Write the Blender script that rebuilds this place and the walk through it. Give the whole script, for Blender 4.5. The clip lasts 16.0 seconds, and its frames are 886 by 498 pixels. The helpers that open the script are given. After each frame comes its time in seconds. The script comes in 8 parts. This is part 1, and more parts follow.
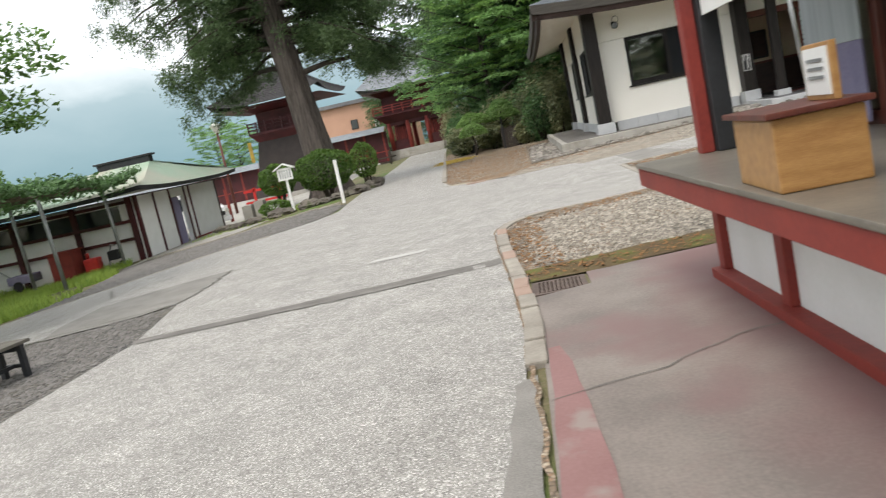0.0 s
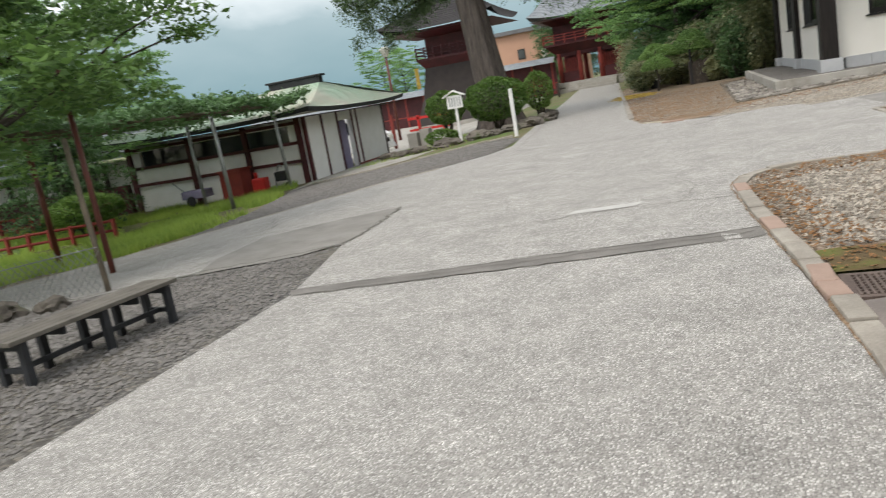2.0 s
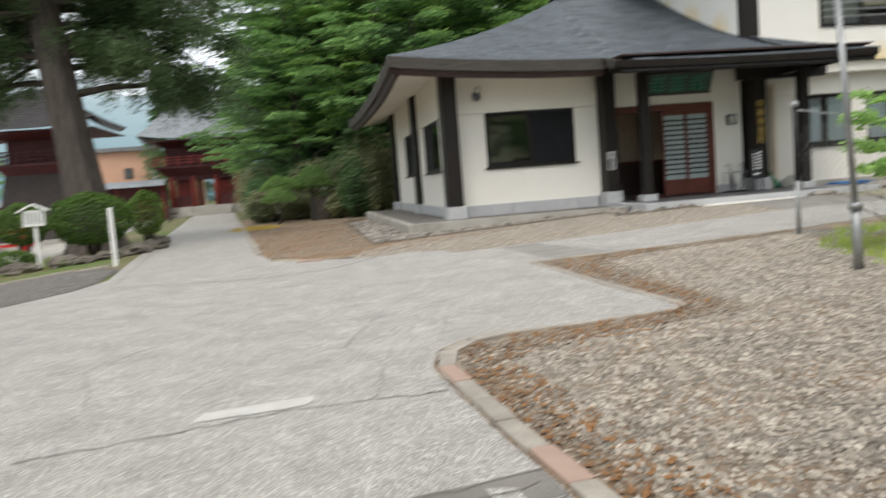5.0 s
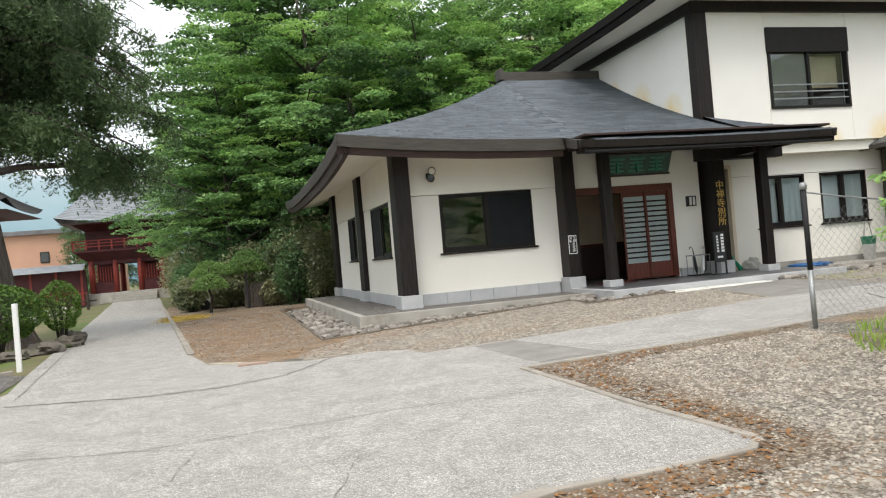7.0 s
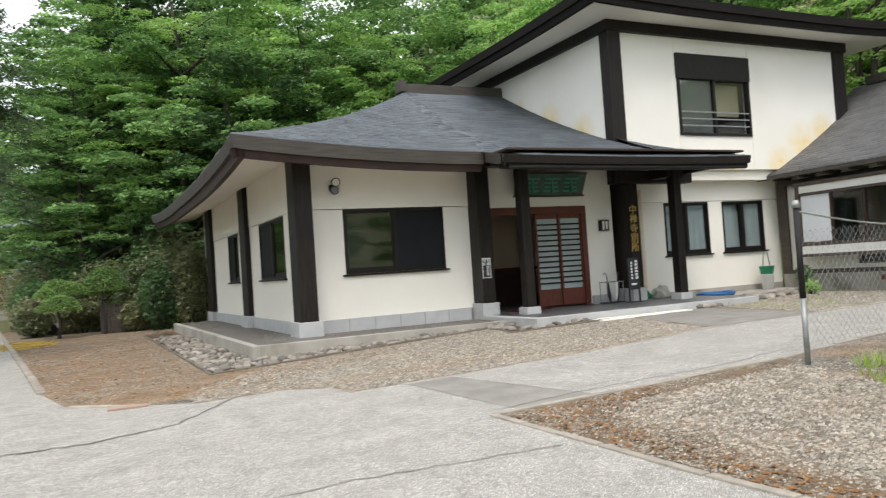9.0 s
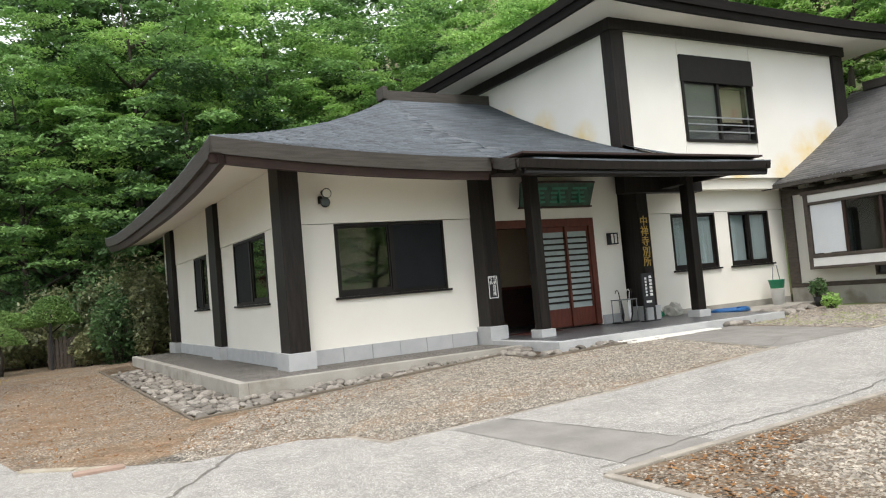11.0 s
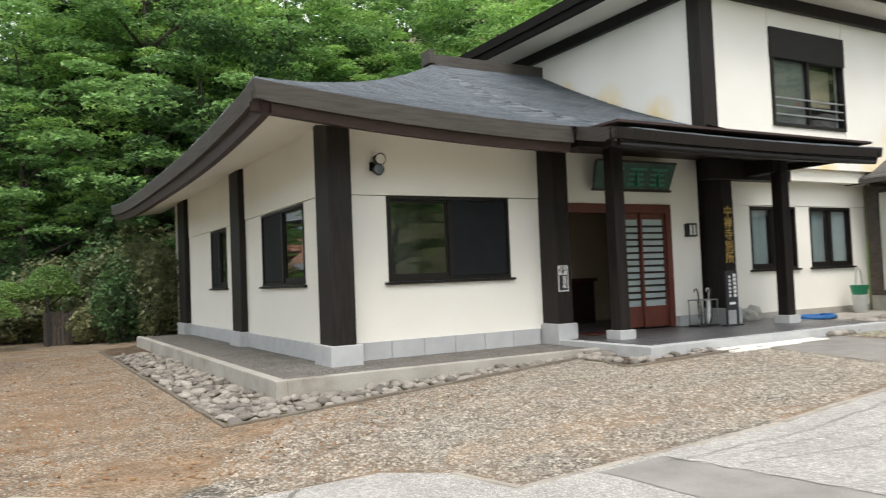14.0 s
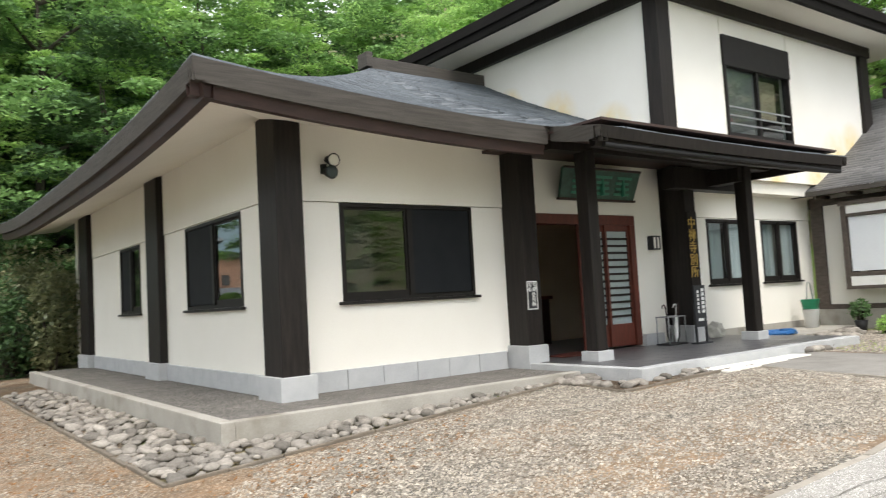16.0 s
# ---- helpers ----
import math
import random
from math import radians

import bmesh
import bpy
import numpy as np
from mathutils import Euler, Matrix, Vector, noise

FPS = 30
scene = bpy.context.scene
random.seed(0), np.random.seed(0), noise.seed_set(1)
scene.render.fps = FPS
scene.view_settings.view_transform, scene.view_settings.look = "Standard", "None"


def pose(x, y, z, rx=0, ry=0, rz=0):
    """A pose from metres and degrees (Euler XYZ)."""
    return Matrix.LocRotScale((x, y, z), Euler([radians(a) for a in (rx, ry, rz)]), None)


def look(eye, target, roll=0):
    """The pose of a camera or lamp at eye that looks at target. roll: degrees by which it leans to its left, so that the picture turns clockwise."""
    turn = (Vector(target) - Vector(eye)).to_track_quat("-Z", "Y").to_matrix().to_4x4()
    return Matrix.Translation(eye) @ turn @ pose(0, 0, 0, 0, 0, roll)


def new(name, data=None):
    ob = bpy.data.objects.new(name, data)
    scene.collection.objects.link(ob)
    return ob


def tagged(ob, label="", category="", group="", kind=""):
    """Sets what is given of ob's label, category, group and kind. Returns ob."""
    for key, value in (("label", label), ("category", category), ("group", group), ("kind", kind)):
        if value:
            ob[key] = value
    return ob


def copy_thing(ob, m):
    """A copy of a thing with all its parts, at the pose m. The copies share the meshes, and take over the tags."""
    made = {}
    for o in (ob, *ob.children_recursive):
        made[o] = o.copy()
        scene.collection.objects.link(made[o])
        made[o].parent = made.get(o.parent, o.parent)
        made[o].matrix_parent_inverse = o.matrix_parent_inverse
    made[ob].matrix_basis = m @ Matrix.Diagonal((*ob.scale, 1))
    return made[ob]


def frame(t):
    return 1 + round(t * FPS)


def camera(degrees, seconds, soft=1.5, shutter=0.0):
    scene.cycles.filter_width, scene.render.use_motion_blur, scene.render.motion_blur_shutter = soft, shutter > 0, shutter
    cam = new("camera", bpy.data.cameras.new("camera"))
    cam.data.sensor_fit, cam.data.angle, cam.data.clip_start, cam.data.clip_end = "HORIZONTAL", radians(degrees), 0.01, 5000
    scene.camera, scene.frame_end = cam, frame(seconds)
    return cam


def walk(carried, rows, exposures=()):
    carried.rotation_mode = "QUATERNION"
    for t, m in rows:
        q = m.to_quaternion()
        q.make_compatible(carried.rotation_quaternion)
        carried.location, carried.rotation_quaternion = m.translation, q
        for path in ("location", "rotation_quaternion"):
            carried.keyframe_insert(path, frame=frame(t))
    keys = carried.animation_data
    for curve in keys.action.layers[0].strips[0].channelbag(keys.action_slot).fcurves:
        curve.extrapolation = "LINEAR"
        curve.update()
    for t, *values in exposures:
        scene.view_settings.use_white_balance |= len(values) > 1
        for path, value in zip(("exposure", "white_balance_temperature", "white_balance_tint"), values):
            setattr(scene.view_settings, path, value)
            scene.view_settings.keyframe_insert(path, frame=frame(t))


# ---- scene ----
cam = camera(60.3, 16.0, soft=1.1, shutter=0.3)
PATH = [
    (0, (2.658, -0.162, 1.325), (2.391, 1.798, 1.035), -12.3),
    (0.5, (2.462, 0.188, 1.313), (2.037, 2.115, 0.989), -11.9),
    (1, (2.26, 0.531, 1.325), (1.711, 2.419, 0.96), -11.9),
    (1.5, (2.088, 1.03, 1.317), (1.313, 2.839, 0.964), -11.3),
    (2, (1.875, 1.335, 1.328), (1.203, 3.18, 0.946), -10.0),
    (2.5, (1.759, 1.814, 1.301), (1.432, 3.764, 1.001), -7.5),
    (3, (1.61, 2.249, 1.306), (1.453, 4.227, 1.059), -6.1),
    (3.5, (1.448, 2.686, 1.311), (1.329, 4.664, 1.034), -6.5),
    (4, (1.356, 3.163, 1.314), (1.264, 5.14, 1.028), -4.8),
    (4.5, (1.268, 3.649, 1.309), (1.309, 5.632, 1.056), -4.5),
    (5, (1.3, 4.146, 1.293), (1.642, 6.109, 1.117), -4.4),
    (5.2, (1.325, 4.322, 1.316), (1.851, 6.249, 1.22), -4.1),
    (7.3, (0.97, 6.098, 1.501), (1.505, 8.025, 1.518), -4.9),
    (7.5, (0.884, 6.349, 1.487), (1.392, 8.284, 1.503), -4.1),
    (8, (0.794, 6.891, 1.488), (1.207, 8.848, 1.534), -3.9),
    (8.5, (0.742, 7.309, 1.474), (1.35, 9.213, 1.521), -4.4),
    (9, (0.771, 7.791, 1.501), (1.64, 9.591, 1.557), -3.8),
    (9.2, (0.798, 8.044, 1.492), (1.716, 9.819, 1.566), -3.4),
    (11.3, (0.632, 10.106, 1.54), (1.65, 11.824, 1.653), -5.8),
    (11.5, (0.685, 10.258, 1.549), (1.778, 11.929, 1.671), -5.4),
    (12, (0.764, 10.639, 1.575), (1.983, 12.219, 1.716), -3.8),
    (12.5, (0.745, 11.028, 1.589), (1.972, 12.601, 1.735), -1.5),
    (13, (0.74, 11.492, 1.587), (1.878, 13.132, 1.716), -1.3),
    (13.5, (0.736, 11.91, 1.585), (1.817, 13.591, 1.676), -2.2),
    (14, (0.681, 12.315, 1.57), (1.667, 14.054, 1.648), -2.3),
    (14.5, (0.695, 12.789, 1.534), (1.533, 14.603, 1.622), -2.1),
    (15, (0.684, 13.198, 1.431), (1.54, 15.002, 1.535), -2.6),
    (15.5, (0.676, 13.576, 1.454), (1.677, 15.304, 1.57), -2.9),
    (16, (0.723, 14.038, 1.514), (1.916, 15.638, 1.644), -3.2),
]
walk(cam, [(t, look(eye, target, roll)) for t, eye, target, roll in PATH],
     [(0, 0.72, 6650, 11), (0.5, 0.57, 6650, 11), (3, 0.53, 6650, 11), (5, 0.6, 6650, 11), (7.5, 0.82, 6650, 11), (9, 0.82, 6650, 11), (12.5, 0.98, 6650, 11), (14.5, 0.97, 6700, 11), (16, 1.18, 6700, 11)])

# world and light: bright overcast sky, faint wide sun
world = bpy.data.worlds.new("overcast_sky")
scene.world = world
world.use_nodes = True
wn, wl = world.node_tree.nodes, world.node_tree.links
wn.clear()
w_out = wn.new("ShaderNodeOutputWorld")
w_add = wn.new("ShaderNodeAddShader")
w_sky_bg, w_cloud_bg = wn.new("ShaderNodeBackground"), wn.new("ShaderNodeBackground")
w_sky = wn.new("ShaderNodeTexSky")
w_sky.sky_type, w_sky.sun_disc = "NISHITA", False
w_sky.sun_elevation, w_sky.sun_rotation = radians(52), radians(200)
w_sky_bg.inputs[1].default_value = 0.05
w_geo, w_noise, w_ramp = wn.new("ShaderNodeTexCoord"), wn.new("ShaderNodeTexNoise"), wn.new("ShaderNodeValToRGB")
w_noise.inputs["Scale"].default_value, w_noise.inputs["Detail"].default_value = 2.2, 5
w_ramp.color_ramp.elements[0].position, w_ramp.color_ramp.elements[1].position = 0.3, 0.7
w_ramp.color_ramp.elements[0].color, w_ramp.color_ramp.elements[1].color = (0.82, 0.86, 0.88, 1), (1, 0.99, 0.95, 1)
w_cloud_bg.inputs[1].default_value = 0.86
wl.new(w_geo.outputs["Generated"], w_noise.inputs["Vector"])
wl.new(w_noise.outputs[0], w_ramp.inputs[0])
wl.new(w_ramp.outputs[0], w_cloud_bg.inputs[0])
wl.new(w_sky.outputs[0], w_sky_bg.inputs[0])
wl.new(w_sky_bg.outputs[0], w_add.inputs[0])
wl.new(w_cloud_bg.outputs[0], w_add.inputs[1])
wl.new(w_add.outputs[0], w_out.inputs[0])
sun_data = bpy.data.lights.new("sun", "SUN")
sun_data.energy, sun_data.angle, sun_data.color = 1.2, radians(25), (1, 0.96, 0.9)
sun = new("sun", sun_data)
sun.matrix_world = look((0, 0, 60), (16, 34, 0))


# ---- materials ----
def material(name, c1, c2=None, scale=6.0, fine=60.0, rough=0.8, bump=0.25, metal=0.0, spots=None, spot_scale=3.0, spot_at=0.62, island=0.0, fine_mix=0.35, depth=0.01, spec=0.4, stretch=(1, 1, 1), detail=5):
    """A surface with patches at one scale, grain at a finer one, optional stains of another colour, and relief."""
    m = bpy.data.materials.new(name)
    m.use_nodes = True
    n, l = m.node_tree.nodes, m.node_tree.links
    b = n["Principled BSDF"]
    c2 = c2 or tuple(0.78 * v for v in c1)
    geo, mp = n.new("ShaderNodeNewGeometry"), n.new("ShaderNodeMapping")
    mp.inputs["Scale"].default_value = stretch
    l.new(geo.outputs["Position"], mp.inputs["Vector"])
    big, small = n.new("ShaderNodeTexNoise"), n.new("ShaderNodeTexNoise")
    for t, s in ((big, scale), (small, fine)):
        t.inputs["Scale"].default_value, t.inputs["Detail"].default_value = s, detail
        l.new(mp.outputs[0], t.inputs["Vector"])
    mixer = n.new("ShaderNodeMath")
    mixer.operation = "MULTIPLY_ADD"
    mixer.inputs[1].default_value = fine_mix
    scaled = n.new("ShaderNodeMath")
    scaled.operation = "MULTIPLY"
    scaled.inputs[1].default_value = 1 - fine_mix
    l.new(big.outputs[0], scaled.inputs[0])
    l.new(small.outputs[0], mixer.inputs[0])
    l.new(scaled.outputs[0], mixer.inputs[2])
    ramp = n.new("ShaderNodeValToRGB")
    ramp.color_ramp.elements[0].position, ramp.color_ramp.elements[1].position = 0.36, 0.64
    ramp.color_ramp.elements[0].color, ramp.color_ramp.elements[1].color = (*c2, 1), (*c1, 1)
    l.new(mixer.outputs[0], ramp.inputs[0])
    col = ramp.outputs[0]
    if island:
        hsv, rnd, info = n.new("ShaderNodeHueSaturation"), n.new("ShaderNodeMath"), n.new("ShaderNodeObjectInfo")
        both = n.new("ShaderNodeMath")
        both.operation = "ADD"
        l.new(geo.outputs["Random Per Island"], both.inputs[0])
        l.new(info.outputs["Random"], both.inputs[1])
        rnd.operation = "MULTIPLY_ADD"
        rnd.inputs[1].default_value, rnd.inputs[2].default_value = island, 1 - island / 2
        wrap = n.new("ShaderNodeMath")
        wrap.operation = "FRACT"
        l.new(both.outputs[0], wrap.inputs[0])
        l.new(wrap.outputs[0], rnd.inputs[0])
        l.new(rnd.outputs[0], hsv.inputs["Value"])
        l.new(col, hsv.inputs["Color"])
        col = hsv.outputs[0]
    if spots:
        sp, sr, mx = n.new("ShaderNodeTexNoise"), n.new("ShaderNodeValToRGB"), n.new("ShaderNodeMix")
        sp.inputs["Scale"].default_value, sp.inputs["Detail"].default_value = spot_scale, 6
        l.new(geo.outputs["Position"], sp.inputs["Vector"])
        sr.color_ramp.elements[0].position, sr.color_ramp.elements[1].position = spot_at - 0.05, spot_at + 0.09
        l.new(sp.outputs[0], sr.inputs[0])
        mx.data_type = "RGBA"
        mx.inputs[7].default_value = (*spots, 1)
        l.new(sr.outputs[0], mx.inputs[0])
        l.new(col, mx.inputs[6])
        col = mx.outputs[2]
    l.new(col, b.inputs["Base Color"])
    b.inputs["Roughness"].default_value, b.inputs["Metallic"].default_value = rough, metal
    b.inputs["Specular IOR Level"].default_value = spec
    if bump:
        bp = n.new("ShaderNodeBump")
        bp.inputs["Strength"].default_value, bp.inputs["Distance"].default_value = bump, depth
        l.new(mixer.outputs[0], bp.inputs["Height"])
        l.new(bp.outputs[0], b.inputs["Normal"])
    return m


def stone_ground(name, cols, cell, bump=0.8, dirt=None, dirt_scale=0.5, dirt_at=0.55, rough=0.9, tone=0.3, gaps=0.45, relief=0.5, speckle=0.2):
    """Small stones: cells of mixed colour with rounded relief, dirt in large patches."""
    m = bpy.data.materials.new(name)
    m.use_nodes = True
    n, l = m.node_tree.nodes, m.node_tree.links
    b = n["Principled BSDF"]
    geo, vor, ramp = n.new("ShaderNodeNewGeometry"), n.new("ShaderNodeTexVoronoi"), n.new("ShaderNodeValToRGB")
    vor.inputs["Scale"].default_value = 1 / cell
    l.new(geo.outputs["Position"], vor.inputs["Vector"])
    sep = n.new("ShaderNodeSeparateColor")
    l.new(vor.outputs["Color"], sep.inputs[0])
    ramp.color_ramp.interpolation = "CONSTANT"
    els = ramp.color_ramp.elements
    els[0].position, els[0].color = 0.0, (*cols[0], 1)
    els[1].position, els[1].color = 1.0 / len(cols), (*cols[1], 1)
    for i, c in enumerate(cols[2:], 2):
        e = els.new(i / len(cols))
        e.color = (*c, 1)
    l.new(sep.outputs[0], ramp.inputs[0])
    gap, gr = n.new("ShaderNodeMix"), n.new("ShaderNodeValToRGB")
    gr.color_ramp.elements[0].position, gr.color_ramp.elements[1].position = 0.45, 0.8
    l.new(vor.outputs["Distance"], gr.inputs[0])
    gap.data_type = "RGBA"
    gap.inputs[7].default_value = (*[gaps * v for v in cols[0]], 1)
    l.new(gr.outputs[0], gap.inputs[0])
    l.new(ramp.outputs[0], gap.inputs[6])
    col = gap.outputs[2]
    if dirt:
        sp, sr, mx = n.new("ShaderNodeTexNoise"), n.new("ShaderNodeValToRGB"), n.new("ShaderNodeMix")
        sp.inputs["Scale"].default_value, sp.inputs["Detail"].default_value = dirt_scale, 8
        l.new(geo.outputs["Position"], sp.inputs["Vector"])
        sr.color_ramp.elements[0].position, sr.color_ramp.elements[1].position = dirt_at - 0.1, dirt_at + 0.12
        sr.color_ramp.elements[1].color = (0.72, 0.72, 0.72, 1)
        l.new(sp.outputs[0], sr.inputs[0])
        mx.data_type = "RGBA"
        mx.inputs[7].default_value = (*dirt, 1)
        l.new(sr.outputs[0], mx.inputs[0])
        l.new(col, mx.inputs[6])
        col = mx.outputs[2]
    tn, tm, th = n.new("ShaderNodeTexNoise"), n.new("ShaderNodeMapRange"), n.new("ShaderNodeHueSaturation")
    tn.inputs["Scale"].default_value, tn.inputs["Detail"].default_value = 2.2, 9
    l.new(geo.outputs["Position"], tn.inputs["Vector"])
    l.new(tn.outputs[0], tm.inputs[0])
    tm.inputs[1].default_value, tm.inputs[2].default_value, tm.inputs[3].default_value, tm.inputs[4].default_value = 0.3, 0.7, 1 - tone, 1 + tone * 0.5
    sn, sm, sx = n.new("ShaderNodeTexNoise"), n.new("ShaderNodeMapRange"), n.new("ShaderNodeMath")
    sn.inputs["Scale"].default_value, sn.inputs["Detail"].default_value, sn.inputs["Roughness"].default_value = 16.0, 4, 0.75
    l.new(geo.outputs["Position"], sn.inputs["Vector"])
    l.new(sn.outputs[0], sm.inputs[0])
    sm.inputs[1].default_value, sm.inputs[2].default_value, sm.inputs[3].default_value, sm.inputs[4].default_value = 0.3, 0.7, 1 - speckle, 1 + speckle
    sx.operation = "MULTIPLY"
    l.new(tm.outputs[0], sx.inputs[0])
    l.new(sm.outputs[0], sx.inputs[1])
    l.new(sx.outputs[0], th.inputs["Value"])
    l.new(col, th.inputs["Color"])
    col = th.outputs[0]
    l.new(col, b.inputs["Base Color"])
    b.inputs["Roughness"].default_value = rough
    b.inputs["Specular IOR Level"].default_value = 0.3
    inv, bp = n.new("ShaderNodeMath"), n.new("ShaderNodeBump")
    inv.operation = "SUBTRACT"
    inv.inputs[0].default_value = 1.0
    l.new(vor.outputs["Distance"], inv.inputs[1])
    bp.inputs["Strength"].default_value, bp.inputs["Distance"].default_value = bump, cell * relief
    l.new(inv.outputs[0], bp.inputs["Height"])
    l.new(bp.outputs[0], b.inputs["Normal"])
    return m


def leaf_material(name, c1, c2, through_light=0.35, rough=0.55, spec=0.35):
    """Leaves: hue and value vary from leaf to leaf and clump to clump, some light passes through."""
    m = bpy.data.materials.new(name)
    m.use_nodes = True
    n, l = m.node_tree.nodes, m.node_tree.links
    b, out = n["Principled BSDF"], n["Material Output"]
    geo, info, noise_t = n.new("ShaderNodeNewGeometry"), n.new("ShaderNodeObjectInfo"), n.new("ShaderNodeTexNoise")
    noise_t.inputs["Scale"].default_value = 0.45
    l.new(geo.outputs["Position"], noise_t.inputs["Vector"])
    a, a2 = n.new("ShaderNodeMath"), n.new("ShaderNodeMath")
    a.operation = a2.operation = "MULTIPLY_ADD"
    a.inputs[1].default_value = 0.45
    l.new(geo.outputs["Random Per Island"], a.inputs[0])
    l.new(noise_t.outputs[0], a.inputs[2])
    a2.inputs[1].default_value = 0.25
    l.new(info.outputs["Random"], a2.inputs[0])
    l.new(a.outputs[0], a2.inputs[2])
    ramp = n.new("ShaderNodeValToRGB")
    ramp.color_ramp.elements[0].position, ramp.color_ramp.elements[1].position = 0.45, 1.1
    ramp.color_ramp.elements[0].color, ramp.color_ramp.elements[1].color = (*c2, 1), (*c1, 1)
    l.new(a2.outputs[0], ramp.inputs[0])
    l.new(ramp.outputs[0], b.inputs["Base Color"])
    b.inputs["Roughness"].default_value = rough
    b.inputs["Specular IOR Level"].default_value = spec
    tr, mx = n.new("ShaderNodeBsdfTranslucent"), n.new("ShaderNodeMixShader")
    l.new(ramp.outputs[0], tr.inputs[0])
    mx.inputs[0].default_value = through_light
    l.new(b.outputs[0], mx.inputs[1])
    l.new(tr.outputs[0], mx.inputs[2])
    l.new(mx.outputs[0], out.inputs[0])
    return m


def pane_material(name, tint=(0.9, 0.95, 0.95), clear=0.75, rough=0.02):
    """Window glass: a clear sheet with a mirror coat that grows towards grazing angles."""
    m = bpy.data.materials.new(name)
    m.use_nodes = True
    n, l = m.node_tree.nodes, m.node_tree.links
    out = n["Material Output"]
    n.remove(n["Principled BSDF"])
    tr, gl, mx, lw, pw, fr = n.new("ShaderNodeBsdfTransparent"), n.new("ShaderNodeBsdfGlossy"), n.new("ShaderNodeMixShader"), n.new("ShaderNodeLayerWeight"), n.new("ShaderNodeMath"), n.new("ShaderNodeMath")
    tr.inputs[0].default_value = (*[clear * v for v in tint], 1)
    gl.inputs["Roughness"].default_value = rough
    lw.inputs["Blend"].default_value = 0.5
    pw.operation, fr.operation = "POWER", "MULTIPLY_ADD"
    pw.inputs[1].default_value, fr.inputs[1].default_value, fr.inputs[2].default_value = 4.0, 0.85, 0.075
    l.new(lw.outputs["Facing"], pw.inputs[0])
    l.new(pw.outputs[0], fr.inputs[0])
    l.new(fr.outputs[0], mx.inputs[0])
    l.new(tr.outputs[0], mx.inputs[1])
    l.new(gl.outputs[0], mx.inputs[2])
    l.new(mx.outputs[0], out.inputs[0])
    return m


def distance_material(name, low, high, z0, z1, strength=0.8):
    """Glowing far hills with damp haze and top cloud painted into the colour."""
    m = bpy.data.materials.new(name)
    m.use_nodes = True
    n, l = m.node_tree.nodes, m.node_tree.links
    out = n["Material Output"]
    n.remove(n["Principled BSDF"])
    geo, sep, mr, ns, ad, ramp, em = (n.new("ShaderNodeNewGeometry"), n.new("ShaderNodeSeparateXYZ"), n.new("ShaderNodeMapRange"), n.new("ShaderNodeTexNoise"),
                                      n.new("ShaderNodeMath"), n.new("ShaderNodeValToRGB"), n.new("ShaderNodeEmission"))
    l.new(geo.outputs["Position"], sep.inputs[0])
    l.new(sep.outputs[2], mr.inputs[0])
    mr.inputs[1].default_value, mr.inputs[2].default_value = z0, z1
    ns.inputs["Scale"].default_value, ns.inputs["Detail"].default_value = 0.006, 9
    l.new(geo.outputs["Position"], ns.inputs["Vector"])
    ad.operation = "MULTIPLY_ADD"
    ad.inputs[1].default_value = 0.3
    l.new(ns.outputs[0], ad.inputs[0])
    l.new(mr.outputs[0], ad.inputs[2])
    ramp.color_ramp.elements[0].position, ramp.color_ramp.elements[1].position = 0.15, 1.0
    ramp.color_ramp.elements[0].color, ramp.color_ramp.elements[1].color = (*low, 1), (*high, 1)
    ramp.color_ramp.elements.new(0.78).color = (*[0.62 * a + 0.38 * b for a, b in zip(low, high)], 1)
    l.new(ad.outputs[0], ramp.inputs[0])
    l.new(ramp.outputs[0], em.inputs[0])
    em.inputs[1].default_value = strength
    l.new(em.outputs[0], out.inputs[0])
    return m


M_ASPHALT = stone_ground("worn_pale_asphalt", [(0.33, 0.315, 0.29), (0.38, 0.365, 0.335), (0.43, 0.415, 0.385), (0.29, 0.278, 0.255), (0.36, 0.345, 0.315), (0.62, 0.6, 0.565)], 0.0085, bump=0.5, tone=0.14, gaps=0.6, relief=0.35)
M_PATCH = material("dark_asphalt_patch", (0.23, 0.215, 0.195), (0.13, 0.122, 0.11), scale=3, fine=110, rough=0.9, bump=0.5, depth=0.006, fine_mix=0.55)
M_PATCH2 = material("grey_asphalt_patch", (0.29, 0.275, 0.25), (0.18, 0.17, 0.155), scale=2.5, fine=110, rough=0.9, bump=0.4, depth=0.006, fine_mix=0.5)
M_CRACK = material("crack_dirt", (0.2, 0.188, 0.165), (0.13, 0.122, 0.105), scale=8, rough=1.0, bump=0)
M_LIGHTPATCH = material("pale_cement_patch", (0.5, 0.49, 0.46), (0.42, 0.41, 0.38), scale=6, fine=90, rough=0.9)
M_GRAVEL = stone_ground("pale_gravel", [(0.19, 0.172, 0.145), (0.3, 0.275, 0.232), (0.5, 0.47, 0.41), (0.15, 0.135, 0.115), (0.32, 0.27, 0.2), (0.25, 0.228, 0.2)], 0.026, dirt=(0.26, 0.165, 0.092), dirt_scale=0.8, dirt_at=0.51, tone=0.42)
M_GRAVEL_BROWN = stone_ground("brown_earth_gravel", [(0.26, 0.205, 0.15), (0.36, 0.29, 0.21), (0.29, 0.2, 0.13), (0.2, 0.155, 0.11), (0.42, 0.36, 0.28)], 0.024, dirt=(0.24, 0.15, 0.083), dirt_scale=0.6, dirt_at=0.53)
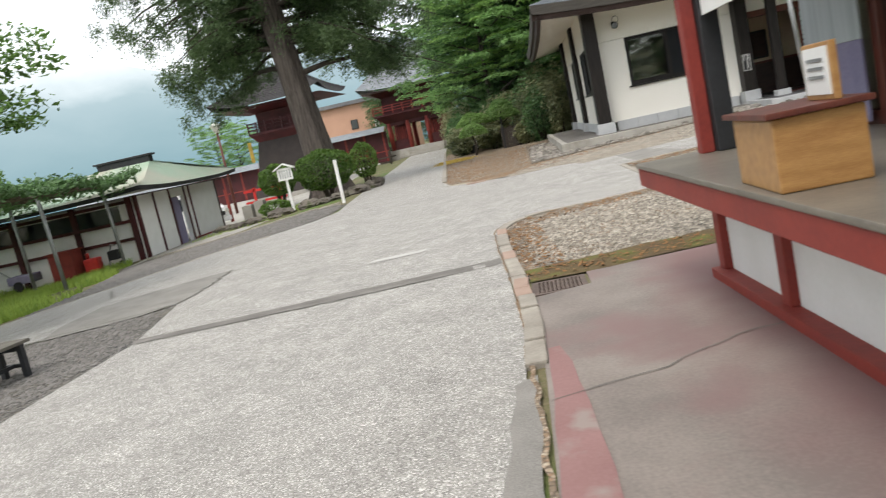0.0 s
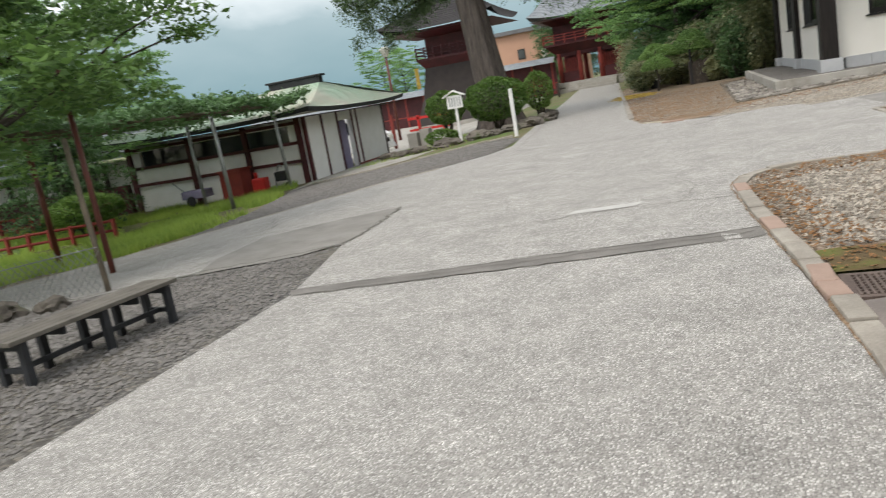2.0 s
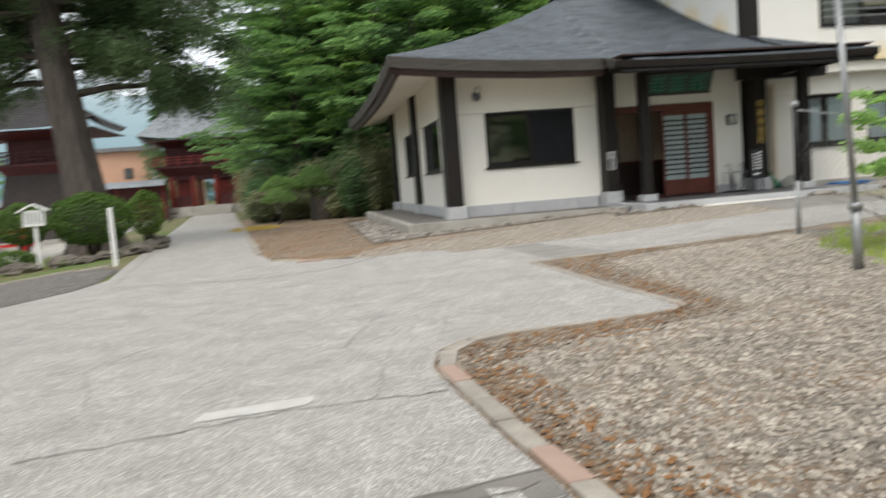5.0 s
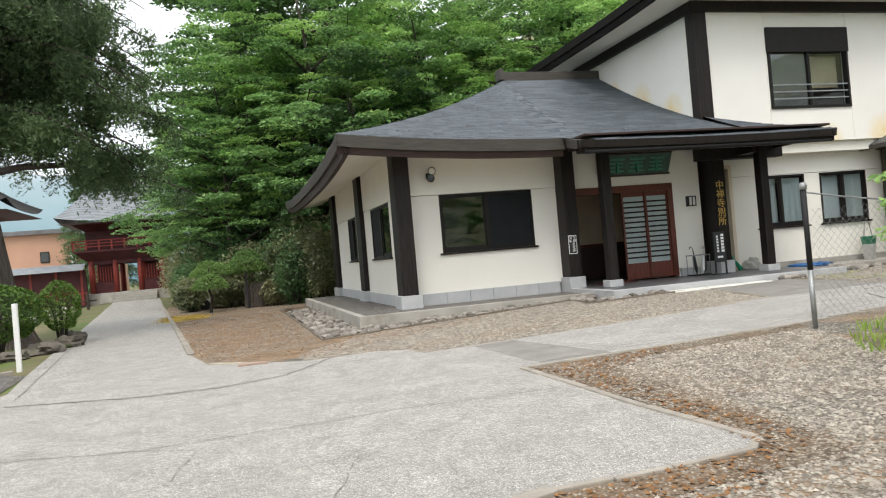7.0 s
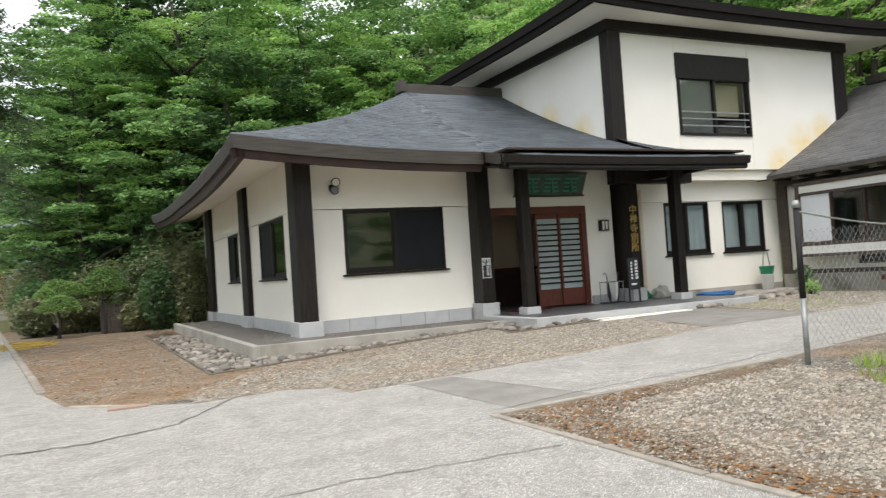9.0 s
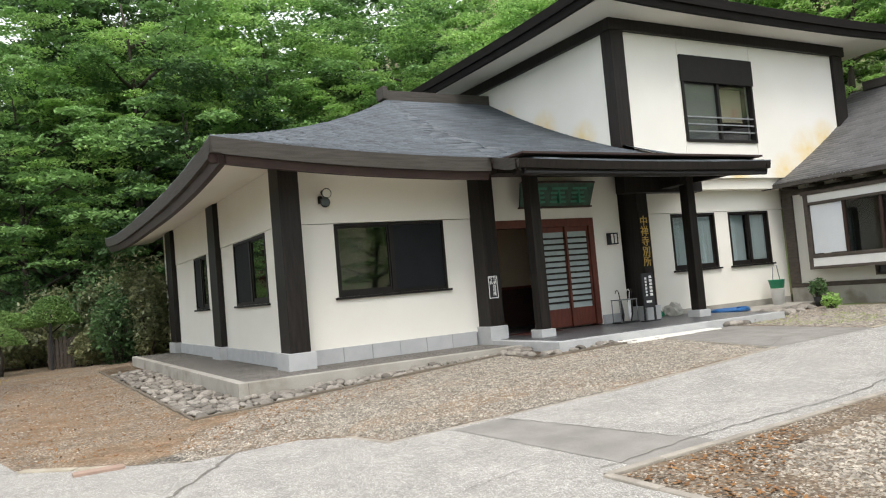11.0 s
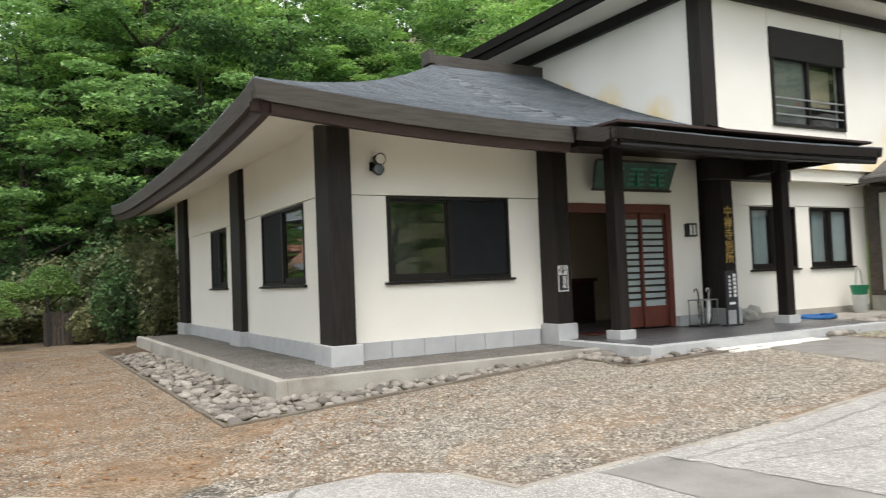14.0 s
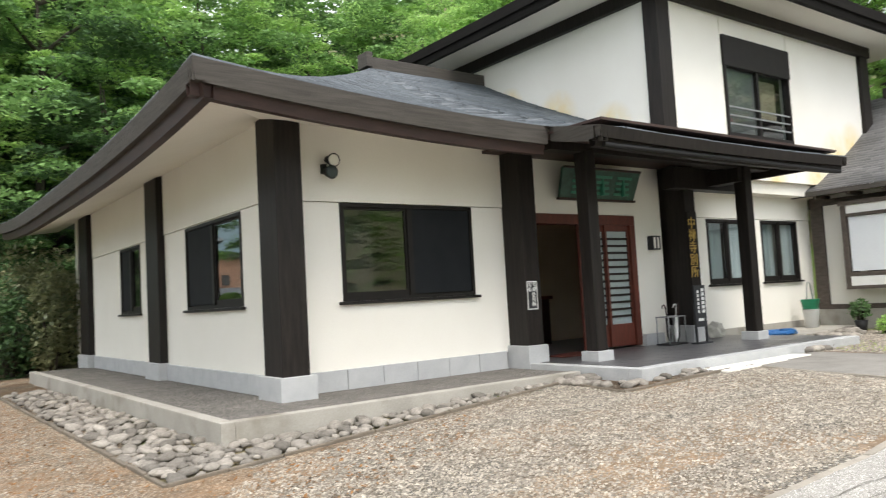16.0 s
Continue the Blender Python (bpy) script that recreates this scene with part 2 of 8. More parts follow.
M_LITTER = stone_ground("leaf_litter_and_gravel", [(0.19, 0.15, 0.11), (0.28, 0.22, 0.155), (0.16, 0.115, 0.078), (0.36, 0.315, 0.25), (0.14, 0.105, 0.075)], 0.024, dirt=(0.17, 0.115, 0.07), dirt_scale=1.5, dirt_at=0.54)
M_GRAVEL_GREY = stone_ground("grey_gravel", [(0.13, 0.125, 0.115), (0.19, 0.18, 0.165), (0.25, 0.24, 0.22), (0.1, 0.095, 0.09), (0.22, 0.2, 0.17)], 0.03, dirt=(0.14, 0.125, 0.1), dirt_scale=0.7)
M_APRON_GRAVEL = stone_ground("fine_apron_gravel", [(0.15, 0.14, 0.125), (0.2, 0.19, 0.17), (0.26, 0.24, 0.21), (0.12, 0.115, 0.105)], 0.022)
M_EARTH = material("earth_and_moss", (0.2, 0.16, 0.1), (0.12, 0.12, 0.05), scale=0.7, fine=40, rough=1.0, bump=0.7, depth=0.03, spots=(0.1, 0.15, 0.035), spot_scale=0.35, spot_at=0.52)
M_MOSS = material("moss", (0.13, 0.1, 0.035), (0.1, 0.066, 0.035), scale=2.5, fine=70, rough=1.0, bump=0.8, depth=0.02, spots=(0.12, 0.135, 0.03), spot_scale=2.5, spot_at=0.56)
M_YELLOW = material("yellow_fallen_petals", (0.55, 0.38, 0.05), (0.3, 0.2, 0.06), scale=5, fine=60, rough=1.0, bump=0.5)
M_CONCRETE = material("weathered_concrete", (0.42, 0.40, 0.36), (0.3, 0.285, 0.25), scale=1.6, fine=50, rough=0.9, bump=0.25, depth=0.005, spots=(0.22, 0.2, 0.16), spot_scale=1.3, spot_at=0.62)
M_REDCONCRETE = material("red_tinted_concrete", (0.27, 0.232, 0.203), (0.165, 0.14, 0.124), scale=1.6, fine=60, rough=0.75, bump=0.2, depth=0.004, spots=(0.21, 0.14, 0.13), spot_scale=1.1, spot_at=0.58, spec=0.5)
# worn purple-red paint on the concrete along the booth, fading towards the lane
n, l = M_REDCONCRETE.node_tree.nodes, M_REDCONCRETE.node_tree.links
bsdf = n["Principled BSDF"]
src = bsdf.inputs["Base Color"].links[0].from_socket
geo, sep, ns, ad, mr, mx = n.new("ShaderNodeNewGeometry"), n.new("ShaderNodeSeparateXYZ"), n.new("ShaderNodeTexNoise"), n.new("ShaderNodeMath"), n.new("ShaderNodeMapRange"), n.new("ShaderNodeMix")
ns.inputs["Scale"].default_value, ns.inputs["Detail"].default_value = 1.8, 6
l.new(geo.outputs["Position"], sep.inputs[0])
l.new(geo.outputs["Position"], ns.inputs["Vector"])
ad.operation = "MULTIPLY_ADD"
ad.inputs[1].default_value = 0.9
l.new(ns.outputs[0], ad.inputs[0])
l.new(sep.outputs[0], ad.inputs[2])
l.new(ad.outputs[0], mr.inputs[0])
mr.inputs[1].default_value, mr.inputs[2].default_value, mr.inputs[3].default_value, mr.inputs[4].default_value = 3.6, 4.15, 0.0, 0.85
mx.data_type = "RGBA"
mx.inputs[7].default_value = (0.185, 0.1, 0.095, 1)
l.new(mr.outputs[0], mx.inputs[0])
l.new(src, mx.inputs[6])
l.new(mx.outputs[2], bsdf.inputs["Base Color"])
M_KERB = material("old_concrete_kerb", (0.36, 0.33, 0.28), (0.25, 0.225, 0.19), scale=5, fine=60, rough=0.95, bump=0.4, island=0.2)
M_REDBAND = material("worn_red_painted_concrete", (0.29, 0.165, 0.155), (0.24, 0.13, 0.122), scale=3, fine=60, rough=0.85, bump=0.3, depth=0.004, spots=(0.29, 0.235, 0.21), spot_scale=4, spot_at=0.57)
M_EDGE_DARK = material("weathered_dark_edging", (0.2, 0.17, 0.135), (0.13, 0.11, 0.085), scale=4, fine=50, rough=0.9, bump=0.3)
M_FLAG = material("bright_flagstone", (0.8, 0.79, 0.73), (0.68, 0.66, 0.6), scale=3, fine=60, rough=0.85, bump=0.2)
M_KERB_RED = material("red_kerb_stone", (0.37, 0.265, 0.21), (0.31, 0.22, 0.175), scale=6, fine=60, rough=0.95, bump=0.4)
M_EDGE = material("pale_edging", (0.45, 0.41, 0.33), (0.32, 0.28, 0.21), scale=4, fine=60, rough=0.95, bump=0.4)
M_PLASTER = material("white_plaster", (0.83, 0.81, 0.745), (0.78, 0.755, 0.685), scale=0.6, fine=45, rough=0.9, bump=0.12, depth=0.004, fine_mix=0.3)
M_PLASTER_ST = material("stained_white_plaster", (0.84, 0.82, 0.76), (0.79, 0.765, 0.7), scale=0.6, fine=45, rough=0.9, bump=0.1, depth=0.004)
M_SOFFIT = material("pale_soffit_board", (0.84, 0.81, 0.73), (0.78, 0.75, 0.67), scale=0.8, fine=30, rough=0.85, bump=0.06)
M_GRANITE = material("pale_granite", (0.5, 0.51, 0.51), (0.38, 0.39, 0.4), scale=4, fine=120, rough=0.7, bump=0.1, fine_mix=0.6, island=0.06)
M_DARKWOOD = material("dark_stained_timber", (0.023, 0.0185, 0.016), (0.01, 0.0082, 0.0073), scale=3, fine=30, rough=0.5, bump=0.25, depth=0.004, stretch=(6, 6, 0.5), spec=0.22)
M_BROWNWOOD = material("brown_timber_beam", (0.05, 0.026, 0.021), (0.028, 0.015, 0.0125), scale=3, fine=30, rough=0.55, bump=0.2, depth=0.004, stretch=(1, 1, 4))
M_GREYWOOD = material("weathered_grey_brown_timber", (0.105, 0.085, 0.07), (0.06, 0.049, 0.041), scale=3, fine=40, rough=0.8, bump=0.25, depth=0.004, stretch=(2, 2, 6))
M_BLACKWOOD = material("black_painted_timber", (0.03, 0.032, 0.036), (0.02, 0.021, 0.023), scale=4, fine=40, rough=0.6, bump=0.3, depth=0.004)
M_BENCHTOP = material("greyed_bench_slats", (0.17, 0.155, 0.13), (0.1, 0.09, 0.075), scale=5, fine=60, rough=0.75, bump=0.4, depth=0.005)
M_ROOF = material("grey_roof_shingles", (0.092, 0.108, 0.122), (0.05, 0.06, 0.07), scale=1.2, fine=22, rough=0.5, bump=0.3, depth=0.008, spec=0.45, fine_mix=0.5, island=0.45)
M_ROOFEDGE = material("stacked_shingle_eave", (0.078, 0.07, 0.06), (0.042, 0.037, 0.032), scale=2, fine=50, rough=0.75, bump=0.5, depth=0.008, stretch=(1, 1, 14))
M_DARKROOF = material("dark_brown_shingles", (0.15, 0.15, 0.152), (0.085, 0.085, 0.088), scale=0.8, fine=25, rough=0.4, bump=0.3, depth=0.008, spots=(0.06, 0.06, 0.062), spot_scale=0.45, spot_at=0.6, island=0.4, spec=0.55)
M_TOWERROOF = material("dark_flared_roof_boards", (0.045, 0.042, 0.042), (0.028, 0.026, 0.026), scale=1.0, fine=20, rough=0.8, bump=0.3, spec=0.2)
M_EDGEBLACK = material("blackened_eave_board", (0.018, 0.016, 0.015), (0.01, 0.009, 0.0085), scale=2, fine=40, rough=0.7, bump=0.3, depth=0.005, stretch=(1, 1, 10), spec=0.12)
M_REDDOOR = material("red_brown_lacquered_timber", (0.14, 0.036, 0.022), (0.08, 0.022, 0.015), scale=3, fine=40, rough=0.45, bump=0.15, depth=0.003, stretch=(5, 5, 1))
M_FROST = material("frosted_door_glass", (0.36, 0.42, 0.42), (0.3, 0.36, 0.37), scale=2, fine=20, rough=0.25, bump=0.0, spec=0.6)
M_PLAQUE = material("green_name_plaque", (0.045, 0.12, 0.085), (0.025, 0.05, 0.04), scale=6, fine=30, rough=0.5, bump=0.2, depth=0.003)
M_PLAQUETEXT = material("bright_green_raised_lettering", (0.05, 0.24, 0.16), (0.04, 0.18, 0.12), scale=10, rough=0.5, bump=0.1)
M_GOLD = material("gold_painted_letters", (0.62, 0.42, 0.12), (0.5, 0.32, 0.08), scale=20, rough=0.45, bump=0.1)
M_WHITE = material("white_paint", (0.8, 0.8, 0.78), (0.74, 0.74, 0.71), scale=3, fine=40, rough=0.6, bump=0.08)
M_PAPER = material("shoji_paper_panel", (0.72, 0.75, 0.78), (0.68, 0.71, 0.74), scale=1.5, fine=20, rough=0.7, bump=0.0)
M_FRAME = material("dark_bronze_window_frame", (0.014, 0.0115, 0.01), (0.009, 0.0078, 0.007), scale=5, rough=0.5, bump=0.0, spec=0.25)
M_SCREEN = material("insect_screen", (0.016, 0.018, 0.02), (0.011, 0.013, 0.015), scale=3, fine=200, rough=0.7, bump=0.0, spec=0.15)
M_GREYSCREEN = material("grey_insect_screen", (0.2, 0.195, 0.19), (0.15, 0.147, 0.142), scale=3, fine=150, rough=0.8, bump=0.0)
M_BLIND = material("beige_roller_blind", (0.5, 0.4, 0.28), (0.4, 0.31, 0.21), scale=2, fine=30, rough=0.9, bump=0.0)
M_GLASS = pane_material("window_glass", clear=0.93)
# lining coloured dark in place of an unlit interior
M_ROOM = material("painted_dim_room_lining", (0.12, 0.1, 0.085), (0.08, 0.07, 0.06), scale=1.0, rough=0.9, bump=0)
M_ROOMWALL = material("dim_entrance_wall", (0.74, 0.64, 0.5), (0.66, 0.56, 0.43), scale=1.0, rough=0.9, bump=0)
M_CURTAIN = material("pale_curtain", (0.46, 0.5, 0.51), (0.32, 0.35, 0.36), scale=2, fine=6, rough=0.9, bump=0.2, stretch=(4, 4, 0.2))
M_TILE = material("dark_porch_tiles", (0.1, 0.1, 0.105), (0.075, 0.075, 0.08), scale=2, fine=40, rough=0.35, bump=0.08, spec=0.5)
M_RIVERSTONE = material("river_stones", (0.31, 0.285, 0.25), (0.15, 0.135, 0.115), scale=2.5, fine=40, rough=0.9, bump=0.3, island=0.8)
M_PEBBLE = material("loose_pebbles", (0.385, 0.345, 0.285), (0.18, 0.158, 0.128), scale=9, fine=90, rough=0.9, bump=0.0, island=0.95)
M_PEBBLE_GREY = material("dark_pebbles", (0.2, 0.19, 0.175), (0.14, 0.13, 0.12), scale=9, fine=90, rough=0.9, bump=0.0, island=0.38)
M_DEADLEAF = material("fallen_brown_leaves", (0.28, 0.14, 0.05), (0.16, 0.08, 0.035), scale=9, rough=0.9, bump=0, island=0.4)
M_ROCK = material("garden_rock", (0.17, 0.15, 0.125), (0.075, 0.066, 0.055), scale=2.5, fine=25, rough=0.95, bump=0.7, depth=0.04, spots=(0.08, 0.095, 0.04), spot_scale=2.0, spot_at=0.6)
M_BARK = material("grey_cedar_bark", (0.15, 0.125, 0.108), (0.05, 0.041, 0.036), scale=3.5, fine=22, rough=0.95, bump=0.9, depth=0.05, stretch=(4, 4, 0.35))
M_BARKDARK = material("dark_bark", (0.075, 0.062, 0.05), (0.04, 0.033, 0.027), scale=4, fine=25, rough=0.95, bump=0.8, depth=0.03, stretch=(3, 3, 0.6))
M_LEAF_MAPLE = leaf_material("bright_maple_leaves", (0.44, 0.66, 0.21), (0.2, 0.37, 0.115), 0.5)
M_LEAF_PAD = leaf_material("trained_pad_leaves", (0.27, 0.42, 0.13), (0.09, 0.18, 0.06), 0.4)
M_LEAF_MID = leaf_material("mid_green_leaves", (0.25, 0.43, 0.14), (0.07, 0.155, 0.055), 0.42)
M_LEAF_CHERRY = leaf_material("cherry_leaves", (0.17, 0.3, 0.075), (0.05, 0.105, 0.03), 0.4)
M_LEAF_DARK = leaf_material("dark_evergreen_and_shaded_leaves", (0.125, 0.23, 0.085), (0.038, 0.08, 0.035), 0.32)
M_LEAF_CEDAR = leaf_material("cedar_sprays", (0.14, 0.215, 0.09), (0.046, 0.08, 0.036), 0.35)
M_LEAF_BUSH = leaf_material("clipped_bush_leaves", (0.15, 0.26, 0.05), (0.045, 0.1, 0.022), 0.3)
M_LEAF_RHODO = leaf_material("rhododendron_leaves", (0.32, 0.33, 0.17), (0.11, 0.145, 0.07), 0.35, rough=0.38, spec=0.6)
M_GRASS = leaf_material("grass_blades", (0.42, 0.55, 0.115), (0.19, 0.31, 0.06), 0.4)
M_RED = material("faded_vermilion_paint", (0.28, 0.042, 0.03), (0.2, 0.03, 0.024), scale=4, fine=40, rough=0.6, bump=0.15)
M_DARKRED = material("dark_red_temple_timber", (0.085, 0.014, 0.016), (0.042, 0.009, 0.01), scale=1.5, fine=15, rough=0.6, bump=0.2)
M_TOWERBLACK = material("black_board_skirt", (0.04, 0.03, 0.026), (0.025, 0.019, 0.017), scale=2, fine=20, rough=0.7, bump=0.3)
M_COPPER = material("green_copper_roof", (0.36, 0.5, 0.38), (0.5, 0.47, 0.39), scale=0.35, fine=12, rough=0.6, bump=0.2, fine_mix=0.2)
M_GREYROOF = material("blue_grey_tile_roof", (0.26, 0.285, 0.3), (0.17, 0.185, 0.2), scale=1, fine=12, rough=0.55, bump=0.3)
M_ORANGE = material("orange_rendered_wall", (0.5, 0.3, 0.205), (0.44, 0.26, 0.18), scale=0.6, fine=10, rough=0.9, bump=0.05)
M_METAL = material("galvanised_steel", (0.36, 0.37, 0.37), (0.24, 0.25, 0.25), scale=6, fine=40, rough=0.5, bump=0.05, metal=0.6)
M_RUST = material("rusty_grate", (0.17, 0.13, 0.11), (0.1, 0.075, 0.065), scale=9, fine=60, rough=0.85, bump=0.3, metal=0.2)
M_PAINTED_DARK = material("painted_pit_darkness", (0.02, 0.02, 0.02), (0.012, 0.012, 0.012), rough=1, bump=0)
M_BLUE = material("blue_hose", (0.03, 0.16, 0.42), (0.025, 0.13, 0.36), scale=8, rough=0.45, bump=0)
M_GREENPLASTIC = material("green_plastic", (0.015, 0.27, 0.14), (0.012, 0.22, 0.11), scale=8, rough=0.4, bump=0)
M_BUCKET = material("white_plastic", (0.72, 0.73, 0.72), (0.66, 0.67, 0.66), scale=8, rough=0.4, bump=0)
M_BLACK = material("black_rubber", (0.02, 0.02, 0.021), (0.014, 0.014, 0.015), rough=0.7, bump=0)
M_BRIGHTRED = material("red_plastic", (0.55, 0.03, 0.025), (0.45, 0.025, 0.02), rough=0.4, bump=0)
M_OAK = material("varnished_oak", (0.45, 0.25, 0.09), (0.32, 0.16, 0.055), scale=4, fine=40, rough=0.4, bump=0.1, stretch=(1, 6, 6))
M_CLEARBOX = pane_material("acrylic_sheet", clear=0.9)
M_NOREN = material("purple_grey_cloth", (0.27, 0.25, 0.36), (0.2, 0.18, 0.28), scale=3, fine=60, rough=0.9, bump=0.2)
M_COUNTERTOP = material("grey_counter_top", (0.2, 0.175, 0.14), (0.13, 0.115, 0.095), scale=4, fine=50, rough=0.4, bump=0.1)
M_CARWHITE = material("white_car_paint", (0.8, 0.8, 0.8), (0.78, 0.78, 0.78), rough=0.25, bump=0, spec=0.6)
M_CARGLASS = material("dark_car_glass", (0.03, 0.035, 0.04), (0.025, 0.03, 0.035), rough=0.08, bump=0, spec=0.7)
M_LAMPGLASS = material("milky_lamp_glass", (0.75, 0.74, 0.68), (0.7, 0.69, 0.63), rough=0.3, bump=0)
M_BAMBOO = material("old_bamboo_fence", (0.16, 0.13, 0.09), (0.09, 0.075, 0.055), scale=5, fine=50, rough=0.9, bump=0.3)
M_PILE = material("dull_plastic_sacking", (0.5, 0.49, 0.44), (0.38, 0.37, 0.33), scale=6, rough=0.7, bump=0.3, depth=0.02)
M_HILL = distance_material("painted_haze_mountain", (0.15, 0.285, 0.335), (0.7, 0.78, 0.82), -10, 380, 0.86)


# ---- building helpers ----
OFFSET = {}


def height(x, y):
    """The lie of the ground: level road, falling to the lake side, rising gently to the office and steeply into the wood."""
    d = min(max(-3.5 - 0.09 * max(0, y - 20) - x, 0), 9.0)
    e = min(max(x - 2.0, 0), 8.0)
    hill = 0.5 * min(max(x - 27, 0), 60) + 0.5 * min(max(min(y - 44, x - 9), 0), 60)
    return -0.085 * d + 0.03 * e + hill


def box(bm, x0, x1, y0, y1, z0, z1, bevel=0.0):
    made = bmesh.ops.create_cube(bm, size=1)["verts"]
    for v in made:
        v.co = Vector(((x0 + x1) / 2 + v.co.x * (x1 - x0), (y0 + y1) / 2 + v.co.y * (y1 - y0), (z0 + z1) / 2 + v.co.z * (z1 - z0)))
    if bevel:
        edges = {e for v in made for e in v.link_edges}
        bmesh.ops.bevel(bm, geom=list(edges), offset=bevel, segments=2, affect="EDGES", profile=0.6)
    return bm


def boxes(*lot, bevel=0.0):
    bm = bmesh.new()
    for b in lot:
        box(bm, *b, bevel=bevel)
    return bm


def tube(bm, pts, radii, seg=8, cap=True):
    """A round tube along points, with a radius at each."""
    rings = []
    pts = [Vector(p) for p in pts]
    for i, p in enumerate(pts):
        way = (pts[min(i + 1, len(pts) - 1)] - pts[max(i - 1, 0)]).normalized()
        side = way.cross(Vector((0, 0, 1)) if abs(way.z) < 0.9 else Vector((0, 1, 0))).normalized()
        up = side.cross(way)
        r = float(radii[i] if hasattr(radii, "__len__") else radii)
        rings.append([bm.verts.new(p + r * (math.cos(a) * side + math.sin(a) * up)) for a in (2 * math.pi * k / seg for k in range(seg))])
    for a, b in zip(rings, rings[1:]):
        for k in range(seg):
            f = bm.faces.new((a[k], a[(k + 1) % seg], b[(k + 1) % seg], b[k]))
            f.smooth = True
    if cap:
        bm.faces.new(rings[0][::-1])
        bm.faces.new(rings[-1])
    return bm


def lathe(bm, cx, cy, profile, seg=16):
    """A turned body about an upright axis; profile of (radius, z)."""
    rings = [[bm.verts.new((cx + r * math.cos(2 * math.pi * k / seg), cy + r * math.sin(2 * math.pi * k / seg), z)) for k in range(seg)] for r, z in profile]
    for a, b in zip(rings, rings[1:]):
        for k in range(seg):
            bm.faces.new((a[k], a[(k + 1) % seg], b[(k + 1) % seg], b[k])).smooth = True
    bm.faces.new(rings[0][::-1])
    bm.faces.new(rings[-1])
    return bm


def mesh_of(name, bm, mat):
    me = bpy.data.meshes.new(name)
    bmesh.ops.recalc_face_normals(bm, faces=bm.faces[:]) if len(bm.faces) < 20000 else None
    bm.to_mesh(me)
    bm.free()
    me.materials.append(mat)
    return me


def thing(name, at, label, category, group=""):
    ob = new(name)
    ob.empty_display_size = 0.2
    ob.location = at
    OFFSET[ob] = Vector(at)
    return tagged(ob, label, category, group)


def part(name, bm, mat, parent, label=""):
    """One mesh of a thing, given in world coordinates."""
    off = OFFSET[parent]
    bm.transform(Matrix.Translation(-off))
    ob = new(name, mesh_of(name, bm, mat))
    ob.parent = parent
    OFFSET[ob] = off
    return tagged(ob, label)


def solo(name, bm, mat, label, category, group="", kind="", at=None):
    """A thing or a piece of the setting that is one mesh."""
    at = Vector(at) if at is not None else Vector((0, 0, 0))
    bm.transform(Matrix.Translation(-at))
    ob = new(name, mesh_of(name, bm, mat))
    ob.location = at
    OFFSET[ob] = at
    return tagged(ob, label, category, group, kind)


def raw(name, verts, faces, mat):
    me = bpy.data.meshes.new(name)
    me.from_pydata(verts, [], faces)
    me.materials.append(mat)
    me.update()
    return new(name, me)


def lettering(text, size, m, mat, parent, name="letters", vertical=False):
    """Raised letters in the built-in font, as one mesh under a thing."""
    cu = bpy.data.curves.new(name, "FONT")
    cu.body, cu.size, cu.extrude, cu.align_x = "\n".join(text) if vertical else text, size, 0.006, "CENTER"
    cu.space_line = 0.95
    tmp = bpy.data.objects.new(name, cu)
    scene.collection.objects.link(tmp)
    me = bpy.data.meshes.new_from_object(tmp.evaluated_get(bpy.context.evaluated_depsgraph_get()))
    bpy.data.objects.remove(tmp)
    me.transform(Matrix.Translation(-OFFSET[parent]) @ m)
    me.materials.clear()
    me.materials.append(mat)
    ob = new(name, me)
    ob.parent = parent
    OFFSET[ob] = OFFSET[parent]
    return ob


def sheet(name, outline, dz, mat, label, category, thick=0.0, parent=None, smooth_edge=0.0):
    """A flat piece of ground with the given outline, laid on the lie of the land."""
    bm = bmesh.new()
    f = bm.faces.new([bm.verts.new((x, y, 0)) for x, y in outline])
    bmesh.ops.triangulate(bm, faces=[f])
    xs, ys = [p[0] for p in outline], [p[1] for p in outline]
    cuts = [(i * 0.75, 0) for i in range(-24, 16)] + [(i * 2.0, 1) for i in range(4, 45)]
    for c, axis in cuts:
        lim = (xs, ys)[axis]
        if min(lim) < c < max(lim):
            co, no = ((c, 0, 0), (1, 0, 0)) if axis == 0 else ((0, c, 0), (0, 1, 0))
            bmesh.ops.bisect_plane(bm, geom=bm.verts[:] + bm.edges[:] + bm.faces[:], plane_co=co, plane_no=no)
    for v in bm.verts:
        v.co.z = height(v.co.x, v.co.y) + dz
    for fc in bm.faces:
        if fc.normal.z < 0:
            fc.normal_flip()
    if thick:
        border = [e for e in bm.edges if e.is_boundary]
        skirt = bmesh.ops.extrude_edge_only(bm, edges=border)["geom"]
        for v in skirt:
            if isinstance(v, bmesh.types.BMVert):
                v.co.z -= thick
    me = bpy.data.meshes.new(name)
    bm.to_mesh(me)
    bm.free()
    me.materials.append(mat)
    ob = new(name, me)
    if parent:
        ob.parent = parent
        return tagged(ob, label)
    return tagged(ob, label, category, kind="structure")


def ragged(outline, amp, step=0.18, seed=1):
    """The same outline with a worn, uneven edge."""
    rnd = random.Random(seed)
    out = []
    for (x0, y0), (x1, y1) in zip(outline, outline[1:] + outline[:1]):
        n = max(1, int(math.hypot(x1 - x0, y1 - y0) / step))
        out += [(x0 + (x1 - x0) * i / n + rnd.uniform(-amp, amp), y0 + (y1 - y0) * i / n + rnd.uniform(-amp, amp)) for i in range(n)]
    return out


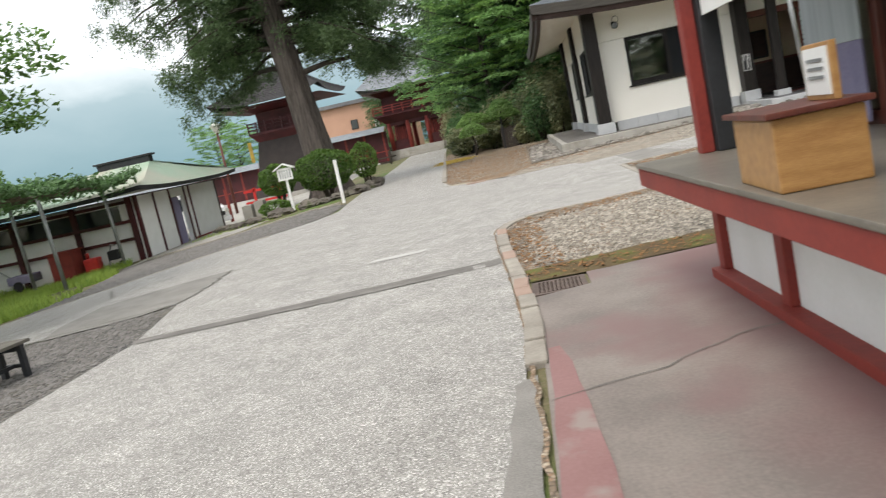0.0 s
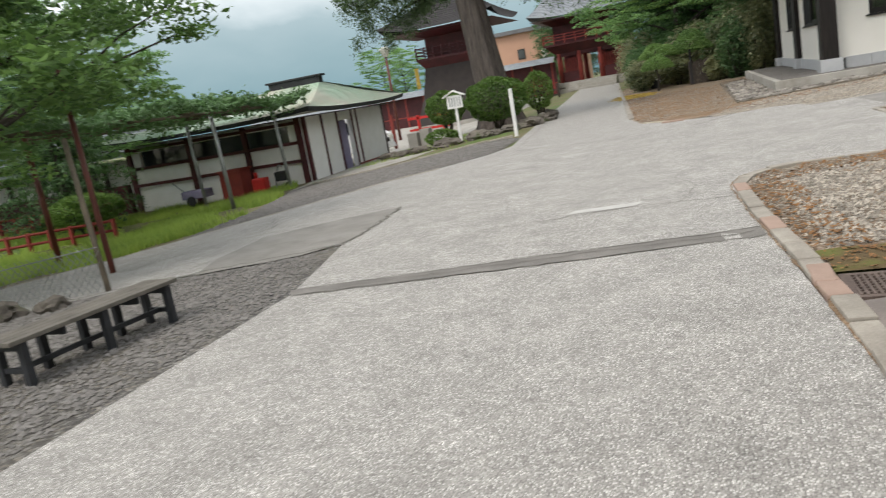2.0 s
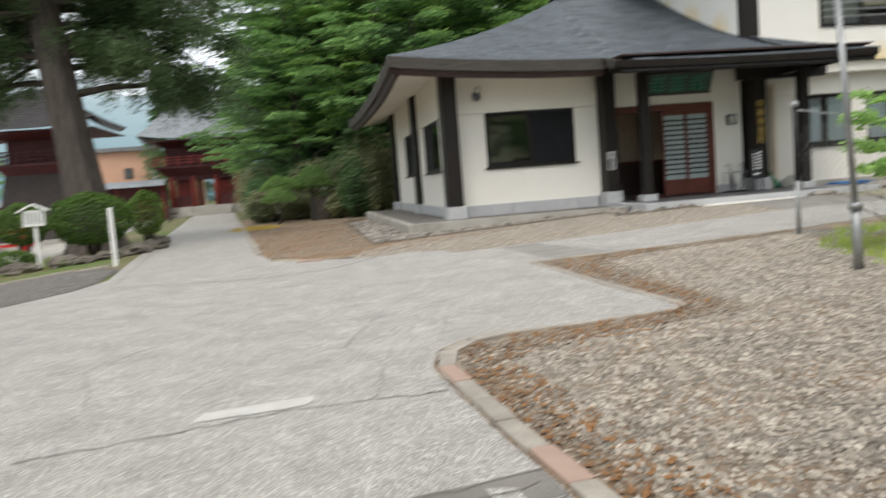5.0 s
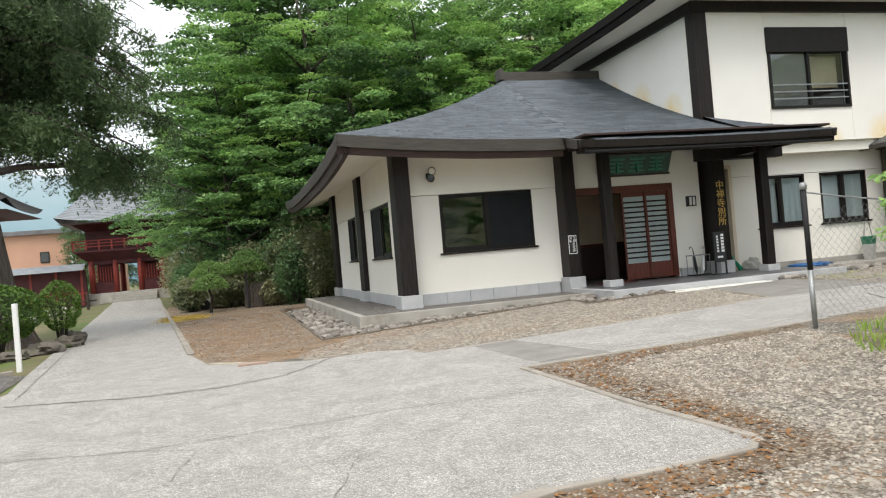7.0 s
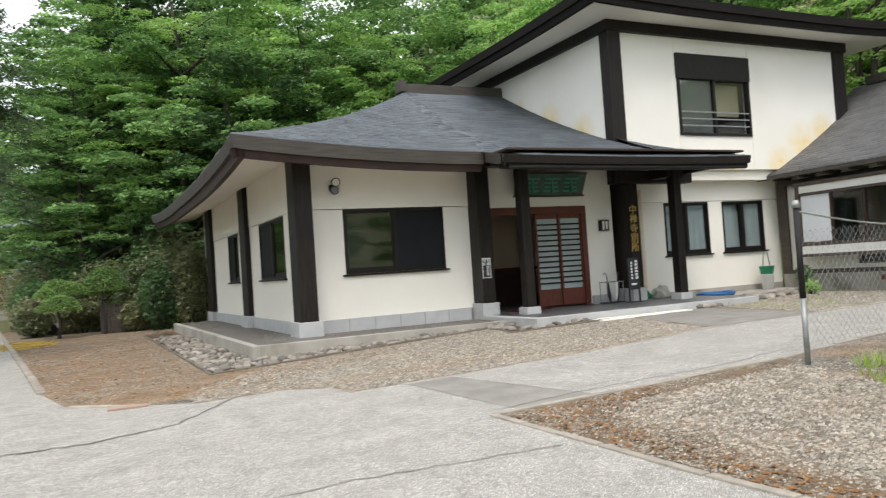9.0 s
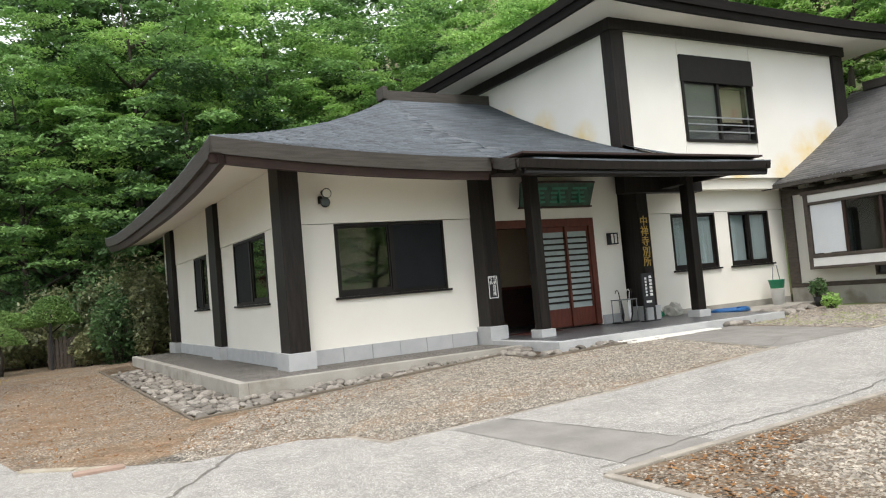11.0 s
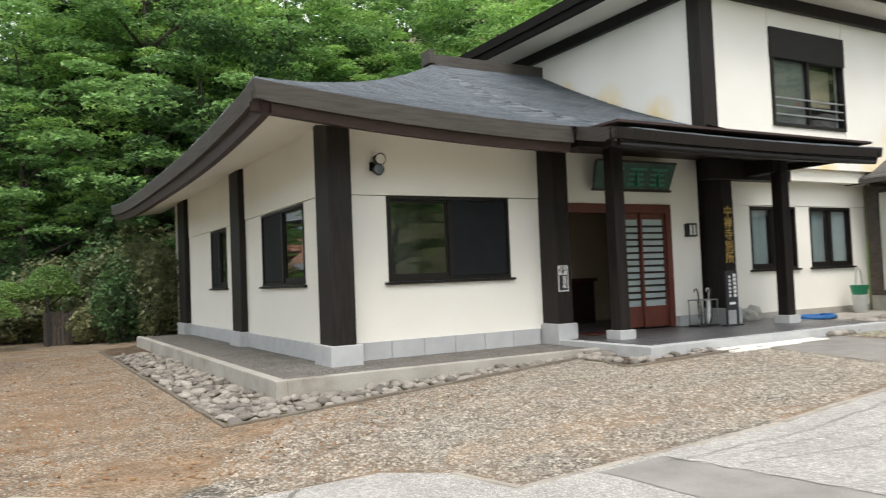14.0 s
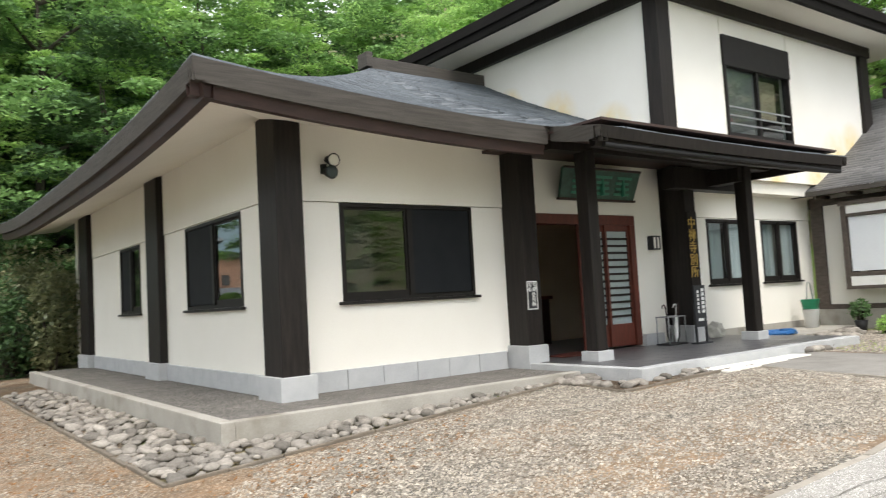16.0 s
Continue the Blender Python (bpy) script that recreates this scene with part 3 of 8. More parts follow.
def ribbon(pts, width, dz, jitter=0.0, step=0.25, seed=1):
    """A narrow wandering strip on the ground."""
    rnd = random.Random(seed)
    bm = bmesh.new()
    line = []
    for (x0, y0), (x1, y1) in zip(pts, pts[1:]):
        n = max(1, int(math.hypot(x1 - x0, y1 - y0) / step))
        line += [(x0 + (x1 - x0) * i / n, y0 + (y1 - y0) * i / n) for i in range(n)]
    line.append(pts[-1])
    prev = None
    for i, (x, y) in enumerate(line):
        ax, ay = line[min(i + 1, len(line) - 1)]
        bx, by = line[max(i - 1, 0)]
        d = math.hypot(ax - bx, ay - by) or 1
        nx, ny = -(ay - by) / d, (ax - bx) / d
        o = rnd.uniform(-jitter, jitter)
        w = width * rnd.uniform(0.6, 1.2) / 2 if jitter else width / 2
        a = bm.verts.new((x + nx * (o + w), y + ny * (o + w), height(x, y) + dz))
        b = bm.verts.new((x + nx * (o - w), y + ny * (o - w), height(x, y) + dz))
        if prev:
            bm.faces.new((prev[0], prev[1], b, a))
        prev = (a, b)
    return bm


# ---- ground, roads, kerbs ----
def grid_axis(a, b, step, far):
    mid = [a + i * step for i in range(int((b - a) / step) + 1)]
    out = [8, 20, 40, 80, 160, 400, 1000, far]
    return [a - o for o in reversed(out)] + mid + [mid[-1] + o for o in out]


gx, gy = grid_axis(-24, 36, 0.75, 3000), grid_axis(-12, 90, 1.5, 3000)
ground = raw("ground", [(x, y, height(x, y)) for y in gy for x in gx],
             [(j * len(gx) + i, j * len(gx) + i + 1, (j + 1) * len(gx) + i + 1, (j + 1) * len(gx) + i) for j in range(len(gy) - 1) for i in range(len(gx) - 1)], M_EARTH)
tagged(ground, "brown earth with moss and thin grass", "ground", kind="structure")

sheet("road", [(-1.25, -10), (-1.28, 3.3), (-1.34, 6.5), (-1.8, 8.4), (-3.36, 7.55), (-4.74, 7.3), (-6.2, 7.45), (-12, 6.6), (-12, 9.3), (-9.9, 10.1), (-7.44, 11.3), (-5.88, 12.5),
               (-4.2, 14.0), (-3.0, 15.4), (-2.4, 16.8), (-2.2, 18.2), (-2.5, 20.5), (-5.3, 46), (-9.6, 84), (-6.0, 84), (-4.0, 64), (-2.0, 43), (0.2, 21), (0.55, 19.2), (1.5, 18.4), (2.1, 17.95), (3.2, 17.9),
               (3.6, 17.5), (3.78, 16.8), (6.7, 16.85), (10.3, 17.3), (11.2, 20.5), (13.6, 20.9), (13.2, 17.6), (19.2, 18.3), (19.2, 15.9), (14, 15.0), (8.2, 14.2), (4.25, 14.2), (4.3, 11.5), (4.4, 10.2), (4.2, 9.98), (2.75, 10.0),
               (2.3, 9.8), (2.08, 9.35), (2.15, 7.9), (2.3, 6.1), (2.42, 4.5), (2.5, -10)], 0.022, M_ASPHALT, "pale worn asphalt lane with speckled aggregate", "road", thick=0.06)
sheet("street", [(-34, 118), (-34, 84), (-2, 79), (12, 84), (12, 118)], 0.012, M_CONCRETE, "pale street beyond the temple gate", "road")
sheet("gravel_bed", [(2.2, 6.1), (2.1, 9.3), (2.3, 9.85), (2.75, 9.98), (4.3, 10.0), (4.35, 11.5), (4.25, 14.25), (8.2, 14.25), (12, 14.75), (12, 6.0), (2.45, 6.0)], 0.014, M_GRAVEL, "pale loose gravel bed beside the lane", "gravel")
sheet("gravel_bed", [(2.6, 20.8), (0.55, 19.15), (1.5, 18.35), (2.1, 17.9), (3.2, 17.85), (3.65, 17.5), (3.8, 16.8), (6.7, 16.8), (10.3, 17.25), (11.25, 20.6), (8.4, 20.5), (8.6, 22.0)], 0.014, M_GRAVEL, "pale gravel forecourt before the white office", "gravel")
sheet("earth_bed", [(0.55, 19.1), (2.7, 20.8), (2.6, 34.5), (4.6, 35.2), (4.6, 41.0), (3.5, 47.5), (-2.2, 47.5), (-2.0, 43), (0.2, 21)], 0.015, M_GRAVEL_BROWN, "rust brown earth and gravel strip beside the lane", "earth")
sheet("gravel_bed", [(-1.3, -10), (-1.3, 6.5), (-1.8, 8.35), (-3.36, 7.5), (-6.2, 7.4), (-9, 7.0), (-9, -10)], 0.012, M_GRAVEL_GREY, "dark grey gravel under the bench", "gravel")
sheet("gravel_bed", [(-2.5, 20.6), (-2.3, 17.2), (-3.0, 15.5), (-4.2, 14.1), (-5.9, 12.6), (-6.7, 12.0), (-6.8, 13.2), (-7.1, 14.8), (-8.2, 18.0), (-9.3, 20.2), (-9.0, 21.5), (-6.2, 20.5), (-3.2, 21.4)], 0.012, M_GRAVEL_GREY, "grey gravel verge", "gravel")
sheet("parking_ground", [(-9.3, 20.2), (-6.2, 21.8), (-5.2, 30), (-8.5, 48), (-11, 69), (-30, 69), (-30, 30), (-10.2, 29.5), (-9.9, 23)], 0.01, M_CONCRETE, "pale dusty yard beside the shed", "ground")
sheet("gravel_bed", [(13.3, 17.7), (13.7, 20.9), (15.5, 21.4), (19.0, 22.5), (19.0, 18.5)], 0.014, M_GRAVEL, "gravel and thin grass bed by the wing", "gravel")
sheet("earth_patch", ragged([(0.65, 19.15), (2.72, 20.78), (4.4, 21.1), (3.9, 20.2), (3.0, 19.5), (2.4, 18.5), (1.55, 18.42)], 0.12, 0.2, 8), 0.0185, M_GRAVEL_BROWN, "rust brown earth at the forecourt's edge", "earth")
sheet("earth_patch", ragged([(3.5, 17.75), (4.6, 17.5), (6.4, 17.7), (6.0, 18.3), (4.4, 18.4)], 0.14, 0.2, 9), 0.0185, M_GRAVEL_BROWN, "rust brown earth patch in the forecourt gravel", "earth")
sheet("leaf_litter", ragged([(2.3, 6.5), (2.2, 9.3), (2.4, 9.75), (2.8, 9.92), (4.36, 9.95), (4.4, 11.5), (4.34, 14.15), (8.2, 14.2), (8.0, 13.8), (5.3, 13.7), (4.95, 11.4), (4.85, 9.55), (3.2, 9.55), (2.62, 9.2), (2.52, 6.7)], 0.04, 0.2), 0.02, M_LITTER, "rust brown leaf litter along the gravel edge", "litter")
sheet("moss_strip", ragged([(2.5, 5.82), (2.42, 6.35), (4.5, 6.45), (8, 6.4), (8, 5.8)], 0.035), 0.02, M_MOSS, "brown and green moss along the concrete edge", "moss")
sheet("concrete_apron", [(2.56, -10), (2.53, 3.5), (2.5, 5.3), (2.92, 5.38), (2.92, 5.8), (8, 5.8), (8, -10)], 0.02, M_REDCONCRETE, "worn red-tinted concrete apron with a crack", "paving", thick=0.08)
sheet("asphalt_patch", ragged([(-1.32, 6.45), (-0.6, 6.52), (0.5, 6.67), (1.5, 6.83), (2.2, 6.93), (2.2, 7.24), (1.4, 7.1), (0.4, 6.95), (-0.6, 6.76), (-1.42, 6.62)], 0.014, 0.16), 0.026, M_PATCH, "dark asphalt strip filling a trench", "patch")
sheet("asphalt_patch", ragged([(-2.0, 10.69), (-1.8, 8.5), (-2.1, 8.05), (-3.1, 7.62), (-3.35, 8.4), (-3.42, 9.5), (-2.7, 10.25)], 0.013, 0.3), 0.026, M_PATCH2, "grey asphalt wedge with cracked edge", "patch")
sheet("asphalt_patch", ragged([(4.45, 16.72), (5.1, 16.75), (5.5, 14.25), (4.6, 14.25)], 0.013, 0.3), 0.026, M_PATCH2, "grey asphalt strip across the side path", "patch")
sheet("asphalt_patch", ragged([(10.35, 17.35), (11.2, 20.45), (13.55, 20.85), (13.15, 17.6)], 0.013, 0.3), 0.026, M_PATCH2, "dark asphalt before the porch", "patch")
sheet("cement_patch", ragged([(0.55, 8.62), (1.2, 8.7), (1.25, 8.9), (0.58, 8.8)], 0.012, 0.08), 0.027, M_LIGHTPATCH, "pale cement patch in the asphalt", "patch")

sheet("red_band", ragged([(2.575, -8), (2.55, 2.9), (2.55, 4.0), (2.61, 4.0), (2.67, 3.7), (2.73, 2.8), (2.78, 1.4), (2.8, -8)], 0.012, 0.3, 3), 0.0245, M_REDBAND, "worn red painted band along the concrete edge", "paint")
sheet("asphalt_patch", ragged([(2.54, -8), (2.49, 3.6), (2.38, 3.5), (2.32, 2.0), (2.36, -8)], 0.016, 0.25, 5), 0.0255, M_PATCH2, "dark broken asphalt edge along the concrete", "patch")
for line, w, sd in (([(2.55, -8), (2.525, 1), (2.5, 3.0), (2.44, 3.9), (2.415, 4.7), (2.36, 5.6), (2.3, 6.2)], 0.028, 91), ([(2.28, 6.4), (2.14, 7.9), (2.06, 9.2), (2.17, 9.7), (2.4, 9.95), (2.8, 10.03)], 0.018, 92)):
    solo("dirt_joint", ribbon(line, w, 0.0275, jitter=w * 0.5, step=0.09, seed=sd), M_GRAVEL_BROWN, "dirt and moss in the joint beside the kerb", "dirt", "dirt joints", kind="structure")

for i, (line, w) in enumerate([([(-1.9, 16.8), (-0.2, 16.2), (0.9, 16.2), (1.7, 16.6), (2.3, 17.5), (2.5, 17.9)], 0.045), ([(-0.3, 8.3), (0.3, 8.42), (1.1, 8.65), (2.05, 8.62)], 0.018),
                               ([(-1.3, 6.62), (0.4, 6.94), (2.2, 7.2)], 0.02), ([(-1.3, 6.45), (0.5, 6.66), (2.2, 6.92)], 0.022), ([(-2.0, 10.7), (-1.85, 9.4), (-1.8, 8.4), (-3.4, 7.58), (-5, 7.4)], 0.05),
                               ([(-4.8, 12.0), (-3.8, 10.4), (-5.2, 9.0)], 0.03), ([(4.4, 14.4), (5.6, 14.5), (7.5, 14.45), (10, 14.8), (14, 15.3)], 0.02), ([(4.9, 16.6), (6.5, 16.5), (8, 16.7), (10, 16.95)], 0.012),
                               ([(5.6, 16.4), (7.2, 16.2), (9.5, 16.6)], 0.01), ([(5.1, 16.7), (5.3, 15.5), (5.5, 14.3)], 0.02), ([(2.55, 3.2), (3.1, 3.35), (3.5, 3.6), (4.4, 3.8)], 0.012), ([(-1.5, 13.4), (0.2, 12.9), (2.4, 13.1), (4.1, 12.8)], 0.018),
                               ([(-1.9, 17.4), (-4.3, 40), (-6, 60)], 0.02), ([(-0.9, 6.6), (0.2, 6.78), (1.2, 6.96), (2.15, 7.08)], 0.016),
                               ([(5.3, 16.2), (6.4, 15.9), (7.6, 16.1), (8.8, 16.35)], 0.01), ([(6.4, 15.9), (6.9, 15.5), (7.7, 15.4)], 0.008), ([(7.6, 16.1), (7.9, 16.75)], 0.008), ([(8.5, 14.75), (9.4, 15.05), (10.6, 15.1), (12.2, 15.35)], 0.012), ([(9.4, 15.05), (9.9, 15.4), (10.8, 15.5)], 0.008),
                               ([(5.6, 14.7), (6.6, 14.75), (7.2, 14.5)], 0.01), ([(10.6, 17.6), (11.6, 18.2), (12.4, 18.1), (13.3, 18.4)], 0.012), ([(-0.6, 11.2), (0.5, 11.6), (1.2, 11.4), (2.3, 11.8)], 0.008), ([(0.5, 11.6), (0.7, 12.6), (0.2, 12.9)], 0.008), ([(-0.2, 9.3), (-0.5, 10.4), (-0.1, 11.35)], 0.008),
                               ([(1.6, 8.65), (1.75, 9.5), (1.5, 10.3), (1.9, 11.6)], 0.008), ([(0.4, 14.5), (1.6, 14.9), (2.6, 14.6), (4.2, 14.9)], 0.01)]):
    solo("crack", ribbon(line, w * 0.8, 0.029 if line[0][0] < 2.5 or line[0][1] > 6 else 0.026, jitter=w * 0.7 + 0.012, step=0.1, seed=i), M_CRACK, "dark wandering crack in the asphalt", "crack", "cracks in the paving", kind="structure")


def kerb(name, pts, length, width, rise, mats, label, seed):
    """A row of kerb stones end to end along a line, each a piece of its own."""
    rnd = random.Random(seed)
    root = thing(name, (pts[0][0], pts[0][1], height(*pts[0])), label, "kerb")
    root["kind"] = "structure"
    shapes = []
    for m in mats:
        bm = boxes((-0.5 * length + 0.006, 0.5 * length - 0.006, -width / 2, width / 2, -0.08, rise), bevel=0.012)
        shapes.append(mesh_of("kerb_stone", bm, m))
    for (x0, y0), (x1, y1) in zip(pts, pts[1:]):
        d = math.hypot(x1 - x0, y1 - y0)
        n = max(1, round(d / length))
        for i in range(n):
            t = (i + 0.5) / n
            x, y = x0 + (x1 - x0) * t, y0 + (y1 - y0) * t
            ob = new("kerb_stone", shapes[0] if (i * 7 + len(pts)) % 9 != 4 else shapes[-1])
            ob.parent = root
            ob.scale = (d / n / length, 1, 1)
            slope = (height(x1, y1) - height(x0, y0)) / d
            ob.location = Vector((x + rnd.uniform(-0.008, 0.008), y + rnd.uniform(-0.008, 0.008), height(x, y) + rnd.uniform(-0.008, 0.006))) - OFFSET[root]
            ob.rotation_euler = (rnd.uniform(-0.02, 0.02), -math.atan(slope), math.atan2(y1 - y0, x1 - x0) + rnd.uniform(-0.012, 0.012))
    return root


kerb("kerb", [(2.49, 3.75), (2.48, 4.6), (2.38, 6.1), (2.22, 7.9), (2.15, 9.2), (2.26, 9.66), (2.45, 9.88), (2.8, 9.97)], 0.42, 0.125, 0.045, [M_KERB, M_KERB_RED], "old concrete kerb with a few red stones", 4)
kerb("edging", [(2.8, 9.99), (3.6, 9.98), (4.2, 10.0), (4.4, 10.2)], 0.5, 0.06, 0.035, [M_KERB], "thin concrete edging of the gravel bed", 5)
kerb("edging", [(4.4, 10.2), (4.32, 11.5), (4.28, 14.22), (8.2, 14.24), (14, 15.0), (19, 15.9)], 0.6, 0.08, 0.035, [M_KERB], "low concrete edging along the side path", 6)
kerb("edging", [(0.22, 21), (-2.0, 43), (-3.3, 56)], 0.6, 0.13, 0.05, [M_KERB], "concrete kerb along the lane to the gate", 7)
kerb("edging", [(3.74, 16.82), (5, 16.85), (6.7, 16.87), (8.5, 17.05), (10.3, 17.32)], 0.6, 0.07, 0.03, [M_KERB], "pale edging of the gravel forecourt", 8)
kerb("edging", [(10.32, 17.34), (11.22, 20.52)], 0.6, 0.05, 0.03, [M_KERB], "pale edging of the gravel forecourt", 9)
kerb("edging", [(0.6, 19.1), (1.1, 18.65), (1.5, 18.38)], 0.45, 0.12, 0.04, [M_EDGE, M_KERB_RED], "pale edging stones at the brown strip", 10)
kerb("edging", [(3.62, 17.5), (3.78, 16.82)], 0.35, 0.06, 0.03, [M_KERB], "thin edging of the gravel forecourt", 12)
kerb("edging", [(2.64, 33.7), (2.7, 20.82), (8.6, 21.95), (8.3, 20.55), (11.2, 20.52)], 0.6, 0.05, 0.05, [M_EDGE_DARK], "thin dark edging of the river stone bed", 13)
kerb("edging", [(13.15, 17.62), (19.0, 18.4)], 0.6, 0.08, 0.04, [M_EDGE], "pale edging of the bed by the wing", 14)
kerb("edging", [(-2.9, 21.3), (-6.0, 20.3), (-9.1, 21.4)], 0.6, 0.12, 0.05, [M_KERB], "low concrete edging round the great cedar", 15)
kerb("edging", [(-3.0, 15.3), (-4.2, 14.0), (-5.9, 12.5), (-7.4, 11.3), (-9.9, 10.1)], 0.6, 0.07, 0.03, [M_KERB], "thin kerb along the lake side of the lane", 16)

# loose red kerb brick, drain grate, manhole frame
solo("brick", boxes((2.34, 2.46, 5.6, 5.95, 0, 0.065), bevel=0.012), M_KERB_RED, "pale red brick set loose in the kerb", "brick", at=(2.4, 5.77, 0.0))
grate = thing("drain_grate", (2.68, 5.58, 0.0), "rusty cast iron drain grate beside the kerb", "drain")
part("frame", boxes((2.48, 2.9, 5.36, 5.4, 0, 0.034), (2.48, 2.9, 5.76, 5.8, 0, 0.034), (2.48, 2.52, 5.4, 5.76, 0, 0.034), (2.86, 2.9, 5.4, 5.76, 0, 0.034)), M_RUST, grate)
# thin near-black slab painted as the darkness between the bars
part("pit", boxes((2.52, 2.86, 5.4, 5.76, 0.0, 0.018)), M_PAINTED_DARK, grate, "near-black slab standing in for the shade below the bars")
for i in range(11):
    part("bar", boxes((2.52 + i * 0.0315, 2.534 + i * 0.0315, 5.4, 5.76, 0.018, 0.036)), M_RUST, grate)
for i in range(7):
    part("bar", boxes((2.52, 2.86, 5.44 + i * 0.045, 5.452 + i * 0.045, 0.018, 0.034)), M_RUST, grate)
solo("gutter_lid", boxes((1.05, 1.52, 18.24, 18.4, 0.0, 0.05), bevel=0.008), M_KERB_RED, "short red-brown stone at the lane corner", "stone", at=(1.28, 18.3, 0.0))


# ---- the office building ----
office = thing("temple_office", (9.0, 29.0, 0.3), "white plastered temple office with dark posts and curved grey roof", "building")


def wall_with_holes(axis, plane, thick, a0, a1, z0, z1, holes):
    """A wall slab along x (axis 'x', at y=plane) or along y, with rectangular openings through it."""
    bm = bmesh.new()
    xs = sorted({a0, a1, *[h[0] for h in holes], *[h[1] for h in holes]})
    zs = sorted({z0, z1, *[h[2] for h in holes], *[h[3] for h in holes]})
    for i in range(len(xs) - 1):
        for k in range(len(zs) - 1):
            cx, cz = (xs[i] + xs[i + 1]) / 2, (zs[k] + zs[k + 1]) / 2
            if any(h[0] < cx < h[1] and h[2] < cz < h[3] for h in holes):
                continue
            if axis == "x":
                box(bm, xs[i], xs[i + 1], plane, plane + thick, zs[k], zs[k + 1])
            else:
                box(bm, plane, plane + thick, xs[i], xs[i + 1], zs[k], zs[k + 1])
    bmesh.ops.remove_doubles(bm, verts=bm.verts[:], dist=0.0005)
    seen = {}
    for f in bm.faces[:]:
        key = tuple(round(c, 3) for c in f.calc_center_median())
        seen.setdefault(key, []).append(f)
    bmesh.ops.delete(bm, geom=[f for fs in seen.values() if len(fs) > 1 for f in fs], context="FACES")
    return bm


# lower storey walls: smooth field below, a slightly prouder band above the joint
part("wall", wall_with_holes("x", 23.60, 0.22, 5.2, 9.12, 0.58, 2.965, [(6.04, 8.45, 1.55, 2.965)]), M_PLASTER, office)
part("wall", boxes((5.2, 9.12, 23.585, 23.82, 2.977, 4.25)), M_PLASTER, office)
part("wall", wall_with_holes("y", 5.0, 0.22, 23.6, 35.6, 0.58, 2.965, [(24.66, 27.15, 1.56, 2.955), (30.0, 31.55, 1.56, 2.955)]), M_PLASTER, office)
part("wall", boxes((4.985, 5.22, 23.6, 35.6, 2.977, 4.4)), M_PLASTER, office)
part("wall", wall_with_holes("x", 23.60, 0.22, 9.42, 13.3, 0.41, 4.3, [(9.47, 12.45, 0.41, 2.9)]), M_PLASTER, office)
part("wall", wall_with_holes("x", 24.0, 0.22, 13.3, 19.8, 0.5, 2.965, [(15.4, 17.02, 1.49, 2.95), (17.55, 19.18, 1.49, 2.95)]), M_PLASTER, office)
part("wall", boxes((13.3, 19.8, 23.985, 24.22, 2.977, 3.55)), M_PLASTER, office)
part("wall", boxes((5.0, 20, 36.0, 36.2, 0.3, 4.3)), M_PLASTER, office)
part("fascia_board", boxes((15.2, 19.9, 23.62, 24.05, 3.52, 3.8)), M_SOFFIT, office, "grey-beige board under the upper wall")
part("plinth", boxes((13.9, 19.75, 23.96, 24.2, 0.05, 0.5)), M_CONCRETE, office, "grey concrete plinth")
for i in range(6):
    part("plinth_block", boxes((5.44 + i * 0.598, 6.03 + i * 0.598, 23.56, 23.75, 0.2, 0.6), bevel=0.006), M_GRANITE, office)
for i in range(18):
    part("plinth_block", boxes((4.955, 5.15, 23.85 + i * 0.65, 24.495 + i * 0.65, 0.2, 0.6), bevel=0.006), M_GRANITE, office)
part("plinth_block", boxes((12.5, 13.05, 23.5, 23.7, 0.4, 0.62), bevel=0.01), M_GRANITE, office)

# posts on granite feet
for x0, x1, y0, y1, zf, zt, b in [(4.86, 5.24, 23.12, 23.7, 0.3, 4.2, 0.07), (4.86, 5.2, 28.35, 29.1, 0.3, 4.35, 0.06), (4.86, 5.2, 34.2, 35.1, 0.3, 4.4, 0.06), (9.12, 9.46, 23.14, 23.7, 0.36, 4.1, 0.05),
                                  (13.42, 13.76, 23.1, 23.85, 0.41, 3.95, 0.05)]:
    post = part("post", boxes((x0, x1, y0, y1, zf + 0.32, zt), bevel=0.012), M_DARKWOOD, office)
    part("post_foot", boxes((x0 - b, x1 + b, y0 - b, y1 + b, zf - 0.1, zf + 0.325), bevel=0.012), M_GRANITE, post)
for x0, x1 in ((9.745, 9.985), (14.195, 14.435)):
    post = part("porch_post", boxes((x0, x1, 22.25, 22.49, 0.56, 3.75), bevel=0.02), M_DARKWOOD, office)
    part("post_foot", boxes((x0 - 0.06, x1 + 0.06, 22.19, 22.55, 0.4, 0.565), bevel=0.012), M_GRANITE, post)
part("beam", boxes((12.95, 15.5, 22.95, 23.25, 3.38, 3.8), bevel=0.015), M_DARKWOOD, office)
part("beam", boxes((14.05, 14.38, 22.3, 23.9, 3.45, 3.75), bevel=0.015), M_DARKWOOD, office)
part("beam", boxes((9.05, 15.2, 22.3, 22.55, 3.72, 3.92), bevel=0.01), M_DARKWOOD, office)


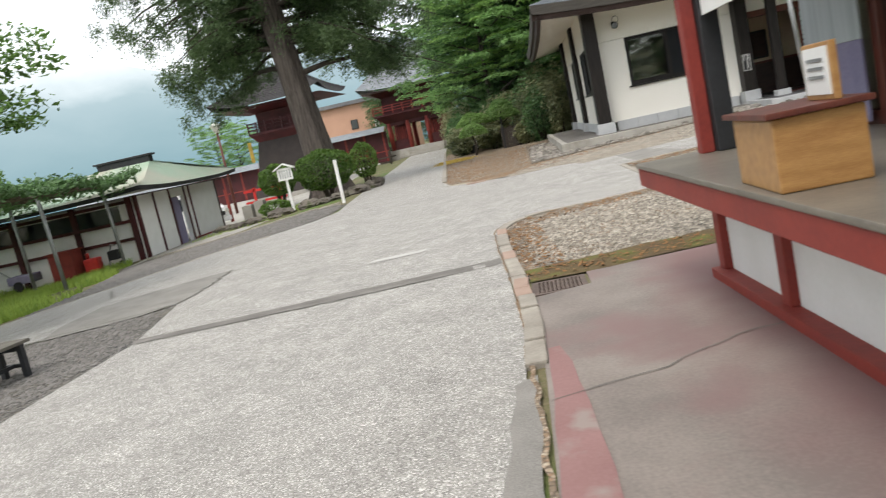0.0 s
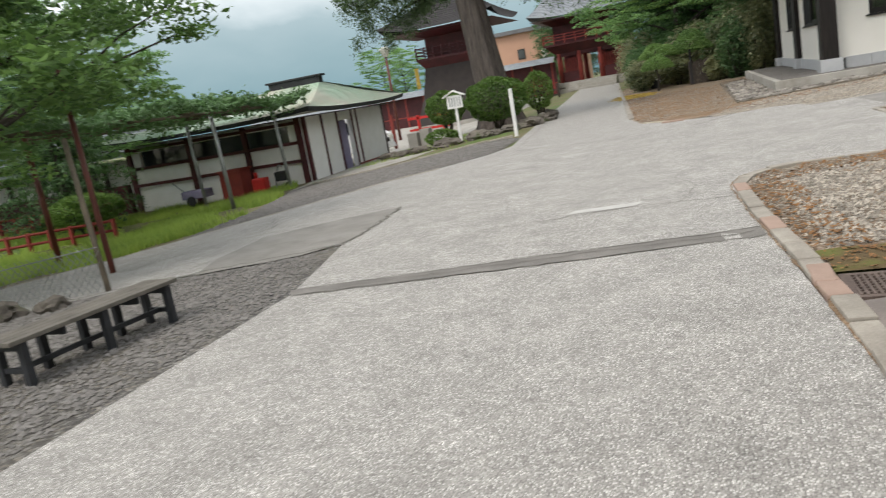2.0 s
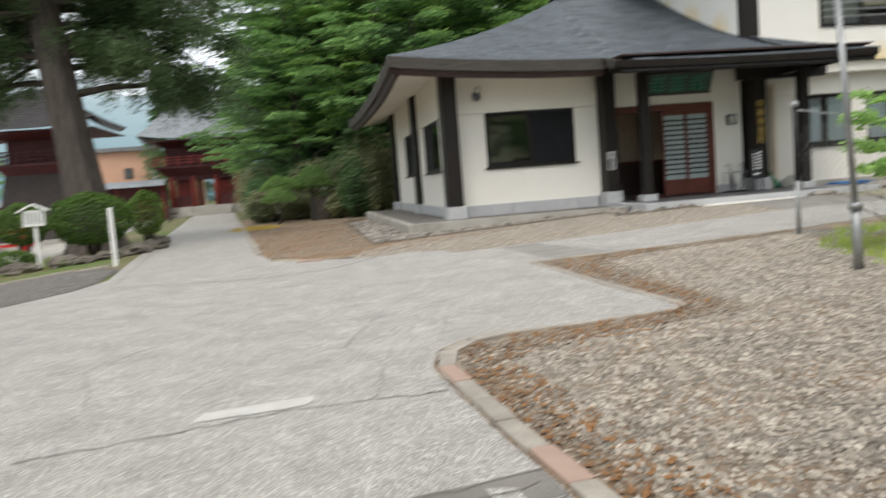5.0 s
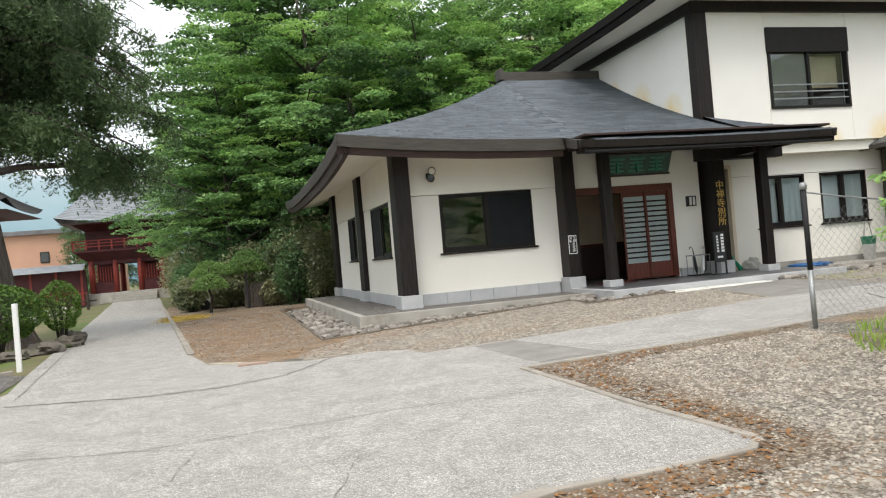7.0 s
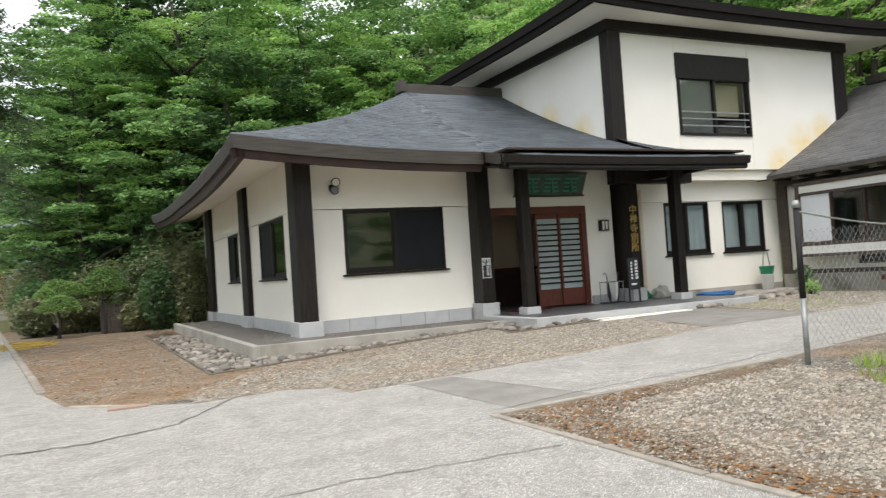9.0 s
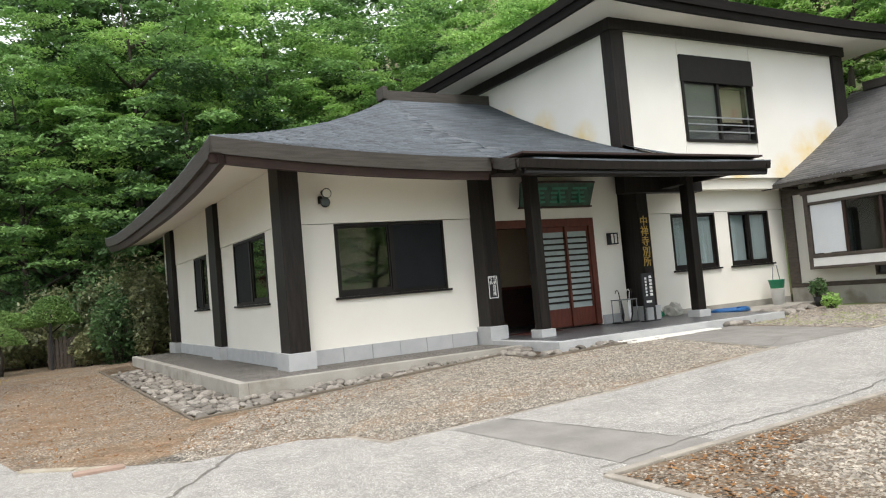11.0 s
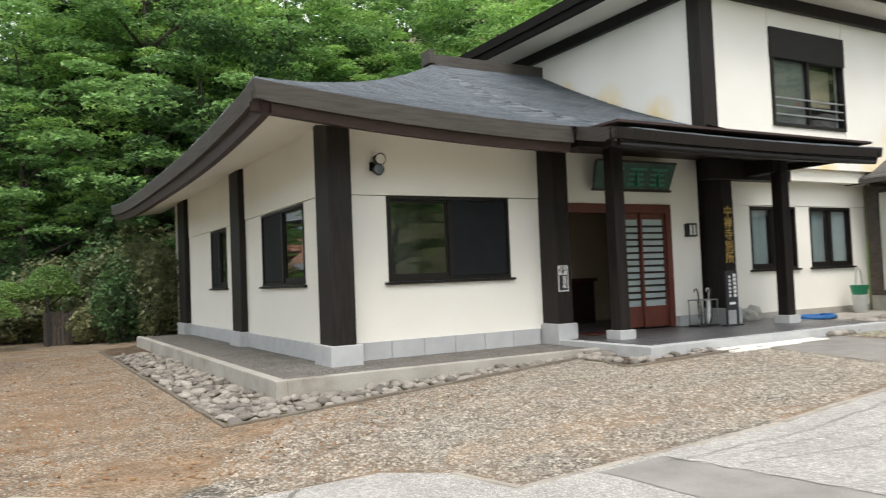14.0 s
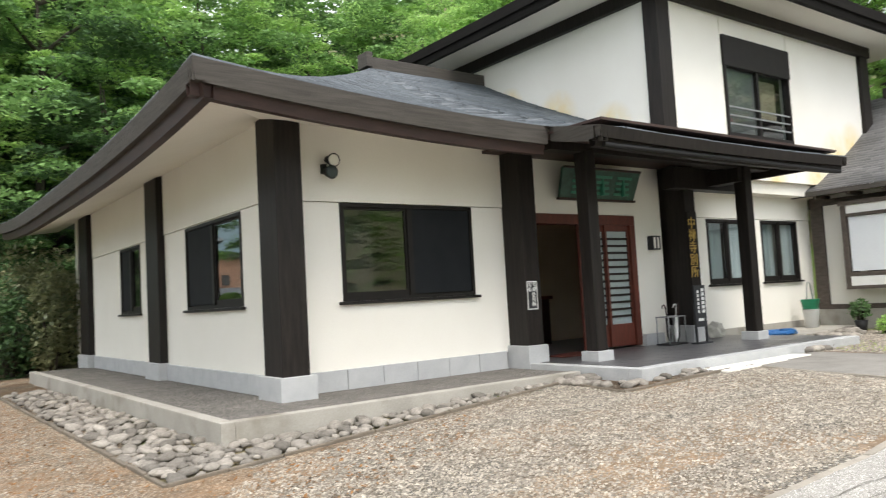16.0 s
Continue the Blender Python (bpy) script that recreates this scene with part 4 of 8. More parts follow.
# windows: frame, sash bars, glass, screen, sill and a room box painted dim
def sliding_window(parent, axis, plane, a0, a1, z0, z1, screen_high=True, curtain=False, mid=0.5):
    """A two-leaf sliding window in a wall whose outer face is at plane."""
    def b(lo, hi, d0, d1, zz0, zz1):
        return (lo, hi, plane + d0, plane + d1, zz0, zz1) if axis == "x" else (plane + d0, plane + d1, lo, hi, zz0, zz1)
    am = a0 + (a1 - a0) * mid
    win = part("window", boxes(b(a0, a1, -0.015, 0.12, z1 - 0.055, z1 - 0.004), b(a0, a1, -0.015, 0.12, z0, z0 + 0.055), b(a0, a0 + 0.055, -0.015, 0.12, z0 + 0.055, z1 - 0.055), b(a1 - 0.055, a1, -0.015, 0.12, z0 + 0.055, z1 - 0.055)), M_FRAME, parent, "dark bronze sliding window")
    part("sill", boxes(b(a0 - 0.07, a1 + 0.07, -0.07, 0.1, z0 - 0.045, z0 - 0.002), bevel=0.008), M_FRAME, win)
    part("mullion", boxes(b(am - 0.045, am + 0.045, 0.0, 0.08, z0 + 0.05, z1 - 0.05)), M_FRAME, win)
    lo, hi = (a0 + 0.055, am - 0.045), (am + 0.045, a1 - 0.055)
    for k, (s0, s1) in enumerate((lo, hi)):
        d = 0.03 + 0.035 * k
        part("sash", boxes(b(s0, s0 + 0.035, d, d + 0.03, z0 + 0.055, z1 - 0.055), b(s1 - 0.035, s1, d, d + 0.03, z0 + 0.055, z1 - 0.055), b(s0 + 0.035, s1 - 0.035, d, d + 0.03, z0 + 0.055, z0 + 0.13), b(s0 + 0.035, s1 - 0.035, d, d + 0.03, z1 - 0.09, z1 - 0.055)), M_FRAME, win)
        pane = part("pane", boxes(b(s0 + 0.02, s1 - 0.02, d + 0.012, d + 0.018, z0 + 0.1, z1 - 0.07)), M_GLASS, win)
        pane.visible_shadow = False
    s0, s1 = hi if screen_high else lo
    part("screen", boxes(b(s0 + 0.03, s1 - 0.03, 0.10, 0.104, z0 + 0.07, z1 - 0.07) if curtain else b(s0, s1, 0.012, 0.018, z0 + 0.07, z1 - 0.06)), M_CURTAIN if curtain else M_SCREEN, win, "pale curtain" if curtain else "dark insect screen")
    if curtain:
        s0, s1 = lo if screen_high else hi
        part("curtain", boxes(b(s0, s1, 0.16, 0.18, z0, z1)), M_CURTAIN, win)
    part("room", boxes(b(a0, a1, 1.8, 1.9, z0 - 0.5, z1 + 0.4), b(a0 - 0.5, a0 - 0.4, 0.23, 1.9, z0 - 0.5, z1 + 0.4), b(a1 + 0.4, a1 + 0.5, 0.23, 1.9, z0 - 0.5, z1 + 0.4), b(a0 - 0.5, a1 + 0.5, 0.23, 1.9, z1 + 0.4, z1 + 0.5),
                       b(a0 - 0.5, a1 + 0.5, 0.23, 1.9, z0 - 0.6, z0 - 0.5)), M_ROOM, win, "room box behind the glass, dimness put in its dark colour")
    return win


sliding_window(office, "x", 23.6, 6.04, 8.45, 1.55, 2.965)
sliding_window(office, "y", 5.0, 24.66, 27.15, 1.56, 2.955, screen_high=True)
sliding_window(office, "y", 5.0, 30.0, 31.55, 1.56, 2.955)
sliding_window(office, "x", 24.0, 15.4, 17.02, 1.49, 2.95, curtain=True)
sliding_window(office, "x", 24.0, 17.55, 19.18, 1.49, 2.95, curtain=True)

# entrance: frame, two lattice leaves slid to one side, dim hall with a counter and pictures
entry = part("entrance", boxes((9.47, 12.45, 23.56, 23.8, 2.72, 2.9), (9.47, 9.53, 23.56, 23.8, 0.43, 2.72), (12.3, 12.45, 23.56, 23.8, 0.43, 2.72), bevel=0.006), M_REDDOOR, office, "red-brown door frame")
for k, (x0, x1, y0) in enumerate(((10.98, 11.68, 23.66), (11.64, 12.31, 23.61))):
    leaf = part("door_leaf", boxes((x0, x0 + 0.05, y0, y0 + 0.045, 0.45, 2.72), (x1 - 0.05, x1, y0, y0 + 0.045, 0.45, 2.72), (x0 + 0.05, x1 - 0.05, y0, y0 + 0.045, 2.6, 2.72), (x0 + 0.05, x1 - 0.05, y0, y0 + 0.045, 0.45, 0.86)), M_REDDOOR, entry, "lattice sliding door leaf, slid open")
    part("pane", boxes((x0 + 0.05, x1 - 0.05, y0 + 0.024, y0 + 0.032, 0.86, 2.6)), M_FROST, leaf)
    for i in range(12):
        z = 0.99 + i * 0.132
        part("lattice_bar", boxes((x0 + 0.05, x1 - 0.05, y0 - 0.004, y0 + 0.02, z - 0.006, z + 0.036)), M_DARKWOOD, leaf)
part("hall", boxes((9.2, 14.5, 26.6, 26.7, 0.4, 3.2), (9.2, 9.3, 23.83, 26.6, 0.4, 3.2), (14.4, 14.5, 23.83, 26.6, 0.4, 3.2), (9.2, 14.5, 23.83, 26.7, 3.2, 3.3)), M_ROOMWALL, entry, "dim plastered entrance hall")
part("hall_floor", boxes((9.3, 14.4, 23.83, 26.6, 0.38, 0.42)), M_TILE, entry)
cab = thing("reception_counter", (10.8, 26.1, 0.42), "dark wooden reception counter inside the entrance", "counter")
part("top", boxes((9.5, 12.4, 25.85, 26.5, 1.38, 1.45), bevel=0.01), M_REDDOOR, cab)
part("front", boxes((9.55, 12.35, 25.92, 25.96, 0.42, 1.38)), M_BROWNWOOD, cab)
part("side", boxes((12.3, 12.35, 25.96, 26.5, 0.42, 1.38)), M_BROWNWOOD, cab)
pic = thing("hanging_picture", (10.55, 26.57, 1.9), "dark framed picture hanging in the entrance hall", "picture")
part("frame", boxes((10.2, 10.95, 26.55, 26.6, 1.55, 2.45), bevel=0.01), M_BLACKWOOD, pic)
part("canvas", boxes((10.26, 10.89, 26.543, 26.552, 1.61, 2.39)), M_BROWNWOOD, pic)
for x in (9.6, 9.85):
    solo("notice_sheet", boxes((x, x + 0.2, 26.585, 26.595, 1.85, 2.15)), M_WHITE, "white notice sheet on the hall wall", "notice", "notices in the hall", at=(x, 26.59, 1.85))
solo("door_mat", boxes((10.0, 11.0, 23.2, 23.75, 0.415, 0.432), bevel=0.006), M_REDDOOR, "brown door mat on the porch tiles", "mat", at=(10.5, 23.45, 0.415))

# upper storey
part("upper_wall", wall_with_holes("x", 23.49, 0.22, 13.5, 22.5, 3.8, 7.6, [(15.72, 18.4, 4.74, 7.0)]), M_PLASTER_ST, office)
part("upper_wall", boxes((13.47, 13.69, 23.71, 34.0, 4.0, 7.6)), M_PLASTER_ST, office)
part("upper_wall", boxes((22.3, 22.5, 23.71, 34, 3.5, 7.6), (13.47, 22.5, 34, 34.2, 4, 7.6)), M_PLASTER_ST, office)
part("upper_post", boxes((13.4, 13.82, 23.4, 23.75, 4.1, 7.5), bevel=0.012), M_DARKWOOD, office)
part("upper_post", boxes((22.05, 22.52, 23.4, 23.75, 4.3, 7.5), bevel=0.012), M_DARKWOOD, office)
part("beam", boxes((13.35, 22.6, 23.36, 23.6, 7.42, 7.82), bevel=0.01), M_DARKWOOD, office)
part("beam", boxes((13.35, 13.6, 23.6, 34.2, 7.42, 7.82), bevel=0.01), M_DARKWOOD, office)
for x in (15.68, 18.42):
    part("joint", boxes((x, x + 0.02, 23.478, 23.489, 3.9, 7.4)), M_SOFFIT, office)
uw = part("upper_window", boxes((15.72, 18.4, 23.44, 23.6, 6.93, 7.0), (15.72, 18.4, 23.44, 23.6, 4.74, 4.81), (15.72, 15.79, 23.44, 23.6, 4.81, 6.93), (18.33, 18.4, 23.44, 23.6, 4.81, 6.93), (17.02, 17.1, 23.47, 23.58, 4.81, 6.3)), M_FRAME, office, "dark framed upper window")
part("shutter_box", boxes((15.69, 18.43, 23.42, 23.54, 6.3, 6.99), bevel=0.01), M_FRAME, uw, "dark shutter box over the window")
for s0, s1 in ((15.79, 17.02), (17.1, 18.33)):
    pane = part("pane", boxes((s0, s1, 23.54, 23.546, 4.81, 6.3)), M_GLASS, uw)
    pane.visible_shadow = False
part("screen", boxes((15.79, 17.02, 23.56, 23.564, 4.81, 6.3)), M_GREYSCREEN, uw, "grey insect screen")
part("blind", boxes((17.25, 18.25, 23.75, 23.77, 5.35, 6.25)), M_BLIND, uw, "warm beige roller blind")
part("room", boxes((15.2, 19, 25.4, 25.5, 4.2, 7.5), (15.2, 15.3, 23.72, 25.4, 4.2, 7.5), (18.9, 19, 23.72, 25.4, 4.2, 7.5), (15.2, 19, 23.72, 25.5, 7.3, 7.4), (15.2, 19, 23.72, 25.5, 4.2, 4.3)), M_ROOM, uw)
for i in range(3):
    part("rail", boxes((15.79, 18.33, 23.46, 23.48, 5.0 + i * 0.19, 5.035 + i * 0.19)), M_METAL, uw, "horizontal guard rail")

# stain of yellow on the upper wall beside the lower roofs
n, l = M_PLASTER_ST.node_tree.nodes, M_PLASTER_ST.node_tree.links
bsdf = n["Principled BSDF"]
src = bsdf.inputs["Base Color"].links[0].from_socket
geo, ns, mx = n.new("ShaderNodeNewGeometry"), n.new("ShaderNodeTexNoise"), n.new("ShaderNodeMix")
ns.inputs["Scale"].default_value = 4.0
l.new(geo.outputs["Position"], ns.inputs["Vector"])
total = None
for centre, radius in (((20.6, 23.49, 4.35), 1.0), ((21.4, 23.49, 4.9), 0.7), ((19.5, 23.49, 3.9), 0.7), ((17.6, 23.49, 3.85), 0.5), ((13.47, 24.8, 5.0), 0.6), ((13.47, 26.4, 5.55), 0.7), ((13.47, 28.0, 6.2), 0.5)):
    dist, mr = n.new("ShaderNodeVectorMath"), n.new("ShaderNodeMapRange")
    dist.operation = "DISTANCE"
    dist.inputs[1].default_value = centre
    l.new(geo.outputs["Position"], dist.inputs[0])
    l.new(dist.outputs["Value"], mr.inputs[0])
    mr.inputs[1].default_value, mr.inputs[2].default_value, mr.inputs[3].default_value, mr.inputs[4].default_value = radius, 0.1, 0.0, 1.0
    if total is None:
        total = mr.outputs[0]
    else:
        ad = n.new("ShaderNodeMath")
        ad.operation = "MAXIMUM"
        l.new(total, ad.inputs[0])
        l.new(mr.outputs[0], ad.inputs[1])
        total = ad.outputs[0]
mul = n.new("ShaderNodeMath")
mul.operation = "MULTIPLY"
mul.use_clamp = True
l.new(total, mul.inputs[0])
l.new(ns.outputs[0], mul.inputs[1])
gain = n.new("ShaderNodeMath")
gain.operation = "MULTIPLY"
gain.use_clamp = True
gain.inputs[1].default_value = 1.15
l.new(mul.outputs[0], gain.inputs[0])
mx.data_type = "RGBA"
mx.inputs[7].default_value = (0.78, 0.56, 0.14, 1)
l.new(gain.outputs[0], mx.inputs[0])
l.new(src, mx.inputs[6])
l.new(mx.outputs[2], bsdf.inputs["Base Color"])


# ---- roofs ----
def np_mesh(name, verts, tris, mat):
    me = bpy.data.meshes.new(name)
    me.vertices.add(len(verts))
    me.vertices.foreach_set("co", np.ascontiguousarray(verts, dtype=np.float32).ravel())
    me.loops.add(len(tris) * 3)
    me.loops.foreach_set("vertex_index", np.ascontiguousarray(tris, dtype=np.int32).ravel())
    me.polygons.add(len(tris))
    me.polygons.foreach_set("loop_start", np.arange(0, len(tris) * 3, 3, dtype=np.int32))
    me.materials.append(mat)
    me.update(calc_edges=True)
    return me


def courses(eave, top, rows, z_prof, step=0.016):
    """A roof slope of stepped courses between two lines of equally many points."""
    bm = bmesh.new()
    prev = None
    for j in range(rows + 1):
        for lift in ((0, step) if 0 < j < rows else (0,)):
            s = j / rows
            line = []
            for e, t in zip(eave, top):
                x, y = e[0] + (t[0] - e[0]) * s, e[1] + (t[1] - e[1]) * s
                z = e[2] + (t[2] - e[2]) * z_prof(s)
                line.append(bm.verts.new((x, y, z + lift)))
            if prev:
                for a, b, c, d in zip(prev, prev[1:], line[1:], line):
                    if len({tuple(round(v, 4) for v in p.co) for p in (a, b, c, d)}) == 4:
                        bm.faces.new((a, b, c, d))
                    else:
                        pts = []
                        for p in (a, b, c, d):
                            if all((p.co - q.co).length > 1e-4 for q in pts):
                                pts.append(p)
                        if len(pts) == 3:
                            bm.faces.new(pts)
            prev = line
    return bm


def shingles(parent, eave, top, rows, z_prof, mat, width=0.3, lift=0.014, seed=1):
    """Single shingles laid in broken courses over a roof slope, each a little uneven."""
    rnd = np.random.default_rng(seed)
    e, t = np.array(eave, float), np.array(top, float)

    def at(u, sl):
        i = np.clip(np.floor(u).astype(int), 0, len(e) - 2)
        w = (u - i)[:, None]
        a, b = e[i] * (1 - w) + e[i + 1] * w, t[i] * (1 - w) + t[i + 1] * w
        p = a + (b - a) * sl[:, None]
        p[:, 2] = a[:, 2] + (b[:, 2] - a[:, 2]) * np.array([z_prof(q) for q in sl])
        return p
    vs, fs = [], []
    total = 0
    for j in range(rows):
        s0, s1 = max(0.0, (j - 0.15) / rows), min(1.0, (j + 1.1) / rows)
        row = at(np.linspace(0, len(e) - 1, 40), np.full(40, (s0 + s1) / 2))
        n = max(1, int(np.linalg.norm(np.diff(row, axis=0), axis=1).sum() / width))
        cut = (np.arange(n + 1) + rnd.uniform(-0.22, 0.22, n + 1) + 0.5 * (j % 2)) / n * (len(e) - 1)
        cut = np.clip(cut, 0, len(e) - 1)
        cut[0] = 0
        cut[-1] = len(e) - 1
        gap = 0.012 * (len(e) - 1) / n
        u0, u1 = cut[:-1] + gap, cut[1:] - gap
        keep = u1 > u0
        u0, u1 = u0[keep], u1[keep]
        n = len(u0)
        lo, hi = np.clip(s0 + rnd.uniform(-0.12, 0.12, n) / rows, 0, 1), np.full(n, s1)
        up = lift + rnd.uniform(0, 0.012, n)
        quad = [at(u0, lo), at(u1, lo), at(u1, hi), at(u0, hi)]
        low = [quad[0].copy(), quad[1].copy()]
        for q, k in ((quad[0], 1.0), (quad[1], 1.0), (quad[2], 0.35), (quad[3], 0.35)):
            q[:, 2] += up * k
        vs.append(np.stack(quad + low, 1).reshape(-1, 3))
        k = total + np.arange(n)[:, None] * 6
        fs.append(np.concatenate([k + [0, 1, 2], k + [0, 2, 3], k + [4, 5, 1], k + [4, 1, 0]], 1).reshape(-1, 3))
        total += 6 * n
    ob = new("shingles", np_mesh("shingles", np.concatenate(vs) - np.array(OFFSET[parent]), np.concatenate(fs), mat))
    ob.parent = parent
    ob["kind"] = "stuff"
    return ob


def sweep_edge(line, out_lo, z_lo, z_hi, back):
    """An eave board: follows the eave line, from z_lo to z_hi under it, set back by 'back' towards the inside point."""
    bm = bmesh.new()
    cx, cy = out_lo
    prev = None
    for x, y, z in line:
        dx, dy = cx - x, cy - y
        d = math.hypot(dx, dy) or 1
        ux, uy = dx / d, dy / d
        o = (x + ux * back, y + uy * back)
        i = (o[0] + ux * 0.14, o[1] + uy * 0.14)
        ring = [bm.verts.new((o[0], o[1], z + z_hi)), bm.verts.new((o[0] + ux * 0.03, o[1] + uy * 0.03, z + z_lo)), bm.verts.new((i[0], i[1], z + z_lo)), bm.verts.new((i[0], i[1], z + z_hi))]
        if prev:
            for k in range(4):
                bm.faces.new((prev[k], prev[(k + 1) % 4], ring[(k + 1) % 4], ring[k]))
        prev = ring
    return bm


def curve_up(t):
    return abs(2 * t - 1) ** 3.0


prof = lambda s: 0.66 * s + 0.34 * s * s
SW, NW, R0, R1 = (3.46, 22.03), (3.5, 38.5), (10.15, 29.1, 7.05), (13.5, 29.1, 7.05)
west_eave = [(3.46, 22.03 + 16.47 * i / 32, 4.02 + 0.26 * curve_up(i / 32)) for i in range(33)]
south_main = [(3.46 + 5.3 * i / 12, 22.03, 3.98 + 0.3 * (1 - i / 12) ** 1.9) for i in range(13)]
south_porch = [(8.55 + 6.8 * i / 14, 20.84, 3.70 + 0.04 * abs(2 * i / 14 - 1) ** 2) for i in range(15)]
roof = part("roof", courses(west_eave, [R0] * 33, 40, prof, 0.0), M_ROOF, office, "grey shingle roof with curved hips")
s_eave = south_main + south_porch[1:]
s_top = []
for x, y, z in s_eave:
    s_top.append((max(x, 10.15), 29.1, 7.05) if x <= 13.46 else (min(x, 13.6 + (x - 13.46) * 0.15), 23.46, 4.72))
k_split = [i for i, p in enumerate(s_eave) if p[0] <= 13.46][-1]
part("roof_slope", courses(s_eave[:k_split + 1] + [(13.46, 20.84, 3.70)], s_top[:k_split + 1] + [(13.46, 29.1, 7.05)], 40, prof, 0.0), M_ROOF, roof)
shingles(office, west_eave, [R0] * 33, 40, prof, M_ROOF, seed=1)
shingles(office, s_eave[:k_split + 1] + [(13.46, 20.84, 3.70)], s_top[:k_split + 1] + [(13.46, 29.1, 7.05)], 40, prof, M_ROOF, seed=2)
porch_right = [(13.46, 20.84, 3.70)] + s_eave[k_split + 1:]
part("roof_slope", courses(porch_right, [(13.46, 23.48, 4.62)] + [(13.46 + 0.62 * (x - 13.46), 23.48, 4.62 - 0.1 * (x - 13.46)) for x, y, z in porch_right[1:]], 14, lambda s: 0.85 * s + 0.15 * s * s), M_ROOF, roof)
shingles(office, porch_right, [(13.46, 23.48, 4.62)] + [(13.46 + 0.62 * (x - 13.46), 23.48, 4.62 - 0.1 * (x - 13.46)) for x, y, z in porch_right[1:]], 14, lambda s: 0.85 * s + 0.15 * s * s, M_ROOF, seed=3)
part("roof_slope", courses([(15.35, 20.84, 3.72), (15.35, 22.2, 3.72), (15.35, 23.5, 3.74)], [(14.63, 23.48, 4.43)] * 3, 8, lambda s: s), M_ROOF, roof)
part("roof_slope", courses([(3.5 + 10 * i / 8, 38.5, 4.02 + 0.26 * (1 - i / 8) ** 3) for i in range(9)], [(max(3.5 + 10 * i / 8, 10.15), 29.1, 7.05) for i in range(9)], 20, prof), M_ROOF, roof)
part("ridge", boxes((10.0, 13.5, 28.93, 29.27, 6.95, 7.26), (9.9, 10.06, 28.88, 29.32, 7.0, 7.36), bevel=0.02), M_ROOFEDGE, roof, "stacked ridge cap")
part("eave_edge", sweep_edge(west_eave, (60.0, 30.3), -0.26, 0.0, 0.0), M_ROOFEDGE, roof, "thick shingle eave edge")
part("eave_edge", sweep_edge(south_main, (6.0, 90.0), -0.26, 0.0, 0.0), M_ROOFEDGE, roof)
part("eave_edge", sweep_edge(south_porch, (12.0, 90.0), -0.16, 0.0, 0.0), M_DARKWOOD, roof)
part("eave_edge", sweep_edge([(8.76, 22.03, 3.98), (8.66, 21.5, 3.86), (8.55, 20.84, 3.74)], (40.0, 22.5), -0.22, 0.0, 0.0), M_ROOFEDGE, roof)
part("eave_edge", sweep_edge([(15.35, 20.84, 3.74), (15.35, 22.2, 3.74), (15.35, 23.5, 3.74)], (-40.0, 22.2), -0.14, 0.0, 0.0), M_DARKWOOD, roof)
part("fascia", sweep_edge(west_eave, (60.0, 30.3), -0.44, -0.262, 0.1), M_BROWNWOOD, roof, "brown eave board")
part("fascia", sweep_edge(south_main, (6.0, 90.0), -0.40, -0.262, 0.1), M_BROWNWOOD, roof)
part("fascia", sweep_edge(south_porch, (12.0, 90.0), -0.27, -0.162, 0.1), M_DARKWOOD, roof)
part("gutter", tube(bmesh.new(), [(8.7, 20.94, 3.5), (15.25, 20.94, 3.48)], 0.035, 10), M_BLACK, roof, "black half-round gutter")
bm = bmesh.new()
rows = [[bm.verts.new((e[0] + (t - e[0]) * f, max(e[1], 22.26), e[2] - 0.41 + (4.08 - e[2] + 0.41) * f)) for f, t in ((0.12, 5.0), (1.0, 5.0))] for e in west_eave]
for a, b in zip(rows, rows[1:]):
    bm.faces.new((a[0], a[1], b[1], b[0]))
part("soffit", bm, M_SOFFIT, roof, "pale boarded soffit")
bm = bmesh.new()
rows = [[bm.verts.new((max(e[0], 3.72), e[1] + 0.2, e[2] - 0.38)), bm.verts.new((max(e[0], 4.9), 23.6, 4.06))] for e in south_main]
for a, b in zip(rows, rows[1:]):
    bm.faces.new((a[0], a[1], b[1], b[0]))
part("soffit", bm, M_SOFFIT, roof)
part("soffit", boxes((8.75, 15.3, 21.0, 23.6, 3.86, 3.9)), M_BROWNWOOD, roof, "dark porch ceiling")
part("rafter_end", boxes((8.7, 15.2, 21.0, 21.1, 3.54, 3.66)), M_DARKWOOD, roof)

# upper roof with wide eaves
U0, U1, V0, V1 = 12.1, 24.3, 22.25, 35.4
uz = lambda t: 8.0 + 0.12 * curve_up(t)
u_s = [(U0 + (U1 - U0) * i / 16, V0, uz(i / 16)) for i in range(17)]
u_w = [(U0, V0 + (V1 - V0) * i / 16, uz(i / 16)) for i in range(17)]
u_e = [(U1, y, z) for _, y, z in u_w]
u_n = [(x, V1, z) for x, _, z in u_s]
uroof = part("upper_roof", courses(u_s, [(min(max(p[0], 17.2), 19.2), 28.8, 10.6) for p in u_s], 24, prof), M_ROOF, office, "grey shingle upper roof")
for e, t in ((u_w, (17.2, 28.8, 10.6)), (u_e, (19.2, 28.8, 10.6))):
    part("roof_slope", courses(e, [t] * 17, 24, prof), M_ROOF, uroof)
part("roof_slope", courses(u_n, [(min(max(p[0], 17.2), 19.2), 28.8, 10.6) for p in u_n], 12, prof), M_ROOF, uroof)
part("eave_edge", sweep_edge(u_s, (18.2, 500), -0.22, 0.0, 0.0), M_EDGEBLACK, uroof)
part("eave_edge", sweep_edge(u_w, (500, 28.8), -0.22, 0.0, 0.0), M_EDGEBLACK, uroof)
part("eave_edge", sweep_edge(u_e, (-500, 28.8), -0.22, 0.0, 0.0), M_EDGEBLACK, uroof)
